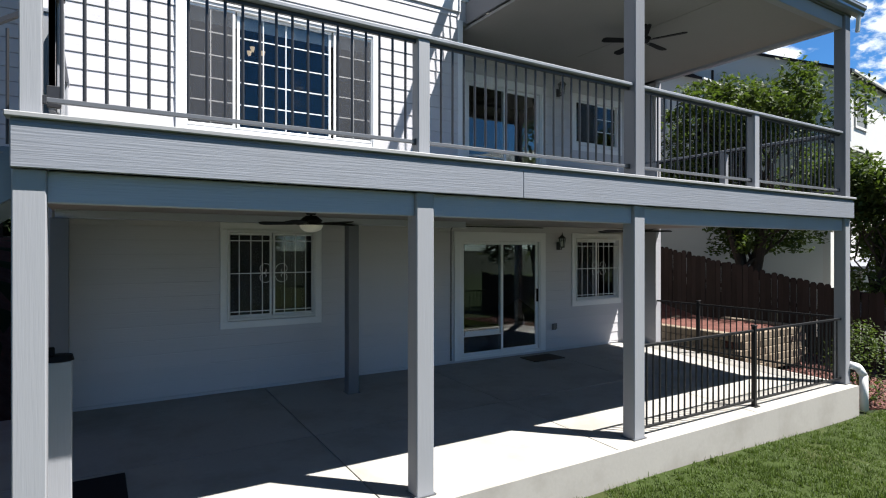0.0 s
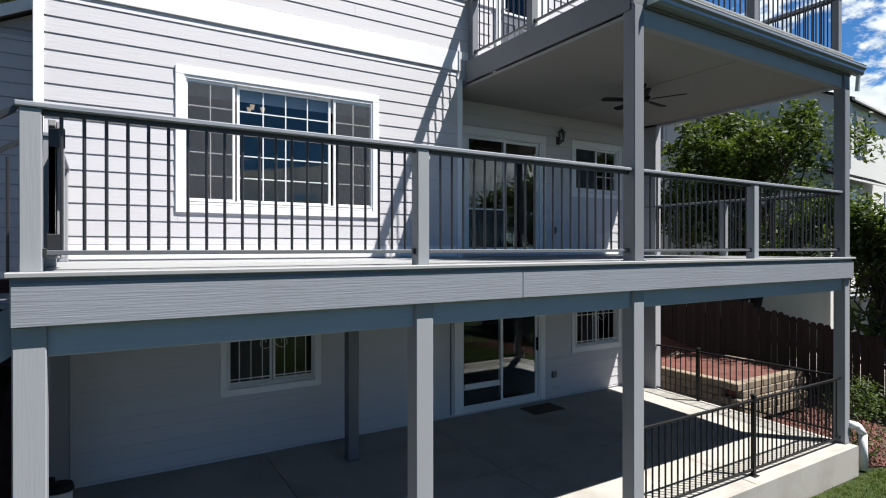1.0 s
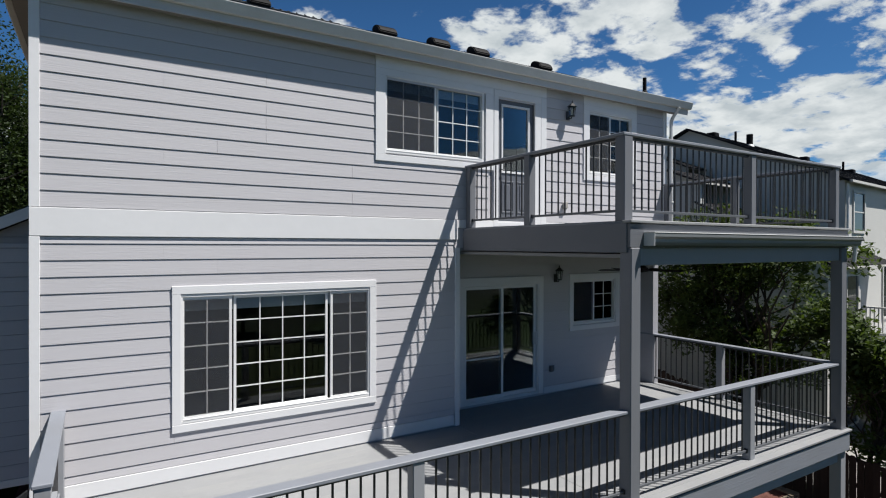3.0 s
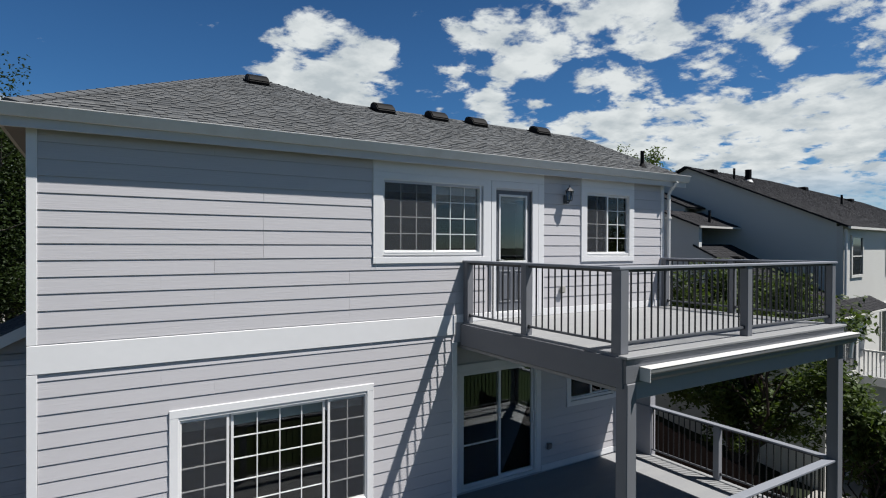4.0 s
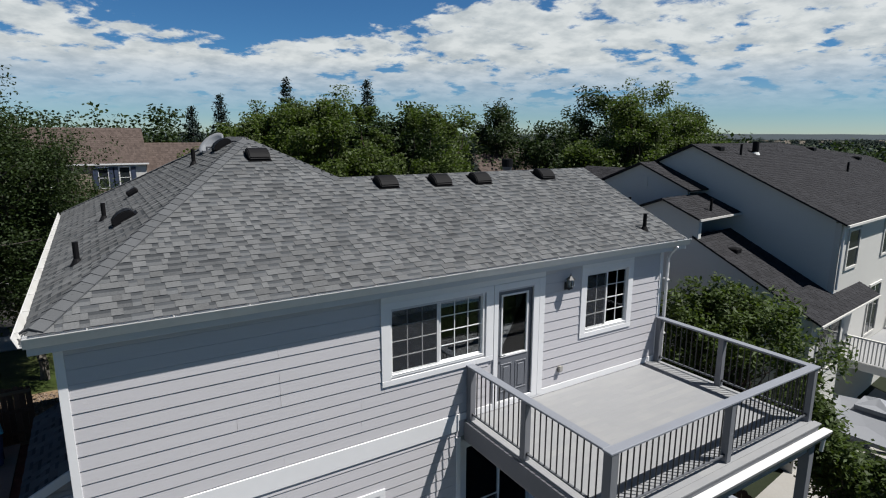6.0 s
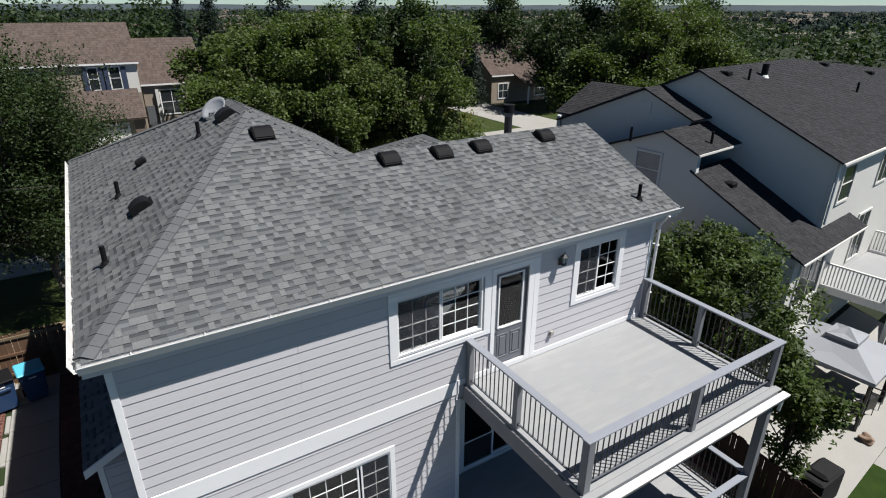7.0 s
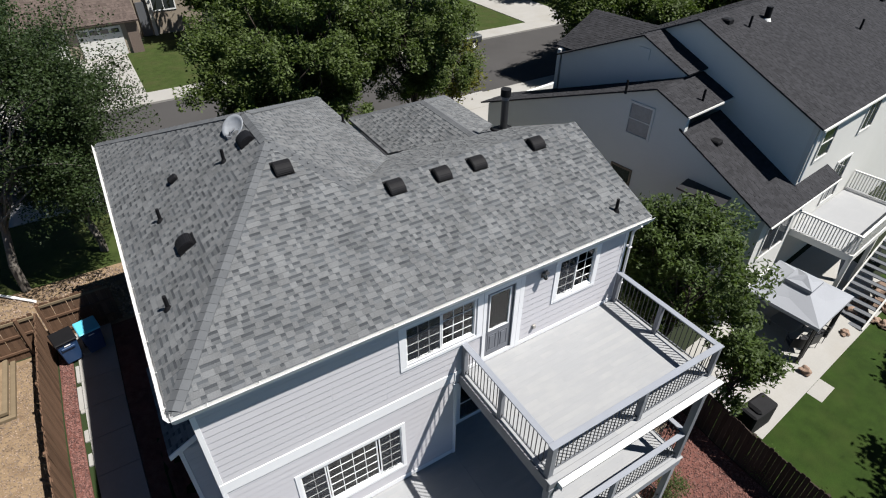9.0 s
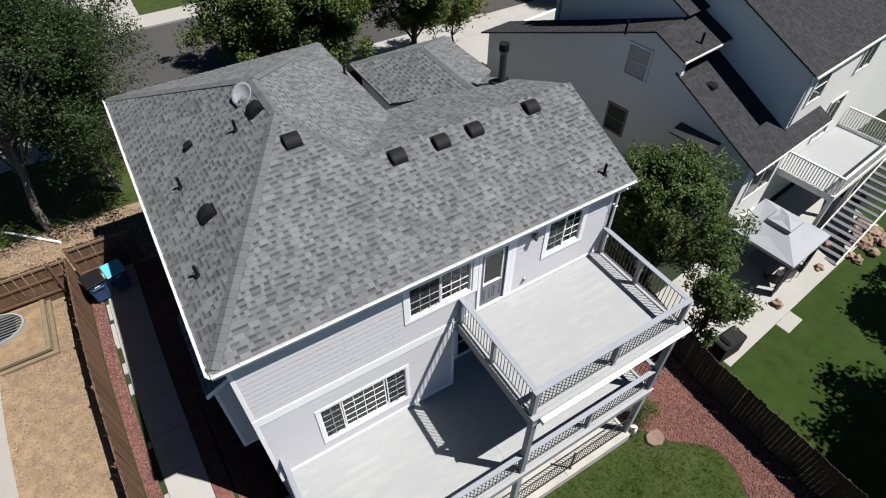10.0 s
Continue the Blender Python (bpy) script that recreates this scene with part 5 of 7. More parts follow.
for k in range(3):
    a = 2 * math.pi * k / 3
    x, y = 0.13 * math.cos(a), 0.13 * math.sin(a)
    arm = part("arm", rod(bmesh.new(), (0, 0, -0.33), (x, y, -0.28), 0.008), BLACKMETAL, ch)
    part("shade", rod(bmesh.new(), (x, y, -0.28), (x, y, -0.20), 0.02, 0.042, 12), WARM, arm, "warm lit glass shade")

bm = bmesh.new()
for a, b in (((5.24, 8.22, 0.05), (5.24, 8.22, 2.33)), ((5.24, 8.22, 2.33), (5.29, 8.22, 2.385)), ((5.29, 8.22, 2.385), (7.35, 8.22, 2.395))):
    rod(bm, a, b, 0.008, seg=6)
cb = thing("wall_cable", (0, 0, 0), "black cable clipped along the basement wall by the door", "cable")
part("cable", bm, BLACKPLASTIC, cb)

# ---- things on the roof ----
for x, y in ((2.42, 12.82), (0.40, 11.10)):
    box_vent((x, y, on_west(x) + 0.012), -90, TWs)
v = thing("roof_vent", (0.72, 13.70, on_west(0.72) + 0.01), "small black exhaust vent on the shingles", "vent", "roof vents")
v.rotation_euler = (radians(TWs), 0, radians(-90))
part("hood", bx(-0.10, 0.10, -0.12, 0.12, 0.0, 0.12, bevel=0.03), BLACKPLASTIC, v)


def vent_pipe(x, y, z, h, r=0.04, group="roof pipes", label="black plumbing vent pipe through the shingles"):
    p = thing("vent_pipe", (x, y, z), label, "pipe", group)
    part("pipe", rod(bmesh.new(), (0, 0, -0.1), (0, 0, h), r, seg=12), BLACKPLASTIC, p)
    part("boot", rod(bmesh.new(), (0, 0, -0.03), (0, 0, 0.07), r * 2.4, r * 1.15, 14), BLACKPLASTIC, p)


for x, y in ((1.82, 12.75), (0.12, 12.63), (-0.31, 9.76)):
    vent_pipe(x, y, on_west(x), 0.32)
vent_pipe(9.84, 7.80, on_rear(0, 7.80), 0.34)
vent_pipe(6.2, 16.25, EZ + 0.2 * 0.58, 0.3)
dish = thing("satellite_dish", (2.22, 13.5, on_west(2.22)), "grey weathered satellite dish on a short mast by the ridge", "dish")
bm = bmesh.new()
bmesh.ops.create_uvsphere(bm, u_segments=28, v_segments=20, radius=0.52)
bmesh.ops.delete(bm, geom=[q for q in bm.verts if q.co.z > -0.40], context="VERTS")
bmesh.ops.translate(bm, vec=(0, 0, 0.46), verts=bm.verts)
bmesh.ops.solidify(bm, geom=bm.faces[:], thickness=0.012)
tilt = Matrix.Translation((0.14, 0.12, 0.17)) @ Vector((0, 0, 1)).rotation_difference(Vector((-0.62, -0.33, 0.71))).to_matrix().to_4x4() @ Matrix.Diagonal((1.03, 1.03, 0.95, 1))
bmesh.ops.transform(bm, matrix=tilt, verts=bm.verts)
part("reflector", bm, DISH, dish, smooth=True)
bm = rod(bmesh.new(), (0, 0, -0.05), (0, 0, 0.10), 0.022)
rod(bm, (0, 0, 0.10), (0.16, 0.14, 0.12), 0.022)
part("mast", bm, GREYMETAL, dish)
part("foot", bx(-0.1, 0.1, -0.08, 0.08, -0.02, 0.03), GREYMETAL, dish)
flue = thing("chimney_flue", (10.30, 13.1, ZJ - 0.43 * 2.7), "black round metal chimney flue with a rain cap", "chimney")
part("pipe", rod(bmesh.new(), (0, 0, -0.1), (0, 0, 1.05), 0.115, seg=18), BLACKMETAL, flue)
part("cap", rod(bmesh.new(), (0, 0, 1.10), (0, 0, 1.32), 0.16, seg=18), BLACKPLASTIC, flue)
part("collar", rod(bmesh.new(), (0, 0, 0.98), (0, 0, 1.10), 0.12, 0.15, 18), GREYMETAL, flue)
part("flashing", bx(-0.35, 0.30, -0.25, 0.25, -0.04, 0.05, bevel=0.02), BLACKPLASTIC, flue)

# bay on the west side of the house
bay = tagged(finish("wall_bay", bx(-1.15, WL - 0.002, 9.1, 11.6, 2.55, 5.80), SIDING_SHEET), "shaded grey box bay hung on the side wall", "wall", kind="structure")
lap_siding(bay, -1.06, WL - 0.01, 2.66, 5.72, 9.098, [], 2.66, rng)
roof_plane("roof_bay", [(-1.30, 8.95), (WL, 8.95), (WL, 11.75), (-1.30, 11.75)], (-1.30, 11.75, 5.88), (1, 0), 0.5, "grey shingle roof of the side bay", SHINGLE_JOINED, seed=21)
bm = bmesh.new()
poly_prism(bm, [(-1.15, 5.79), (WL - 0.01, 5.79), (WL - 0.01, 6.08)], "y", 9.1, 9.16)
tagged(finish("wall_bay_gable", bm, SIDING_SHEET), "shaded grey gable of the side bay", "wall", kind="structure")
bm = bmesh.new()
poly_prism(bm, [(-1.32, 5.72), (-1.32, 5.87), (WL - 0.01, 6.235), (WL - 0.01, 6.085)], "y", 8.92, 8.948)
tagged(finish("trim_bay", bm, TRIM), "white rake board of the side bay", "trim", kind="structure")
trim("trim_bay", -1.155, -1.062, 9.076, 9.18, 2.56, 5.74, label="white corner board of the side bay")
trim("trim_bay", -1.062, WL - 0.006, 9.078, 9.099, 2.56, 2.655, label="white base board of the side bay")


# ---- ground covers ----
def edge_x(y):
    pts = [(-30, 15.0), (-1.5, 11.7), (0, 12.0), (0.6, 12.2), (1.3, 12.55), (1.9, 12.65), (2.5, 12.4), (3.25, 11.4), (4.0, 10.9), (4.4, 10.25), (40, 10.25)]
    for (a, u), (b, w) in zip(pts, pts[1:]):
        if a <= y <= b:
            return u + (w - u) * (y - a) / (b - a)
    return 10.25


sheet("lawn_rear", -9.0, 14.15, -22.0, 4.02, 0.015, LAWN, "thick green mown lawn behind the house", "lawn", step=0.8)
sheet("mulch_bed", 0.0, 1.0, -1.2, 15.0, 0.035, MULCH, "bed of red lava rock beside the fence", "mulch", step=0.1,
      rim=lambda u, y: (edge_x(y) + (14.15 - edge_x(y)) * u, y))
sheet("lawn_neighbour", 14.3, 60.0, -30.0, 6.6, 0.02, LAWN_DARK, "lawn of the neighbouring yard, some shade put into its dark green", "lawn", step=1.5)
NB_PIVOT, NB_TURN = Vector((17.75, 11.85, 0)), radians(6.5)


def nb_turn(x, y):
    """A place in the neighbouring plot, which is turned a little against this one."""
    p = NB_PIVOT + Matrix.Rotation(NB_TURN, 3, "Z") @ (Vector((x, y, 0)) - NB_PIVOT)
    return p.x, p.y


sheet("neighbour_patio", 14.9, 27.5, 4.42, 8.3, 0.05, WALK, "pale concrete patio of the neighbouring house", "patio", step=0.7, rim=nb_turn)
sheet("neighbour_patio_step", 18.2, 19.3, 3.84, 4.41, 0.045, WALK, "pale concrete slab step at the patio edge", "patio", step=0.5, rim=nb_turn)
path = tagged(new("side_path"), "concrete path slabs beside the house, mostly in its shade", "path", kind="structure")
for k in range(11):
    ya, yb = 5.2 + 1.22 * k, 5.2 + 1.22 * k + 1.205
    za, zb = gz(-2.6, ya) + 0.04, gz(-2.6, yb) + 0.04
    bm = bmesh.new()
    poly_prism(bm, [(ya, za - 0.16), (ya, za), (yb, zb), (yb, zb - 0.16)], "x", -3.62, -2.5)
    part("slab", bm, WALK, path)
    yk = ya
    while yk < yb - 0.1:
        ln = rng.uniform(0.35, 1.1)
        zk = gz(-3.7, yk)
        if rng.random() < 0.6:
            part("kerb_stone", bx(-3.74 + rng.uniform(-0.03, 0.02), -3.635, yk, min(yk + ln, yb + 0.1) - 0.02, zk - 0.1, zk + rng.uniform(0.045, 0.07), bevel=0.012), WALK, path)
        yk += ln
sheet("side_bed", -2.48, -0.62, 5.0, 19.0, 0.02, MULCH, "red gravel bed in the shade of the house wall", "gravel", step=0.5)
sheet("side_gravel", -4.18, -3.78, 3.0, 19.5, 0.03, MULCH, "strip of red gravel along the side fence", "gravel", step=0.5)
sheet("dirt_yard", -22.0, -4.32, 3.0, 18.2, 0.03, DIRT, "bare tan dirt yard beyond the side fence", "dirt", step=0.8)
sheet("gravel_front", -16.0, -1.2, 18.5, 22.2, 0.03, DIRT, "tan gravel bed under the tree", "gravel", step=0.8)
sheet("lawn_front_west", -16.0, -0.6, 22.2, 29.5, 0.03, LAWN, "sunlit green front lawn", "lawn", step=1.0)
sheet("lawn_front", 3.0, 12.0, 20.0, 29.5, 0.03, LAWN, "shaded green front lawn under the trees", "lawn", step=1.2)
sheet("driveway", 12.5, 21.3, 18.6, 29.6, 0.06, WALK, "pale concrete driveway", "driveway", step=1.2)
sheet("pavement_near", -60, 90, 27.4, 29.4, 0.07, WALK, "pale concrete pavement along the street", "pavement", step=2.0)
sheet("road", -90, 120, 29.4, 38.8, 0.012, ASPHALT, "grey asphalt residential street", "road", step=2.0)
sheet("pavement_far", -90, 120, 38.8, 40.7, 0.13, WALK, "pale concrete pavement across the street", "pavement", step=2.0)
sheet("driveway_across", -6.0, 2.2, 40.7, 50.2, 0.09, WALK, "pale concrete driveway across the street", "driveway", step=2.0)
sheet("lawn_across", -60, 33.9, 40.7, 52.0, 0.05, LAWN, "green lawns across the street", "lawn", step=2.0)
sheet("lawn_across", 39.4, 90.0, 40.7, 52.0, 0.05, LAWN, "green lawns across the street", "lawn", step=2.0)
sheet("driveway_across", 34.0, 39.3, 40.7, 54.0, 0.06, WALK, "pale concrete driveway across the street", "driveway", step=2.0)
sheet("lawn_neighbour_front", 21.4, 40, 22.5, 27.3, 0.03, LAWN, "green front lawn of the neighbouring house", "lawn", step=1.2)


def scatter_rocks(name, n, place, smin, smax, mat, label, seed):
    r = random.Random(seed)
    vs, fs = [], []
    for _ in range(n):
        x, y = place(r)
        z = gz(x, y) + 0.04
        s = r.uniform(smin, smax)
        k = len(vs)
        rot = Euler((r.random() * 6, r.random() * 6, r.random() * 6)).to_matrix()
        for q in ((1, 0, 0), (-1, 0, 0), (0, 1, 0), (0, -1, 0), (0, 0, 0.7), (0, 0, -0.7)):
            p = rot @ (Vector(q) * s * r.uniform(0.7, 1.2))
            vs.append((x + p.x, y + p.y, z + p.z))
        fs += [tuple(k + i for i in f) for f in ((0, 2, 4), (2, 1, 4), (1, 3, 4), (3, 0, 4), (2, 0, 5), (1, 2, 5), (3, 1, 5), (0, 3, 5))]
    return tagged(new(name, raw_mesh(name, vs, fs, mat)), label, "rocks", kind="stuff")


LAVA = material("lava_rock", (0.126, 0.0598, 0.0496), 0.95, 0.3, 8, 60, 0.5, rand=0.55, island=True)
GRAVEL = material("tan_pebble", (0.184, 0.136, 0.102), 0.95, 0.3, 8, 60, 0.5, rand=0.5, island=True)


def in_mulch(r):
    y = r.uniform(-1.2, 9.0)
    return r.uniform(edge_x(y) + 0.03, 14.1), y


scatter_rocks("lava_rocks", 12000, in_mulch, 0.018, 0.05, LAVA, "loose red lava rocks covering the bed", 3)
scatter_rocks("side_gravel_stones", 3500, lambda r: (r.uniform(-4.15, -3.8), r.uniform(6, 19.3)), 0.018, 0.045, LAVA, "loose reddish gravel along the fence", 4)
scatter_rocks("dirt_stones", 11000, lambda r: (r.uniform(-7.2, -4.4), r.uniform(8, 18)), 0.008, 0.032, GRAVEL, "small stones strewn over bare dirt", 5)
scatter_rocks("front_gravel_stones", 3500, lambda r: (r.uniform(-8, -1.3), r.uniform(18.7, 22)), 0.02, 0.06, GRAVEL, "tan and pink gravel under the tree", 6)

# grass blades on the near lawn, in tufts
nr = np.random.RandomState(8)
NT = 11000
tuft = np.column_stack([nr.uniform(2.0, 13.0, NT), nr.uniform(-1.5, 4.0, NT)])
thin = np.column_stack([nr.normal(4.0, 5.5, 9000), 3.9 - np.abs(nr.normal(0, 4.5, 9000))])
tuft = np.concatenate([tuft, thin[(thin[:, 0] > -8.5) & (thin[:, 0] < 13.8)]])
NT = len(tuft)
bxy = np.repeat(tuft, 11, 0) + nr.normal(0, 0.028, (NT * 11, 2))
patch = np.array([0.5 + 0.5 * noise.noise(Vector((x * 1.6, y * 1.6, 4.0))) + 0.45 * noise.noise(Vector((x * 5.0, y * 5.0, 9.0))) for x, y in tuft])
tall = np.repeat(np.clip(0.45 + 1.1 * patch, 0.35, 1.9) * nr.uniform(0.7, 1.3, NT), 11)
keep = np.array([y < 4.035 and x < edge_x(y) - 0.02 + 0.06 * math.sin(y * 9) for x, y in bxy])
bxy, tall = bxy[keep], tall[keep]
bz = np.array([gz(x, y) for x, y in bxy]) + 0.01
nb = len(bxy)
ang, hh = nr.uniform(0, 6.283, nb), nr.uniform(0.022, 0.055, nb) * tall
lean = nr.uniform(0, 0.05, nb)
side = np.column_stack([np.cos(ang), np.sin(ang), np.zeros(nb)]) * 0.006
base = np.column_stack([bxy, bz])
tip = base + np.column_stack([-np.sin(ang) * lean, np.cos(ang) * lean, hh])
gvv = np.stack([base - side, base + side, tip], 1).reshape(-1, 3)
me = bpy.data.meshes.new("grass_blades")
me.from_pydata(gvv.tolist(), [], np.arange(3 * nb).reshape(-1, 3).tolist())
me.materials.append(BLADE)
tagged(new("grass_blades", me), "short green grass blades of the mown lawn", "grass", kind="stuff")


# ---- trees and shrubs ----
def leaf_mesh(name, centers, normals_up, length, width, mat, rs, per, spread):
    """Many small pointed leaves gathered in clumps round the given centres."""
    n = len(centers) * per
    c = np.repeat(centers, per, 0) + np.clip(rs.normal(0, 1, (n, 3)), -1.5, 1.5) * np.repeat(spread, per)[:, None]
    d = rs.normal(0, 1, (n, 3))
    d[:, 2] = d[:, 2] * 0.55 - 0.25
    d /= np.linalg.norm(d, axis=1)[:, None]
    up = rs.normal(0, 1, (n, 3)) * 0.55 + np.array(normals_up)
    s = np.cross(d, up)
    s /= np.linalg.norm(s, axis=1)[:, None] + 1e-6
    L = length * rs.uniform(0.6, 1.3, n)[:, None]
    W = width * rs.uniform(0.7, 1.2, n)[:, None]
    v = np.stack([c - d * L / 2, c - d * L * 0.05 + s * W / 2, c + d * L / 2, c - d * L * 0.05 - s * W / 2], 1).reshape(-1, 3)
    me = bpy.data.meshes.new(name)
    me.vertices.add(4 * n)
    me.vertices.foreach_set("co", v.astype(np.float32).ravel())
    me.loops.add(4 * n)
    me.loops.foreach_set("vertex_index", np.arange(4 * n, dtype=np.int32))
    me.polygons.add(n)
    me.polygons.foreach_set("loop_start", np.arange(0, 4 * n, 4, dtype=np.int32))
    me.update(calc_edges=True)
    me.validate()
    me.materials.append(mat)
    return me


def limb(bm, a, b, r0, r1, rng, bend=0.12, seg=7):
    a, b = Vector(a), Vector(b)
    L = (b - a).length
    pts = [a]
    for k in (1, 2, 3):
        p = a.lerp(b, k / 4)
        pts.append(p + Vector((rng.uniform(-1, 1), rng.uniform(-1, 1), rng.uniform(-0.3, 0.9))) * L * bend * 0.5)
    pts.append(b)
    for k in range(4):
        rod(bm, pts[k], pts[k + 1], r0 + (r1 - r0) * k / 4, r0 + (r1 - r0) * (k + 1) / 4, seg)
    return pts


def broadleaf(name, at, height, radius, crown_from, clumps, per, leaf, mat, label, seed, bark=BARK, trunk=0.16, stems=1, squash=(1, 1, 1), spread=0.34, gap=0.0, lean=(0, 0), limbs=46):
    rng = random.Random(seed)
    rs = np.random.RandomState(seed)
    t = thing(name, at, label, "tree", "trees")
    mid = (height + crown_from) / 2
    half = (height - crown_from) / 2
    lobes = []
    k = 0
    while len(lobes) < max(8, clumps // 6) and k < clumps * 40:
        k += 1
        p = rs.normal(0, 1, 3)
        p /= np.linalg.norm(p)
        rr = rs.uniform(0.2, 1.0) ** 0.42
        lump = 0.80 + 0.34 * noise.noise(Vector(p) * 1.9 + Vector((seed, 0, 0)))
        q = p * rr * lump
        pos = np.array([q[0] * radius * squash[0] + lean[0], q[1] * radius * squash[1] + lean[1], mid + q[2] * half])
        if gap and noise.noise(Vector(pos) * 0.55 + Vector((seed * 3.1, 2, 0))) < gap - 0.35:
            continue
        lobes.append(pos)
    # each lobe carries a few clumps of leaves, with shaded gaps between the lobes
    centers = []
    for pos in lobes:
        size = radius * rs.uniform(0.12, 0.22)
        for _ in range(6):
            centers.append(pos + np.clip(rs.normal(0, 1, 3), -1.5, 1.5) * size * np.array([1, 1, 0.6]))
    centers = np.array(centers)
    bm = bmesh.new()
    tops = []
    for s in range(stems):
        off = Vector((rng.uniform(-1, 1), rng.uniform(-1, 1), 0)) * (0.18 if stems > 1 else 0)
        top = Vector((rng.uniform(-0.5, 0.5) * (radius * 0.35 if stems > 1 else 0.5) + lean[0] * 0.6, rng.uniform(-0.5, 0.5) * (radius * 0.35 if stems > 1 else 0.5) + lean[1] * 0.6, crown_from + half * 0.55))
        tops.append(limb(bm, off + Vector((0, 0, -0.25)), top, trunk, trunk * 0.55, rng, 0.10, 9))
    order = sorted(range(len(centers)), key=lambda i: rng.random())[:max(10, min(limbs, clumps // 4))]
    for i in order:
        src = rng.choice(tops)[rng.choice((2, 3, 3, 4, 4))]
        limb(bm, src, centers[i], trunk * 0.32, 0.012, rng, 0.22, 5)
    part("trunk", bm, bark, t)
    sp = rs.uniform(0.6, 1.3, len(centers)) * spread
    ob = new("crown", leaf_mesh("crown", centers, (0, 0, 1), leaf[0], leaf[1], mat, rs, per, sp))
    ob.parent = t
    return t


def spruce(at, height, radius, label, seed, per=110, mat=None, size=0.34):
    rs = np.random.RandomState(seed)
    t = thing("spruce_tree", at, label, "tree", "spruces")
    part("trunk", rod(bmesh.new(), (0, 0, -0.2), (0, 0, height * 0.97), 0.16, 0.02, 8), BARK, t)
    centers = []
    layers = int(height / 0.42)
    for k in range(layers):
        f = k / layers
        r = radius * (1 - f) ** 0.85 + 0.05
        z = height * (0.06 + 0.94 * f)
        m = max(3, int(13 * (1 - f) + 3))
        a0 = rs.uniform(0, 6.28)
        for i in range(m):
            a = a0 + 6.283 * i / m + rs.uniform(-0.2, 0.2)
            for g in (0.35, 0.65, 0.95):
                q = r * g * rs.uniform(0.85, 1.1)
                centers.append((q * math.cos(a), q * math.sin(a), z - 0.22 * q + rs.uniform(-0.08, 0.08)))
    centers = np.array(centers)
    ob = new("foliage", leaf_mesh("foliage", centers, (0, 0, 1), size, size * 0.28, mat or NEEDLE, rs, max(4, per // 18), np.full(len(centers), 0.17)))
    ob.parent = t
    return t


# the ash tree by the side fence
broadleaf("ash_tree", (15.0, 8.5, gz(15.0, 8.5)), 7.3, 2.85, 1.7, 370, 95, (0.17, 0.075), LEAF, "leafy green ash tree leaning over the side fence", 11, trunk=0.13, stems=4, spread=0.19, squash=(0.9, 1.08, 1), gap=0.2)
broadleaf("ash_tree", (14.9, 5.9, gz(14.9, 5.9)), 4.7, 1.3, 1.1, 90, 90, (0.17, 0.075), LEAF, "smaller green ash stem arching over the fence", 12, trunk=0.07, stems=2, spread=0.19, gap=0.2, lean=(-0.3, -0.4))
# trees out of view: four shade the neighbouring lawn, the rest darken reflections and fill
for i, (x, y, h, r) in enumerate(((26.5, 0.0, 9.0, 2.7), (21.6, -3.2, 9.5, 3.2), (18.9, -4.9, 9.5, 3.0), (27.0, -6.0, 10.0, 3.2), (-12.0, -24.0, 6.0, 2.8), (-5.0, -26.0, 5.5, 2.8), (2.0, -25.0, 6.0, 2.8), (9.0, -26.0, 5.5, 2.8), (16.0, -24.0, 6.0, 2.8))):
    broadleaf("yard_tree", (x, y, gz(x, y)), h, r, 1.4, 200, 70, (0.26, 0.15), LEAF_FRONT, "leafy green tree in the rear yards, out of view", 21 + i, trunk=0.18, spread=0.36, gap=0.1)
# street-side trees behind the roof
FT = "full green maple tree on the street side of the house"
for i, (x, y, h, r) in enumerate(((6.8, 24.8, 10.3, 3.9), (9.8, 26.4, 10.9, 3.8), (13.8, 25.2, 11.0, 3.5), (8.0, 28.4, 10.8, 3.6))):
    broadleaf("maple_tree", (x, y, gz(x, y)), h, r, 1.5, 250, 230, (0.165, 0.092), LEAF_FRONT, FT, 31 + i, trunk=0.2, spread=0.25, gap=0.3)
for i, (x, y, h, r) in enumerate(((28.8, 28.0, 8.8, 2.6), (33.0, 27.4, 12.8, 3.3), (36.6, 28.4, 14.0, 3.6), (42.0, 30.0, 12.2, 2.7), (39.5, 25.6, 9.0, 2.9), (45.5, 26.5, 7.0, 2.6), (31.0, 24.6, 7.4, 2.2))):
    broadleaf("yard_tree", (x, y, gz(x, y)), h, r, 1.2, 220, 120, (0.22, 0.125), LEAF_FRONT, "tall green tree on the street side of the neighbouring house", 141 + i, trunk=0.2, spread=0.36, gap=0.15)
broadleaf("yellow_shrub_tree", (17.0, 26.2, gz(17.0, 26.2)), 6.2, 1.5, 0.6, 70, 60, (0.2, 0.11), LEAF_YELLOW, "small tree turning yellow by the driveway", 41, trunk=0.07, spread=0.36)
# open-crowned poplars on the west side
WT = "open-crowned grey-green tree with a pale trunk"
broadleaf("poplar_tree", (-5.0, 22.2, gz(-5, 22.2)), 12.2, 3.8, 1.7, 450, 80, (0.115, 0.065), LEAF_PALE, WT, 51, bark=BARK_PALE, trunk=0.17, spread=0.30, gap=0.38, lean=(1.2, 0.5), limbs=90)
broadleaf("poplar_tree", (-1.8, 26.6, gz(-1.8, 26.6)), 9.6, 3.3, 1.6, 360, 80, (0.125, 0.07), LEAF_PALE, WT, 52, bark=BARK_PALE, trunk=0.15, spread=0.30, gap=0.30, limbs=70)
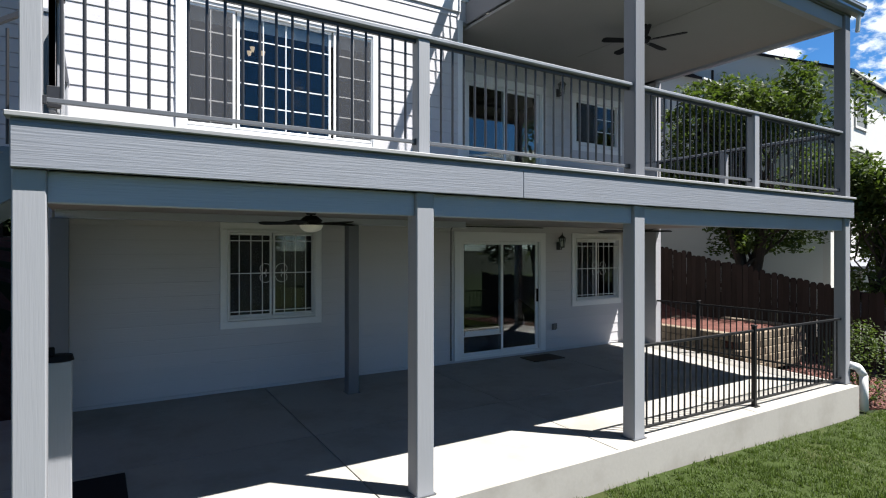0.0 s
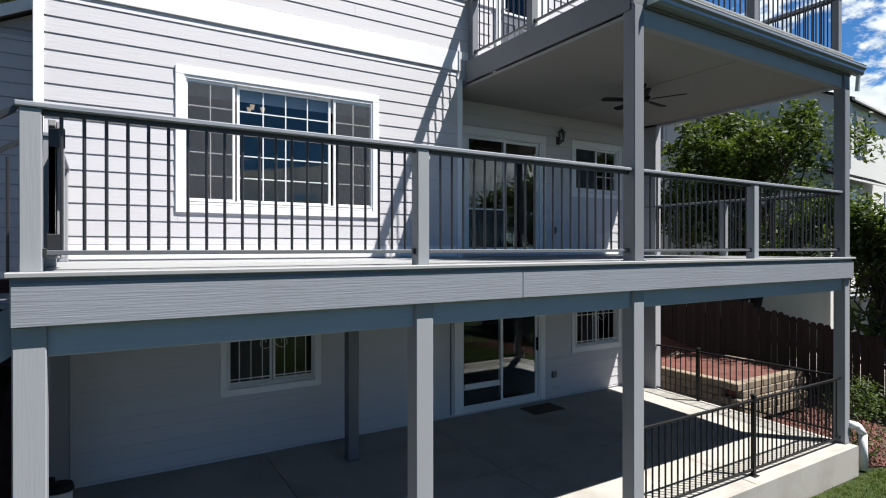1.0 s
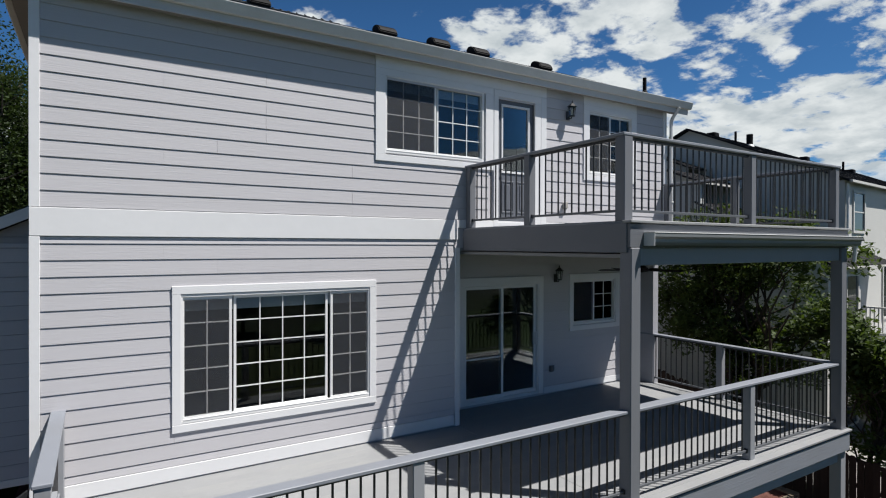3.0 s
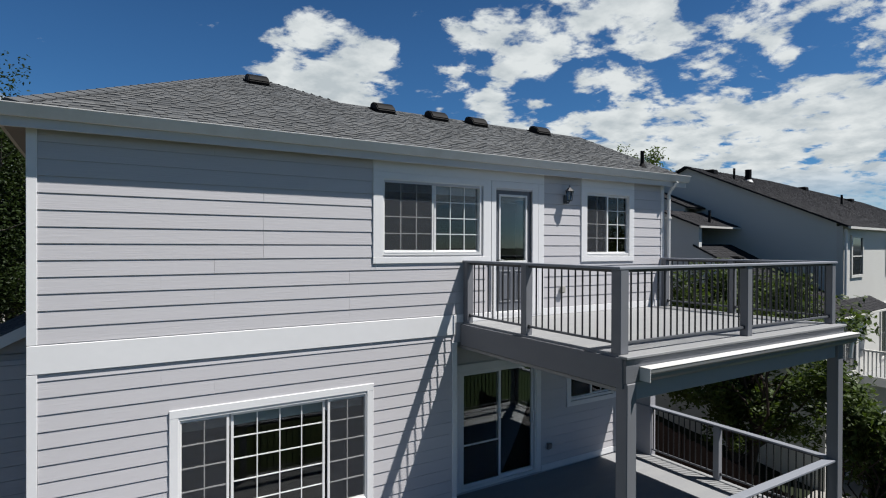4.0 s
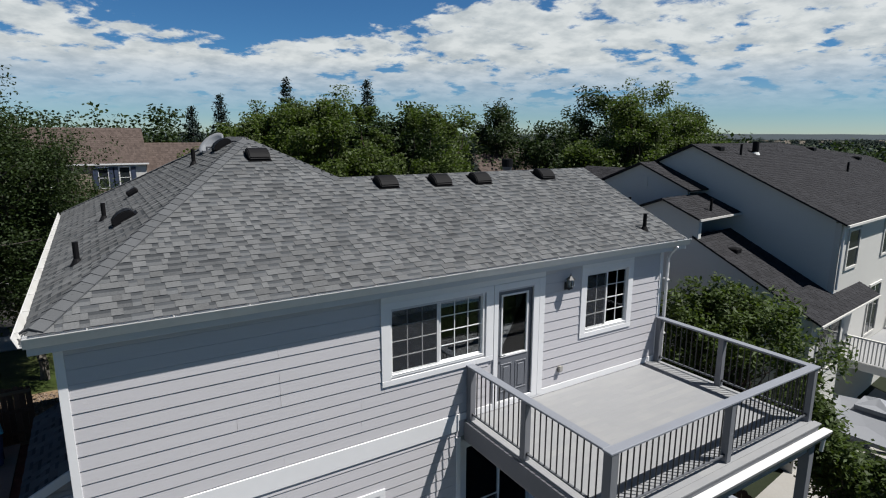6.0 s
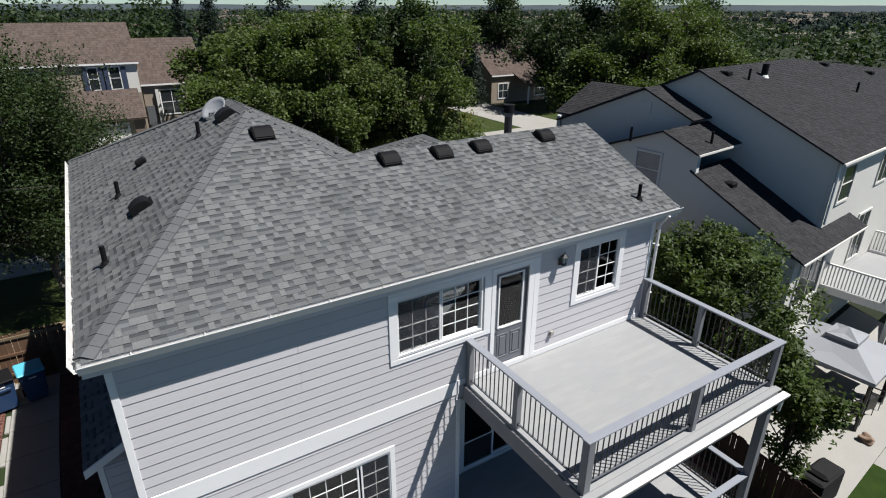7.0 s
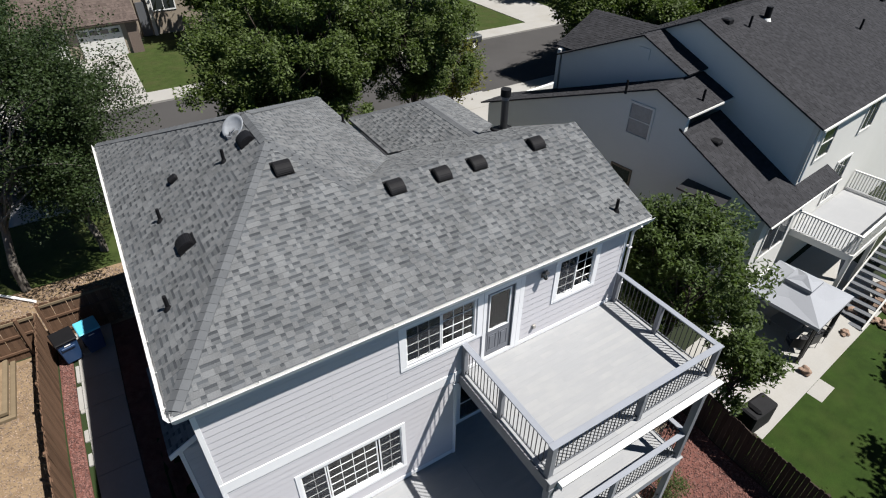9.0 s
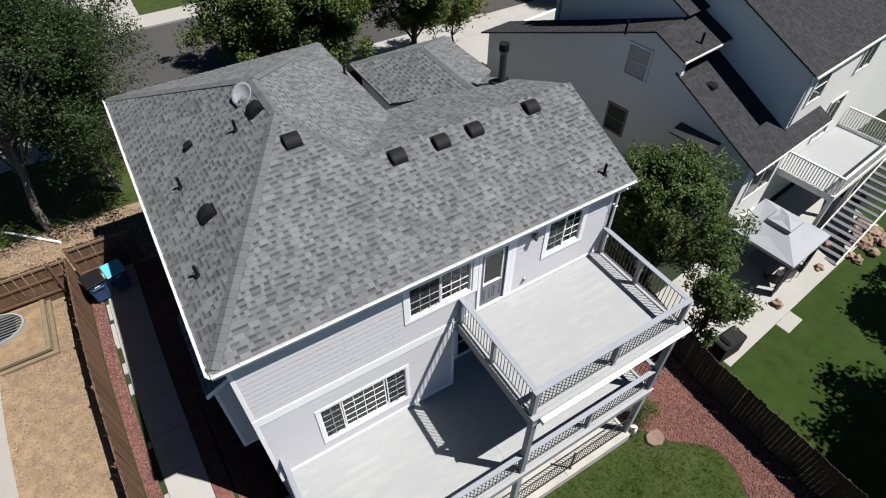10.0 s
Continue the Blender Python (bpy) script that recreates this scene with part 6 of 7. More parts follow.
broadleaf("poplar_tree", (-8.5, 25.5, gz(-8.5, 25.5)), 13.4, 3.8, 2.6, 320, 74, (0.14, 0.08), LEAF_PALE, WT, 53, bark=BARK_PALE, trunk=0.18, spread=0.30, gap=0.36, limbs=80)
broadleaf("poplar_tree", (-10.5, 19.5, gz(-10.5, 19.5)), 10.0, 3.2, 2.6, 160, 80, (0.125, 0.072), LEAF_PALE, WT, 54, bark=BARK_PALE, trunk=0.17, spread=0.36, gap=0.38, limbs=60)
broadleaf("poplar_tree", (-2.1, 23.3, gz(-2.1, 23.3)), 10.3, 2.5, 0.8, 380, 90, (0.115, 0.065), LEAF_PALE, WT, 55, bark=BARK_PALE, trunk=0.11, stems=3, spread=0.32, gap=0.34, limbs=60)
# across the street
AT = "tall green street tree across the road"
for i, (x, y, h, r) in enumerate(((14.0, 45.0, 10.5, 3.6), (19.5, 47.5, 11.5, 3.8), (25.5, 46.0, 11.0, 3.4), (28.8, 49.5, 12.5, 3.8), (42.5, 47.0, 11.0, 3.6), (50.0, 47.0, 14.5, 4.6), (58.5, 47.0, 13.0, 4.6), (66.0, 46.0, 13.0, 4.4), (-7.0, 47.0, 9.0, 3.4), (9.5, 50.0, 9.0, 3.0), (46.0, 60.0, 14.0, 4.4))):
    broadleaf("street_tree", (x, y, gz(x, y)), h, r, 1.6, 170, 46, (0.42, 0.24), FARLEAF if i % 3 else LEAF_FRONT, AT, 61 + i, trunk=0.2, spread=0.55, gap=0.1)
for i, (x, y, h, r) in enumerate(((9.0, 62.0, 11.5, 2.8), (24.0, 53.0, 14.0, 3.4), (12.5, 66.0, 13.0, 3.0), (37.5, 54.5, 8.0, 2.0), (18.0, 60.0, 14.5, 3.2))):
    spruce((x, y, gz(x, y)), h, r, "blue-green spruce across the street", 81 + i, size=0.5)

# shrubs
def shrub(name, at, r, h, n, per, leaf, mat, label, seed):
    rs = np.random.RandomState(seed)
    rg = random.Random(seed)
    t = thing(name, at, label, "shrub", "shrubs")
    c = rs.normal(0, 1, (n, 3))
    c /= np.linalg.norm(c, axis=1)[:, None]
    c *= rs.uniform(0.3, 1.0, (n, 1)) ** 0.5
    c = np.column_stack([c[:, 0] * r, c[:, 1] * r, h * (0.5 + 0.5 * c[:, 2])])
    bm = bmesh.new()
    for i in range(min(14, n)):
        rod(bm, (0, 0, -0.05), tuple(c[i]), 0.012, 0.004, 5)
    part("stems", bm, BARK, t)
    ob = new("foliage", leaf_mesh("foliage", c, (0, 0, 1), leaf[0], leaf[1], mat, rs, per, np.full(n, 0.13)))
    ob.parent = t


shrub("rose_bush", (11.0, 4.35, gz(11.0, 4.35)), 0.42, 1.3, 46, 42, (0.06, 0.035), LEAF, "loose green rose bush by the patio corner", 91)
for i, (x, y, r, h) in enumerate(((14.6, 3.4, 0.5, 0.9), (14.7, 1.9, 0.5, 0.8), (14.6, 0.5, 0.5, 0.7))):
    shrub("fence_shrub", (x, y, gz(x, y)), r, h, 40, 36, (0.08, 0.04), LEAF, "low green plants along the far side of the fence", 95 + i)

# woods towards the horizon
rs = np.random.RandomState(5)
cs, cs_far = [], []
for _ in range(2600):
    a = rs.uniform(-1.75, 1.0)
    d = 62 + 640 * rs.uniform(0, 1) ** 1.5
    x, y = d * math.sin(a + 0.55), d * math.cos(a + 0.55)
    if y < 58 and abs(x) < 70:
        continue
    h, r = rs.uniform(5.5, 11.5), rs.uniform(2.2, 4.4)
    near = d < 150
    if near and not -0.35 < a + 0.55 < 1.02:
        continue
    m = 20 if near else 9
    p = rs.normal(0, 1, (m, 3))
    p /= np.linalg.norm(p, axis=1)[:, None]
    p *= rs.uniform(0.4, 1.0, (m, 1)) ** 0.4
    (cs if near else cs_far).append(np.column_stack([x + p[:, 0] * r, y + p[:, 1] * r, gz(x, y) + h * 0.52 + p[:, 2] * h * 0.5]))
cs_plain = []
for _ in range(5200):
    a, d = rs.uniform(-1.3, 1.75), 420 + 2600 * rs.uniform(0, 1) ** 1.6
    x, y = d * math.sin(a), d * math.cos(a)
    r, h = rs.uniform(6, 22), rs.uniform(3, 8)
    p = rs.normal(0, 1, (5, 3))
    cs_plain.append(np.column_stack([x + p[:, 0] * r, y + p[:, 1] * r, gz(x, y) + h * rs.uniform(0.2, 1.0, 5)]))
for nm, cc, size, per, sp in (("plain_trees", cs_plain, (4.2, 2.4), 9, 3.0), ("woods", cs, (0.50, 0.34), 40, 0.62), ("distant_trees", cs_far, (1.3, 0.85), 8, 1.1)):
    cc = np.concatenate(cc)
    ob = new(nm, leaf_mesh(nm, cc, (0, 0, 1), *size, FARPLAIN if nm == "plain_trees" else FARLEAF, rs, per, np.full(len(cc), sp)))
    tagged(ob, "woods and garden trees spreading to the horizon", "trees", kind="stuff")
bm = bmesh.new()
for _ in range(150):
    a, d = rs.uniform(0.2, 1.35), rs.uniform(420, 2300)
    x, y, w, h = d * math.sin(a), d * math.cos(a), rs.uniform(7, 17), rs.uniform(6, 10)
    box(bm, x - w, x + w, y - 6, y + 6, gz(x, y) - 1, gz(x, y) + h)
ob = part("distant_buildings", bm, TAN, None)
tagged(ob, "pale roofs and walls scattered over the distant plain", "buildings", kind="stuff")
bm = bmesh.new()
ring = 96
vs = []
for k in range(ring + 1):
    a = -1.5 + 3.6 * k / ring
    d = 3300
    h = 12 + 26 * (0.5 + 0.5 * noise.noise(Vector((k * 0.11, 3.3, 0)))) + 5 * noise.noise(Vector((k * 0.6, 1, 0)))
    vs.append([bm.verts.new((d * math.sin(a), d * math.cos(a), -30)), bm.verts.new((d * 1.04 * math.sin(a), d * 1.04 * math.cos(a), h - 12)), bm.verts.new((d * 1.2 * math.sin(a), d * 1.2 * math.cos(a), -40))])
for p, q in zip(vs, vs[1:]):
    bm.faces.new((p[0], q[0], q[1], p[1]))
    bm.faces.new((p[1], q[1], q[2], p[2]))
tagged(finish("backdrop_hills", bm, HILL), "low hills on the horizon, coloured with blue haze", "hills", kind="structure")

# ---- fences ----
def picket_mesh(h, w=0.138, t=0.018, mat=FENCE):
    bm = bmesh.new()
    poly_prism(bm, [(-w / 2, 0), (w / 2, 0), (w / 2, h - 0.04), (w / 2 - 0.035, h), (-w / 2 + 0.035, h), (-w / 2, h - 0.04)], "x", -t / 2, t / 2)
    return mesh_of(bm, "picket", mat)


def wood_fence(x, y0, y1, height, back, mat, label, seed, rails=(0.35, 1.0, 1.55)):
    """A board fence that runs along y at x. back: the side (+1 or -1 in x) that carries rails and posts."""
    rg = random.Random(seed)
    f = thing("wood_fence", (0, 0, 0), label, "fence", "board fences")
    meshes = [picket_mesh(height + d, mat=mat) for d in (-0.03, 0.0, 0.02, 0.05)]
    y = y0
    while y < y1:
        z = gz(x, y) - 0.02
        ob = piece("picket", rg.choice(meshes), f, (x + rg.uniform(-0.004, 0.004), y, z), (0, rg.uniform(-0.012, 0.012), rg.uniform(-0.02, 0.02)))
        y += 0.144 + rg.uniform(0, 0.005)
    y = y0
    while y < y1 - 0.5:
        yb = min(y + 2.4, y1)
        za, zb = gz(x, y), gz(x, yb)
        part("post", bx(x + back * 0.055 - 0.045, x + back * 0.055 + 0.045, y - 0.045, y + 0.045, za - 0.1, za + height - 0.05, bevel=0.006), mat, f)
        for rz in rails:
            bm = bmesh.new()
            poly_prism(bm, [(y, za + rz), (y, za + rz + 0.085), (yb, zb + rz + 0.085), (yb, zb + rz)], "x", x + back * 0.012 + (0 if back > 0 else -0.038), x + back * 0.012 + (0.038 if back > 0 else 0))
            part("rail", bm, mat, f)
        y = yb
    return f


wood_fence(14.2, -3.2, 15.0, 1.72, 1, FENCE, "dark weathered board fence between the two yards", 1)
wood_fence(-4.24, 3.0, 18.3, 1.70, -1, FENCE_SUNLIT, "brown board fence beside the side path", 2)


def cross_fence(y, x0, x1, height, mat, label, seed):
    rg = random.Random(seed)
    f = thing("wood_fence", (0, 0, 0), label, "fence", "board fences")
    meshes = [picket_mesh(height + d, mat=mat) for d in (-0.02, 0.0, 0.03)]
    x = x0
    while x < x1:
        piece("picket", rg.choice(meshes), f, (x, y, gz(x, y) - 0.02), (rg.uniform(-0.01, 0.01), 0, radians(90)))
        x += 0.146
    x = x0
    while x < x1 - 0.3:
        xb = min(x + 2.4, x1)
        z = gz((x + xb) / 2, y)
        part("post", bx(x - 0.045, x + 0.045, y - 0.10, y - 0.012, z - 0.1, z + height - 0.04, bevel=0.006), mat, f)
        for rz in (0.3, 0.95, 1.5):
            part("rail", bx(x, xb, y - 0.052, y - 0.012, z + rz, z + rz + 0.09, bevel=0.004), TIMBER if rz > 1.2 else mat, f)
        x = xb
    return f


cross_fence(18.3, -12.0, -4.3, 1.70, FENCE_SUNLIT, "brown board fence at the end of the dirt yard, rails showing", 5)
cross_fence(18.7, -4.2, -2.1, 1.70, FENCE_SUNLIT, "brown board fence behind the wheeled bins", 6)


def wheeled_bin(at, turn, mat, lid, label):
    b = thing("wheeled_bin", at, label, "bin", "wheeled bins", turn=turn)
    bm = bmesh.new()
    r = bmesh.ops.create_cube(bm, size=1.0)
    for q in r["verts"]:
        top = q.co.z > 0
        q.co = Vector((q.co.x * (0.62 if top else 0.48), q.co.y * (0.70 if top else 0.52), 0.98 if top else 0.06))
    bmesh.ops.bevel(bm, geom=bm.edges[:], offset=0.03, segments=2, affect="EDGES")
    part("body", bm, mat, b)
    bm = bx(-0.33, 0.33, -0.40, 0.36, 0.985, 1.05, bevel=0.025)
    part("lid", bm, lid, b)
    part("handle", rod(bmesh.new(), (-0.26, 0.40, 0.97), (0.26, 0.40, 0.97), 0.018), mat, b)
    for s in (-0.27, 0.27):
        part("wheel", rod(bmesh.new(), (s - 0.03, 0.26, 0.12), (s + 0.03, 0.26, 0.12), 0.12, seg=18), BLACKPLASTIC, b)
    part("grip", bx(-0.2, 0.2, -0.37, -0.33, 0.72, 0.80, bevel=0.01), mat, b)
    part("label_plate", bx(-0.09, 0.09, -0.352, -0.335, 0.84, 0.87), VINYL, b, "small pale plate")
    return b


wheeled_bin((-3.74, 17.42, gz(-3.74, 17.42) + 0.04), 14, BLUEBIN, BLACKPLASTIC, "dark blue wheeled bin with a black lid by the fence")
wheeled_bin((-3.02, 17.55, gz(-3.02, 17.55) + 0.05), 12, BLUEBIN, CYANLID, "dark blue wheeled bin with a bright cyan lid")

# timber planter, window well and house corner beyond the side fence
pl = thing("timber_planter", (-6.3, 16.9, gz(-6.4, 16.9) + 0.02), "low stacked landscape-timber bed in the dirt yard", "planter")
for k in range(2):
    o = 0.16 * k
    z = 0.14 * k
    part("timber", bx(-0.80, 0.92 - o, -1.28 + o, -1.14 + o, z, z + 0.135, bevel=0.012), TIMBER, pl)
    part("timber", bx(0.78 - o, 0.92 - o, -1.135 + o, 1.3, z, z + 0.135, bevel=0.012), TIMBER, pl)
part("fill", bx(-0.80, 0.62, -0.98, 1.3, 0.0, 0.23), DIRT, pl, "packed bare dirt fill")
well = thing("window_well", (-7.1, 17.45, gz(-7.1, 17.45) + 0.2), "corrugated galvanised half-round window well", "window well")
bm = bmesh.new()
ring_out, ring_in = [], []
for k in range(15):
    a = math.pi * k / 14 - math.pi / 2
    for rr, ring in ((0.92, ring_out), (0.86, ring_in)):
        ring.append((rr * math.cos(a), 0.75 * rr * math.sin(a)))
poly_prism(bm, ring_out + ring_in[::-1], "z", 0.0, 0.17)
part("rim", bm, DISH, well)
# a black slab stands in for the shade inside the well
part("floor", bx(0.0, 0.62, -0.5, 0.5, 0.02, 0.06), BLACKPLASTIC, well, "black slab standing for the shaded hollow of the well")
for k in range(9):
    yy = -0.52 + 0.13 * k
    part("rib", rod(bmesh.new(), (0.0, yy, 0.12), (0.84 * math.sqrt(max(0.02, 1 - (yy / 0.66) ** 2)), yy, 0.12), 0.022, seg=6), GREYMETAL, well)
pp = thing("fallen_pipe", (-5.65, 22.1, gz(-5.65, 22.1) + 0.10), "white plastic pipe lying on the gravel", "pipe", turn=-44)
part("pipe", rod(bmesh.new(), (-1.3, 0, 0), (1.3, 0, 0), 0.055, seg=10), VINYL, pp)
part("coupling", rod(bmesh.new(), (0.3, 0, 0), (0.42, 0, 0), 0.066, seg=10), VINYL, pp)
nh = thing("west_house", (-8.2, 15.0, 0), "cream neighbouring house at the edge of the dirt yard", "house")
nh.location = (0, 0, 0)
part("wall", bx(-15.2, -7.2, 10.0, 19.0, 0.5, 5.2), NWHITE, nh)
roof_plane("roof", [(-15.5, 9.7), (-6.6, 9.7), (-6.6, 19.4), (-15.5, 19.4)], (-6.6, 19.4, 5.15), (-1, 0), 0.4, "", SHINGLE_BROWN, seed=71, owner=nh)

# retaining planter of blocks beside the patio
pb = thing("block_planter", (10.5, 6.2, 0), "raised bed of tan retaining blocks filled with red rock", "planter")
block = mesh_of(bx(-0.148, 0.148, -0.1, 0.1, 0, 0.146, bevel=0.015), "block", BLOCK)
for c in range(5):
    z = -0.40 + 0.15 * c
    off = 0.15 * (c % 2)
    for k in range(8):
        piece("block", block, pb, (0.05 + off + 0.298 * k, 0.0 + 0.012 * c, z), (0, 0, rng.uniform(-0.03, 0.03)))
    for k in range(6):
        piece("block", block, pb, (2.5 - 0.012 * c, 0.2 + off + 0.298 * k, z), (0, 0, radians(90) + rng.uniform(-0.03, 0.03)))
for c in range(5):
    for k in range(7):
        piece("block", block, pb, (0.0 + 0.012 * c, 0.30 + 0.15 * (c % 2) + 0.298 * k, -0.40 + 0.15 * c), (0, 0, radians(90) + rng.uniform(-0.03, 0.03)))
part("fill", bx(0.05, 2.45, 0.05, 2.6, -0.3, 0.30), MULCH, pb, "red lava rock fill")
sheet("stone_terrace", 10.3, 12.8, 8.0, 9.2, 0.35, BLOCK, "tan stone terrace behind the planter", "terrace", step=0.4)

# flat stones at the corner of the bed
for i, (x, y, s) in enumerate(((11.0, 3.62, 0.42),)):
    r = random.Random(200 + i)
    bm = bmesh.new()
    pts = [(s * (0.8 + 0.4 * r.random()) * math.cos(k * 0.785), s * (0.55 + 0.3 * r.random()) * math.sin(k * 0.785)) for k in range(8)]
    poly_prism(bm, pts, "z", -0.1, 0.13)
    bmesh.ops.bevel(bm, geom=bm.edges[:], offset=0.03, segments=1, affect="EDGES")
    o = thing("flagstone", (x, y, gz(x, y)), "flat pink sandstone slab at the corner of the bed", "stone", "flagstones")
    part("stone", bm, ROCK, o)

# ---- neighbouring house to the east ----
nb = thing("neighbour_house", (0, 0, 0), "grey and white two-storey neighbouring house with dark shingles", "house")
NX = 18.2
nb.location = NB_PIVOT - Matrix.Rotation(NB_TURN, 3, "Z") @ NB_PIVOT
nb.rotation_euler = (0, 0, NB_TURN)
SLO, SMI, SMA, SLE = 0.505, 0.41, 0.455, 0.43
ZLO, ZMI, ZMA, ZLE = 5.10, 7.96, 7.93, 9.75
RMI, RMA = 13.35, 13.95
bm = bmesh.new()
poly_prism(bm, [(8.3, -0.9), (8.3, ZLO + SLO * 0.45 - 0.02), (12.0, ZLO + SLO * 4.15 - 0.02), (12.0, ZMI + SMI * 0.15 - 0.06), (RMI, ZMI + SMI * (RMI - 11.85) - 0.06), (22.9, 4.8), (22.9, 1.5)], "x", NX, NX + 0.2)
part("wall", bm, NSIDING, nb)
bm = bmesh.new()
poly_prism(bm, [(13.45, 6.5), (13.45, ZLE - SLE * 2.05 - 0.07), (15.5, ZLE - 0.07), (19.8, ZLE - SLE * 4.3 - 0.07), (19.8, 3.5)], "x", 19.9, 20.1)
part("wall", bm, NSIDING, nb)
bm = bmesh.new()
poly_prism(bm, [(8.70, 3.0), (8.70, ZMA + SMA * 0.40 - 0.07), (RMA, ZMA + SMA * (RMA - 8.3) - 0.07), (19.4, ZMA + SMA * 0.2 - 0.07), (19.4, 3.0)], "x", 21.05, 21.25)
part("wall", bm, NSIDING, nb)
part("wall", bx(21.05, 36.6, 8.52, 8.70, -0.9, ZMA), NWHITE, nb, "white sunlit rear wall")
part("wall", bx(NX, 21.2, 8.1, 8.3, -0.9, ZLO + 0.05), NWHITE, nb, "white sunlit rear wall")
part("wall", bx(NX + 0.1, 33.0, 22.7, 22.9, 1.5, 4.8), NSIDING, nb)
part("wall", bx(20.2, 36.6, 19.2, 19.4, 1.5, 7.6), NSIDING, nb)
bm = bmesh.new()
poly_prism(bm, [(8.7, -0.9), (8.7, ZMA + SMA * 0.4 - 0.07), (12.2, ZMA + SMA * 3.9 - 0.07), (15.7, ZMA + SMA * 3.9 - 0.07), (19.2, ZMA + SMA * 0.4 - 0.07), (19.2, -0.9)], "x", 36.4, 36.6)
part("wall", bm, NSIDING, nb)
roof_plane("roof", [(NX - 0.05, 7.85), (23.9, 7.85), (23.9, 8.52), (21.05, 8.52), (21.05, 12.2), (NX - 0.05, 12.2)], (NX - 0.05, 7.85, ZLO), (0, 1), SLO, "", SHINGLE_DARK, seed=31, owner=nb, thick=0.06)
roof_plane("roof", [(NX - 0.3, 11.85), (21.05, 11.85), (21.05, RMI), (NX - 0.3, RMI)], (NX - 0.3, 11.85, ZMI), (0, 1), SMI, "", SHINGLE_DARK, seed=32, owner=nb, thick=0.06)
ZRM = ZMI + SMI * (RMI - 11.85)
roof_plane("roof", [(NX - 0.3, RMI), (20.0, RMI), (20.0, 23.2), (NX - 0.3, 23.2)], (20.0, 23.2, ZRM - 0.38 * (23.2 - RMI)), (0, -1), 0.38, "", SHINGLE_DARK, seed=33, owner=nb, thick=0.06)
roof_plane("roof", [(19.65, 15.5), (22.6, 15.5), (22.6, 19.95), (19.65, 19.95)], (22.6, 19.95, ZLE - SLE * 4.45), (0, -1), SLE, "", SHINGLE_DARK, seed=34, owner=nb, thick=0.06)
# street-side gable with its ridge across the others
ZSE, SSE = 7.84, 0.478
roof_plane("roof", [(20.15, 16.6), (22.7, 16.6), (22.7, 20.45), (20.15, 20.45)], (20.15, 16.6, ZSE + SSE * 0.5), (1, 0), SSE, "", SHINGLE_DARK, seed=38, owner=nb, thick=0.06)
roof_plane("roof", [(22.7, 16.6), (25.75, 16.6), (25.75, 20.45), (22.7, 20.45)], (25.75, 16.6, ZSE), (-1, 0), SSE, "", SHINGLE_DARK, seed=39, owner=nb, thick=0.06)
bm = bmesh.new()
poly_prism(bm, [(20.0, 1.5), (20.0, ZSE + 0.1), (22.7, ZSE + SSE * 3.05 - 0.07), (25.4, ZSE + 0.1), (25.4, 1.5)], "y", 20.0, 20.2)
part("wall", bm, NSIDING, nb)
roof_plane("roof", [(19.65, 13.2), (21.05, 13.2), (21.05, 15.5), (19.65, 15.5)], (19.65, 13.2, ZLE - SLE * 2.3), (0, 1), SLE, "", SHINGLE_DARK, seed=35, owner=nb, thick=0.06)
ZRA = ZMA + SMA * (RMA - 8.3)
roof_plane("roof", [(20.8, 8.3), (37.0, 8.3), (37.0, 12.2), (29.0, RMA), (20.8, RMA)], (20.8, 8.3, ZMA), (0, 1), SMA, "", SHINGLE_DARK, seed=36, owner=nb, thick=0.06)
roof_plane("roof", [(20.8, RMA), (29.0, RMA), (37.0, 15.7), (37.0, 19.6), (20.8, 19.6)], (37.0, 19.6, ZMA), (0, -1), SMA, "", SHINGLE_DARK, seed=37, owner=nb, thick=0.06)
roof_plane("roof", [(29.0, RMA), (37.0, 12.2), (37.0, 15.7)], (37.0, 12.2, ZRA - SMA * 1.75), (-1, 0), SMA * 1.75 / 8.0, "", SHINGLE_DARK, seed=40, owner=nb, thick=0.06)
part("gutter", bx(20.8, 37.0, 8.22, 8.30, ZMA - 0.10, ZMA - 0.02), NWHITE, nb, "white gutter")
part("gutter", bx(NX - 0.05, 23.9, 7.79, 7.85, ZLO - 0.08, ZLO - 0.02), NWHITE, nb, "white gutter")
part("gutter", bx(NX - 0.3, 21.05, 11.79, 11.85, ZMI - 0.08, ZMI - 0.01), NWHITE, nb, "white gutter")
part("downspout", rod(bmesh.new(), (21.15, 8.46, ZMA - 0.1), (21.15, 8.46, 5.6), 0.045), VINYL, nb, "white downspout")


def dark_vent(x, y, z):
    part("roof_vent", bx(x, x + 0.4, y, y + 0.4, z - 0.1, z + 0.12, bevel=0.04), BLACKPLASTIC, nb, "black roof vent")


dark_vent(19.1, 11.0, ZLO + SLO * 3.3)
for x, y, z in ((19.35, 12.2, ZMI + 0.15), (22.95, 12.95, ZMA + SMA * 4.65), (29.7, 11.1, ZMA + SMA * 2.8), (17.95, 14.7, 8.05)):
    part("vent_pipe", rod(bmesh.new(), (x, y, z - 0.1), (x, y, z + 0.45), 0.05), BLACKPLASTIC, nb, "black vent pipe")
flue_n = part("flue", rod(bmesh.new(), (24.5, RMA - 0.9, ZRA - 0.55), (24.5, RMA - 0.9, ZRA + 0.08), 0.13, seg=14), BLACKPLASTIC, nb, "black metal flue")
part("flashing", rod(bmesh.new(), (24.5, RMA - 0.9, ZRA - 0.50), (24.5, RMA - 0.9, ZRA - 0.36), 0.21, 0.14, seg=14), GUTTER, flue_n, "pale metal flashing")
for x, y in ((21.9, 13.3), (30.9, 13.0), (34.0, 11.9)):
    dark_vent(x, y, ZMA + SMA * (y + 0.2 - 8.3))
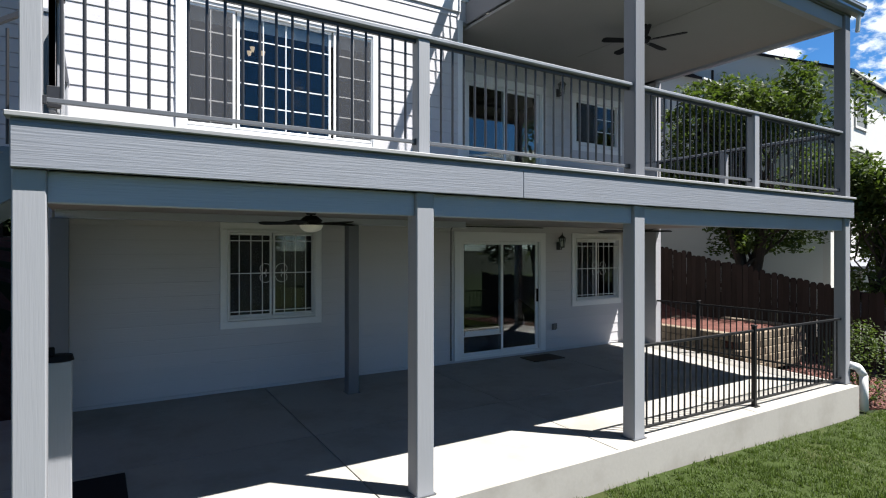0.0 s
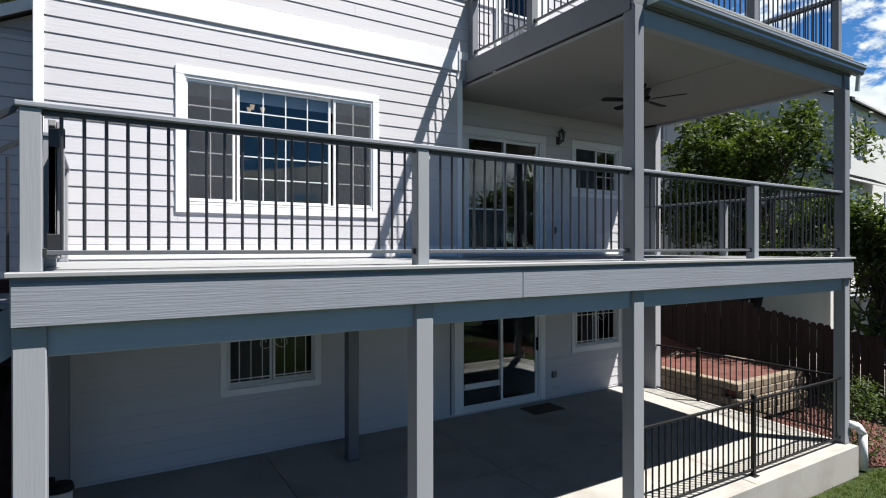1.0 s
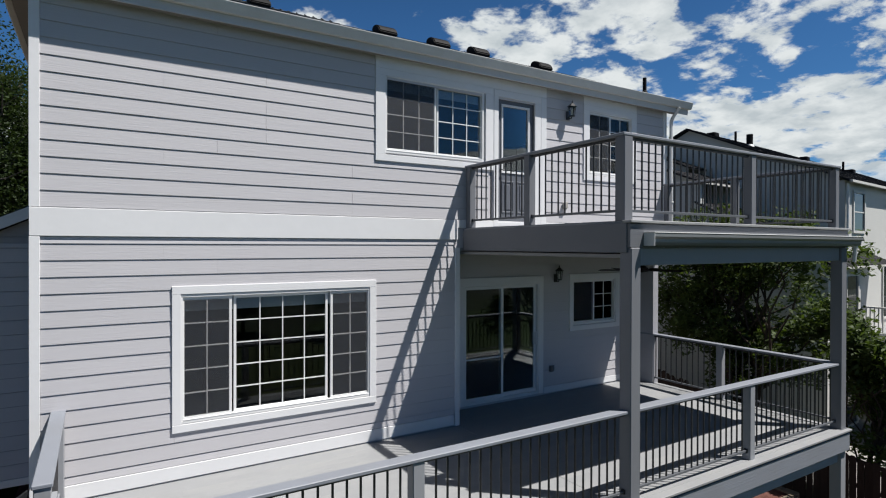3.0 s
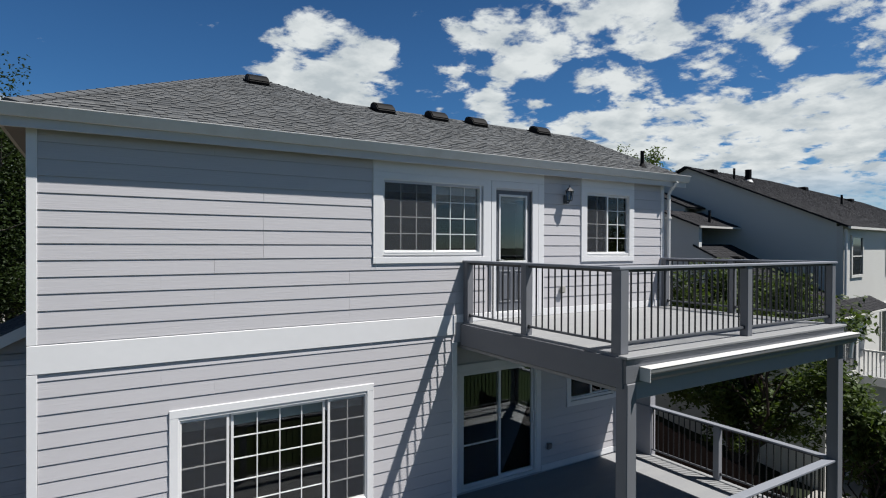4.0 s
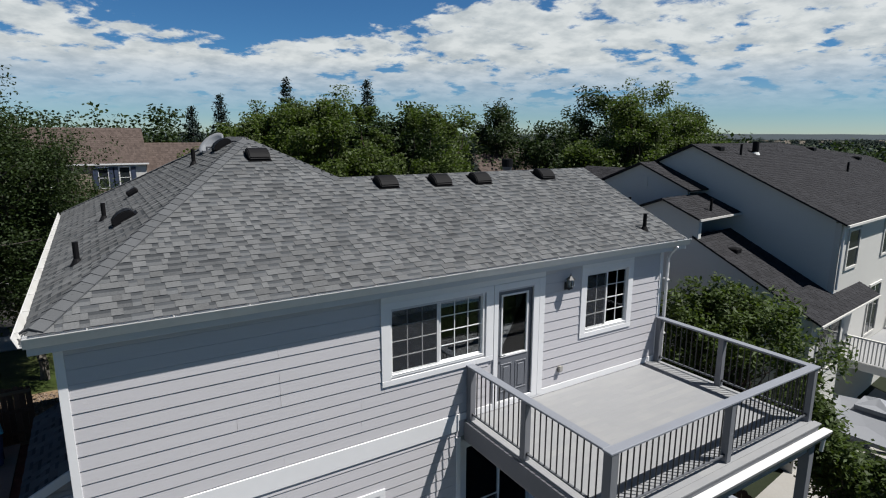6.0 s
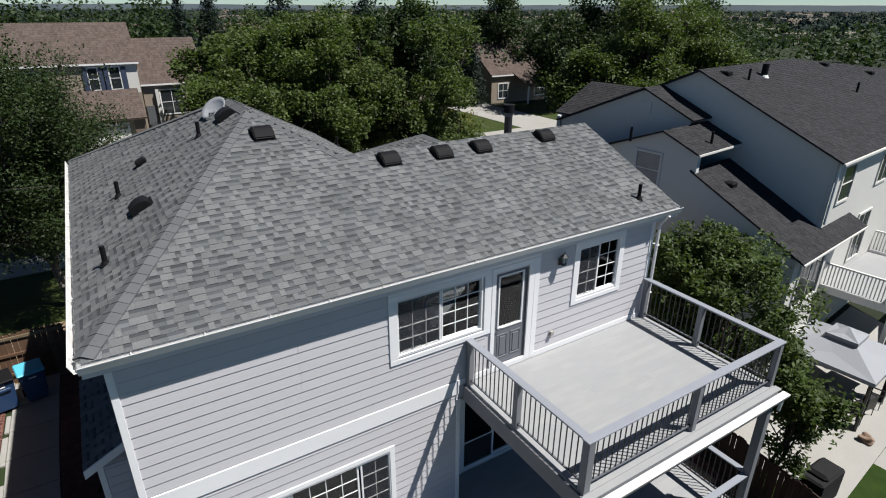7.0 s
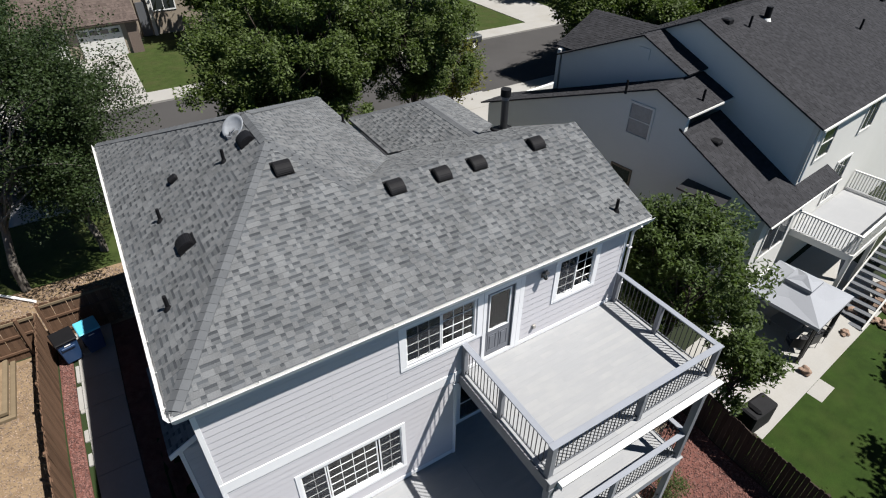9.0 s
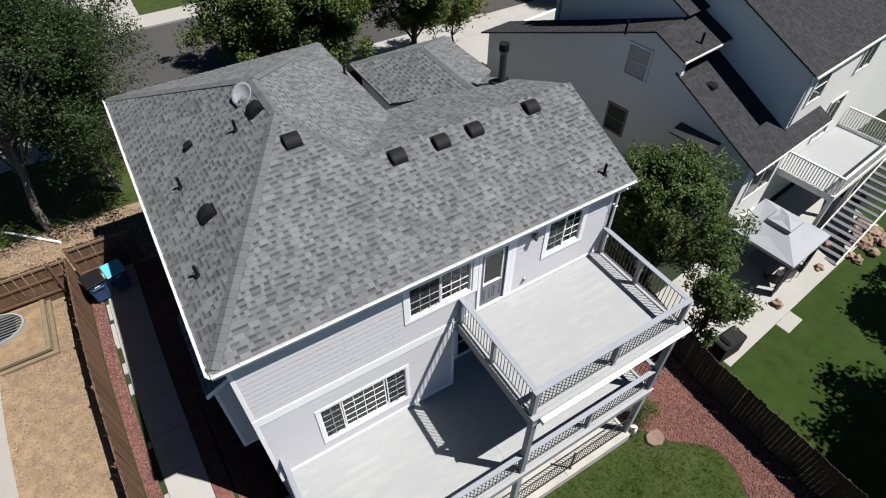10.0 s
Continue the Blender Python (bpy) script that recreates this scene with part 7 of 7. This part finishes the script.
part("gable_vent", bx(19.86, 19.90, 15.2, 15.75, 8.75, 9.2), NSIDING, nb, "louvred gable vent")


def far_window(parent, axis, at, u0, u1, z0, z1, cols=1, rows=2, trim_mat=NWHITE, sign=-1, pane_mat=None):
    """A framed window on a wall at a fixed x or y: casing, dark pane and glazing bars."""
    def b(ua, ub, za, zb, d0, d1):
        lo, hi = sorted((at + sign * d0, at + sign * d1))
        return bx(lo, hi, ua, ub, za, zb) if axis == "x" else bx(ua, ub, lo, hi, za, zb)
    w = 0.09
    bm = b(u0 - w, u1 + w, z1, z1 + w, 0, 0.05)
    for a in ((u0 - w, u1 + w, z0 - w, z0), (u0 - w, u0, z0, z1), (u1, u1 + w, z0, z1)):
        tmp = b(*a, 0, 0.05)
        me = bpy.data.meshes.new("tmp")
        tmp.to_mesh(me)
        tmp.free()
        bm.from_mesh(me)
        bpy.data.meshes.remove(me)
    win = part("window", bm, trim_mat, parent)
    part("pane", b(u0, u1, z0, z1, 0.004, 0.012), pane_mat or DARKPANE, win)
    for i in range(1, cols):
        u = u0 + (u1 - u0) * i / cols
        part("bar", b(u - 0.02, u + 0.02, z0, z1, 0.012, 0.03), trim_mat, win)
    for j in range(1, rows):
        z = z0 + (z1 - z0) * j / rows
        part("bar", b(u0, u1, z - 0.02, z + 0.02, 0.012, 0.03), trim_mat, win)
    return win


CURTAIN = material("curtained_pane", (0.17, 0.18, 0.19), 0.08, 0.25, 2.5, 10, 0.0, spec=0.7)
DARKPANE = material("dark_window_pane", (0.02, 0.024, 0.028), 0.06, 0.05, 2, 10, 0.0, spec=0.8)
far_window(nb, "x", NX, 13.45, 14.45, 6.35, 7.60, trim_mat=NSIDING, pane_mat=CURTAIN)
far_window(nb, "x", NX, 13.85, 14.75, 3.5, 4.7, trim_mat=BLOCK)
far_window(nb, "y", 8.52, 21.9, 23.0, 6.25, 7.55, cols=1, rows=2)
far_window(nb, "y", 8.52, 26.0, 27.2, 6.25, 7.55, cols=2, rows=1)
far_window(nb, "y", 8.52, 25.3, 26.6, 3.0, 5.0, cols=2, rows=1)
far_window(nb, "y", 8.10, 18.8, 20.8, 3.2, 4.75, cols=2, rows=1)
far_window(nb, "y", 8.10, 18.8, 20.8, 0.0, 1.6, cols=2, rows=1)
aw = bmesh.new()
poly_prism(aw, [(NX - 0.72, 5.31), (NX - 0.72, 5.38), (NX - 0.004, 5.52), (NX - 0.004, 5.45)], "y", 9.5, 11.32)
part("awning", aw, BLACKMETAL, nb, "small dark shingled window hood")
# deck with white railing
nd = thing("neighbour_deck", (0, 0, 0), "raised deck with white slatted railings and stairs", "deck")
nd.location, nd.rotation_euler = nb.location, (0, 0, NB_TURN)
NDX, NDR, NDY, NDB = 22.95, 28.6, 6.0, 8.5
part("floor", bx(NDX, NDR, NDY + 0.06, NDB, 2.5, 2.64), DECKBOARD, nd)
part("rim", bx(NDX - 0.05, NDR + 0.05, NDY - 0.02, NDY + 0.055, 2.36, 2.66), NWHITE, nd)
part("rim", bx(NDX - 0.08, NDX - 0.005, NDY + 0.06, NDB, 2.36, 2.66), NWHITE, nd)
slat = mesh_of(bx(-0.02, 0.02, -0.02, 0.02, 0, 0.85), "slat", NWHITE)
for k in range(46):
    piece("slat", slat, nd, (NDX + 0.08 + 0.12 * k, NDY + 0.03, 2.68))
for k in range(20):
    piece("slat", slat, nd, (NDX + 0.02, NDY + 0.13 + 0.12 * k, 2.68))
    piece("slat", slat, nd, (NDR - 0.05, NDY + 0.13 + 0.12 * k, 2.68))
for a in ((NDX - 0.05, NDR, NDY - 0.02, NDY + 0.08), (NDX - 0.03, NDX + 0.07, NDY + 0.08, NDB), (NDR - 0.1, NDR, NDY + 0.08, NDB)):
    part("handrail", bx(*a, 3.52, 3.58), NWHITE, nd)
for x in (NDX + 0.05, (NDX + NDR) / 2, NDR - 0.1):
    part("post", bx(x - 0.08, x + 0.08, NDY - 0.01, NDY + 0.15, -0.9, 2.36), NWHITE, nd)
st = thing("neighbour_stairs", (*nb_turn(28.6, 4.95), 0), "white open-riser stairs from the neighbouring deck", "stairs", turn=6.5)
for k in range(18):
    part("tread", bx(-0.25 - 0.30 * k, 0.02 - 0.30 * k, -0.45, 0.95, 2.62 - 0.19 * k, 2.66 - 0.19 * k), GREYMETAL, st)
for yy in (-0.5, 0.95):
    bm = bmesh.new()
    poly_prism(bm, [(0.1, 2.85), (0.1, 2.55), (-5.3, -0.87), (-5.3, -0.55)], "y", yy, yy + 0.06)
    part("stringer", bm, NWHITE, st)
part("landing", bx(0.0, 1.4, -0.5, 1.05, 2.6, 2.7), NWHITE, st)

gz0 = -0.68
gaz = thing("gazebo", (21.25, 7.05, gz0), "grey fabric gazebo with a vented top and dark net curtains", "gazebo", turn=6)
def canopy(r, z0, z1, cut):
    bm = bmesh.new()
    low = [bm.verts.new((sx * r, sy * r, z0)) for sx, sy in ((-1, -1), (1, -1), (1, 1), (-1, 1))]
    top = [bm.verts.new((sx * cut, sy * cut, z1)) for sx, sy in ((-1, -1), (1, -1), (1, 1), (-1, 1))]
    hem = [bm.verts.new((sx * r, sy * r, z0 - 0.14)) for sx, sy in ((-1, -1), (1, -1), (1, 1), (-1, 1))]
    for i in range(4):
        k = (i + 1) % 4
        mid = bm.verts.new(((low[i].co + low[k].co) / 2 + (top[i].co + top[k].co) / 2) / 2 - Vector((0, 0, 0.05)))
        for tri in ((low[i], low[k], mid), (low[k], top[k], mid), (top[k], top[i], mid), (top[i], low[i], mid)):
            bm.faces.new(tri)
        bm.faces.new((hem[i], hem[k], low[k], low[i]))
    bm.faces.new(top)
    bmesh.ops.recalc_face_normals(bm, faces=bm.faces)
    return bm
part("canopy", canopy(1.5, 2.15, 2.68, 0.42), FABRIC, gaz)
part("vent_top", canopy(0.52, 2.80, 3.05, 0.03), FABRIC, gaz)
for sx, sy in ((-1, -1), (1, -1), (1, 1), (-1, 1)):
    leg = part("leg", bx(sx * 1.38 - 0.035, sx * 1.38 + 0.035, sy * 1.38 - 0.035, sy * 1.38 + 0.035, 0, 2.1), BLACKMETAL, gaz)
    bm = bmesh.new()
    for k in range(7):
        x = sx * 1.38 - sx * 0.06 * k
        rod(bm, (x, sy * 1.36 + 0.03 * (k % 2), 0.15), (x, sy * 1.36 + 0.03 * (k % 2), 2.1), 0.035, seg=6)
    part("curtain", bm, BLACKPLASTIC, leg, "dark gathered net curtain")
tb = thing("patio_table", (21.3, 6.9, gz0), "dark metal patio table under the gazebo", "table")
part("top", bx(-0.7, 0.7, -0.5, 0.5, 0.70, 0.73, bevel=0.01), GREYMETAL, tb)
for sx in (-0.6, 0.6):
    for sy in (-0.4, 0.4):
        part("leg", rod(bmesh.new(), (sx, sy, 0), (sx, sy, 0.7), 0.02), BLACKMETAL, tb)


def patio_chair(at, turn):
    c = thing("patio_chair", at, "black metal mesh patio chair", "chair", "patio chairs", turn=turn)
    part("seat", bx(-0.25, 0.25, -0.25, 0.25, 0.42, 0.45, bevel=0.01), BLACKMETAL, c)
    bm = bx(-0.25, 0.25, 0.24, 0.27, 0.45, 0.95, bevel=0.01)
    part("backrest", bm, BLACKMETAL, c)
    for sx in (-0.24, 0.24):
        part("armrest", bx(sx - 0.025, sx + 0.025, -0.22, 0.25, 0.63, 0.66), BLACKMETAL, c)
        for sy in (-0.22, 0.24):
            part("leg", rod(bmesh.new(), (sx, sy, 0), (sx, sy, 0.64), 0.015, seg=6), BLACKMETAL, c)


for x, y, t in ((20.5, 6.1, 140), (22.1, 5.9, 190), (21.2, 5.9, 170)):
    patio_chair((x, y, gz0), t)
gr = thing("covered_grill", (15.95, 4.78, gz(15.95, 4.78) + 0.05), "barbecue grill under a black cover by the fence", "grill")
bm = bx(-0.65, 0.65, -0.33, 0.33, 0.0, 1.05, bevel=0.06)
box(bm, -0.42, 0.42, -0.30, 0.30, 1.0, 1.2, 0.09)
part("cover", bm, RUBBER, gr)
part("foot", bx(-0.6, 0.6, -0.28, 0.28, 0.0, 0.05), BLACKMETAL, gr)


def boulder(at, s, seed, label="rounded tan landscape boulder"):
    o = thing("boulder", at, label, "boulder", "boulders")
    bm = bmesh.new()
    bmesh.ops.create_icosphere(bm, subdivisions=3, radius=s)
    for q in bm.verts:
        q.co *= 0.8 + 0.5 * noise.noise(q.co * (1.4 / s) + Vector((seed, 0, 0)))
        q.co.z *= 0.7
    part("stone", bm, ROCK, o)


boulder((19.87, 5.11, -0.53), 0.27, 3)
boulder((23.27, 5.45, -0.53), 0.23, 5)
r = random.Random(77)
for k in range(22):
    x, y = r.uniform(24.6, 28.0), r.uniform(4.7, 6.1)
    boulder((x, y, gz(x, y) + 0.15), r.uniform(0.2, 0.5), 10 + k, "pile of pink sandstone boulders by the steps")

# ---- houses across the street ----
def simple_house(at, w, d, eave, ridge, wall_mat, roof_mat, label, seed, windows=(), gable_x=True, turn=0):
    x, y, z = at
    h = thing("street_house", (0, 0, 0), label, "house", "houses across the street")
    part("wall", bx(x - w / 2, x + w / 2, y, y + d, z - 0.5, z + eave), wall_mat, h)
    o = 0.16
    sl = (ridge - eave) / (d / 2)
    roof_plane("roof", [(x - w / 2 - o, y - o), (x + w / 2 + o, y - o), (x + w / 2 + o, y + d / 2), (x - w / 2 - o, y + d / 2)], (x - w / 2 - o, y - o, z + eave - sl * o + 0.1), (0, 1), sl, "", roof_mat, seed=seed, owner=h, expose=0.3)
    roof_plane("roof", [(x - w / 2 - o, y + d / 2), (x + w / 2 + o, y + d / 2), (x + w / 2 + o, y + d + o), (x - w / 2 - o, y + d + o)], (x + w / 2 + o, y + d + o, z + eave - sl * o + 0.1), (0, -1), sl, "", roof_mat, seed=seed + 1, owner=h, shingles=False)
    for s in (-1, 1):
        bm = bmesh.new()
        poly_prism(bm, [(y, z + eave), (y + d, z + eave), (y + d / 2, z + ridge)], "x", x + s * w / 2 - 0.1, x + s * w / 2 + 0.1)
        part("gable", bm, wall_mat, h)
    part("gutter", bx(x - w / 2 - o, x + w / 2 + o, y - o - 0.1, y - o, z + eave - sl * o - 0.03, z + eave - sl * o + 0.09), VINYL, h, "white gutter")
    for wx0, wx1, wz0, wz1, c in windows:
        far_window(h, "y", y, x + wx0, x + wx1, z + wz0, z + wz1, cols=c, rows=2, trim_mat=VINYL)
    return h


h1 = simple_house((-0.5, 54.0, 2.2), 9.0, 9.0, 6.3, 9.1, TAN, SHINGLE_BROWN, "tan two-storey house with brown shingles and blue shutters", 101, ((2.46, 3.16, 4.3, 5.95, 1), (0.95, 1.60, 4.3, 5.95, 1), (-3.6, -2.4, 4.2, 5.8, 2)))
part("siding_panel", bx(0.25, 3.95, 53.9905, 53.999, 6.1, 8.40), NWHITE, h1, "white siding panel round the windows")
for x in (0.05, 1.2, 1.48, 2.78):
    part("shutter", bx(x, x + 0.36, 53.90, 53.945, 6.45, 8.2), SHUTTER, h1, "dark blue shutter")
roof_plane("roof", [(-5.2, 49.7), (3.7, 49.7), (3.7, 54.0), (-5.2, 54.0)], (-5.2, 49.7, 4.75), (0, 1), 0.40, "", SHINGLE_BROWN, seed=111, owner=h1, expose=0.3)
part("garage_wall", bx(-5.0, 3.4, 50.2, 53.9, 1.7, 4.8), TAN, h1)
part("brick_pillar", bx(2.75, 3.55, 50.0, 50.3, 1.7, 4.75), BRICK, h1, "brown brick pillar")
for x in (-4.4, -0.6):
    gd = part("garage_door", bx(x, x + 3.0, 50.12, 50.19, 2.0, 4.4), NWHITE, h1, "white panelled garage door")
    for k in range(4):
        part("door_light", bx(x + 0.12 + 0.73 * k, x + 0.65 + 0.73 * k, 50.09, 50.12, 3.95, 4.25), DARKPANE, gd)
h2 = simple_house((6.6, 54.4, 2.2), 5.0, 8.0, 4.5, 7.8, TAN, SHINGLE_BROWN, "tan single-storey wing with brown shingles", 103, ((-1.2, 0.5, 1.95, 3.9, 2),))
part("door", bx(4.15, 4.85, 54.32, 54.39, 2.2, 4.9), GREYMETAL, h2, "dark grey front door")
part("porch_post", bx(5.0, 5.25, 54.1, 54.38, 2.2, 6.2), NWHITE, h2, "white pillar beside the door")
h3 = simple_house((44.5, 54.0, 1.8), 9.0, 9.0, 3.6, 6.6, TAN, SHINGLE_BROWN, "tan bungalow with brown shingles and a porch", 105, ((-3.5, -2.2, 1.0, 2.6, 2), (2.0, 3.4, 1.0, 2.6, 2)))
for x in (43.6, 46.4):
    part("porch_post", bx(x - 0.08, x + 0.08, 51.6, 51.76, 1.5, 4.5), VINYL, h3, "white porch post")
roof_plane("roof", [(43.0, 51.2), (47.0, 51.2), (47.0, 54.2), (43.0, 54.2)], (43.0, 51.2, 4.45), (0, 1), 0.4, "", SHINGLE_BROWN, seed=107, owner=h3, expose=0.3)
simple_house((33.0, 58.0, 1.8), 9.0, 9.0, 3.6, 6.6, TAN, SHINGLE_BROWN, "tan house with brown shingles behind the trees", 108, ((-3.0, -1.5, 1.0, 2.6, 2),))
r = random.Random(9)
for k, (x, y) in enumerate(((-18, 62), (-2, 78), (20, 84), (62, 78), (80, 60), (90, 95), (48, 100), (110, 84), (-34, 70), (70, 130), (112, 128), (5, 110))):
    simple_house((x, y, gz(x, y)), r.uniform(9, 13), r.uniform(8, 10), 5.2, r.uniform(7.8, 8.8), r.choice((TAN, NWHITE, TAN)), SHINGLE_BROWN, "suburban house with a brown roof among the trees", 120 + 2 * k, ((-2.5, -1.2, 3.0, 4.4, 2), (1.2, 2.5, 3.0, 4.4, 2)))

simple_house((65.0, 17.0, gz(65.0, 17.0)), 11.0, 10.0, 4.2, 6.2, NSIDING, SHINGLE_DARK, "grey house with a dark shingle roof beyond the neighbour", 160)
# parked pickup
tk = thing("parked_pickup", (23.9, 37.8, gz(23.9, 37.8) + 0.03), "dark grey pickup parked at the far kerb", "pickup", turn=4)
bm = bx(-2.6, 2.6, -0.95, 0.95, 0.45, 1.05, bevel=0.1)
box(bm, -0.6, 1.3, -0.85, 0.85, 1.0, 1.75, 0.18)
part("body", bm, TRUCK, tk)
part("window", bx(-0.45, 1.15, -0.86, 0.86, 1.15, 1.6), DARKPANE, tk)
part("bed", bx(-2.5, -0.7, -0.8, 0.8, 1.03, 1.06), BLACKPLASTIC, tk)
for sx in (-1.65, 1.7):
    for sy in (-0.9, 0.9):
        wh = part("wheel", rod(bmesh.new(), (sx, sy - 0.12, 0.38), (sx, sy + 0.12, 0.38), 0.38, seg=20), BLACKPLASTIC, tk)
        part("rim", rod(bmesh.new(), (sx, sy - 0.13, 0.38), (sx, sy + 0.13, 0.38), 0.2, seg=16), GUTTER, wh)
for sy in (-0.7, 0.7):
    part("tail_light", bx(-2.63, -2.58, sy - 0.1, sy + 0.1, 0.75, 1.0), BRICK, tk, "red tail light")
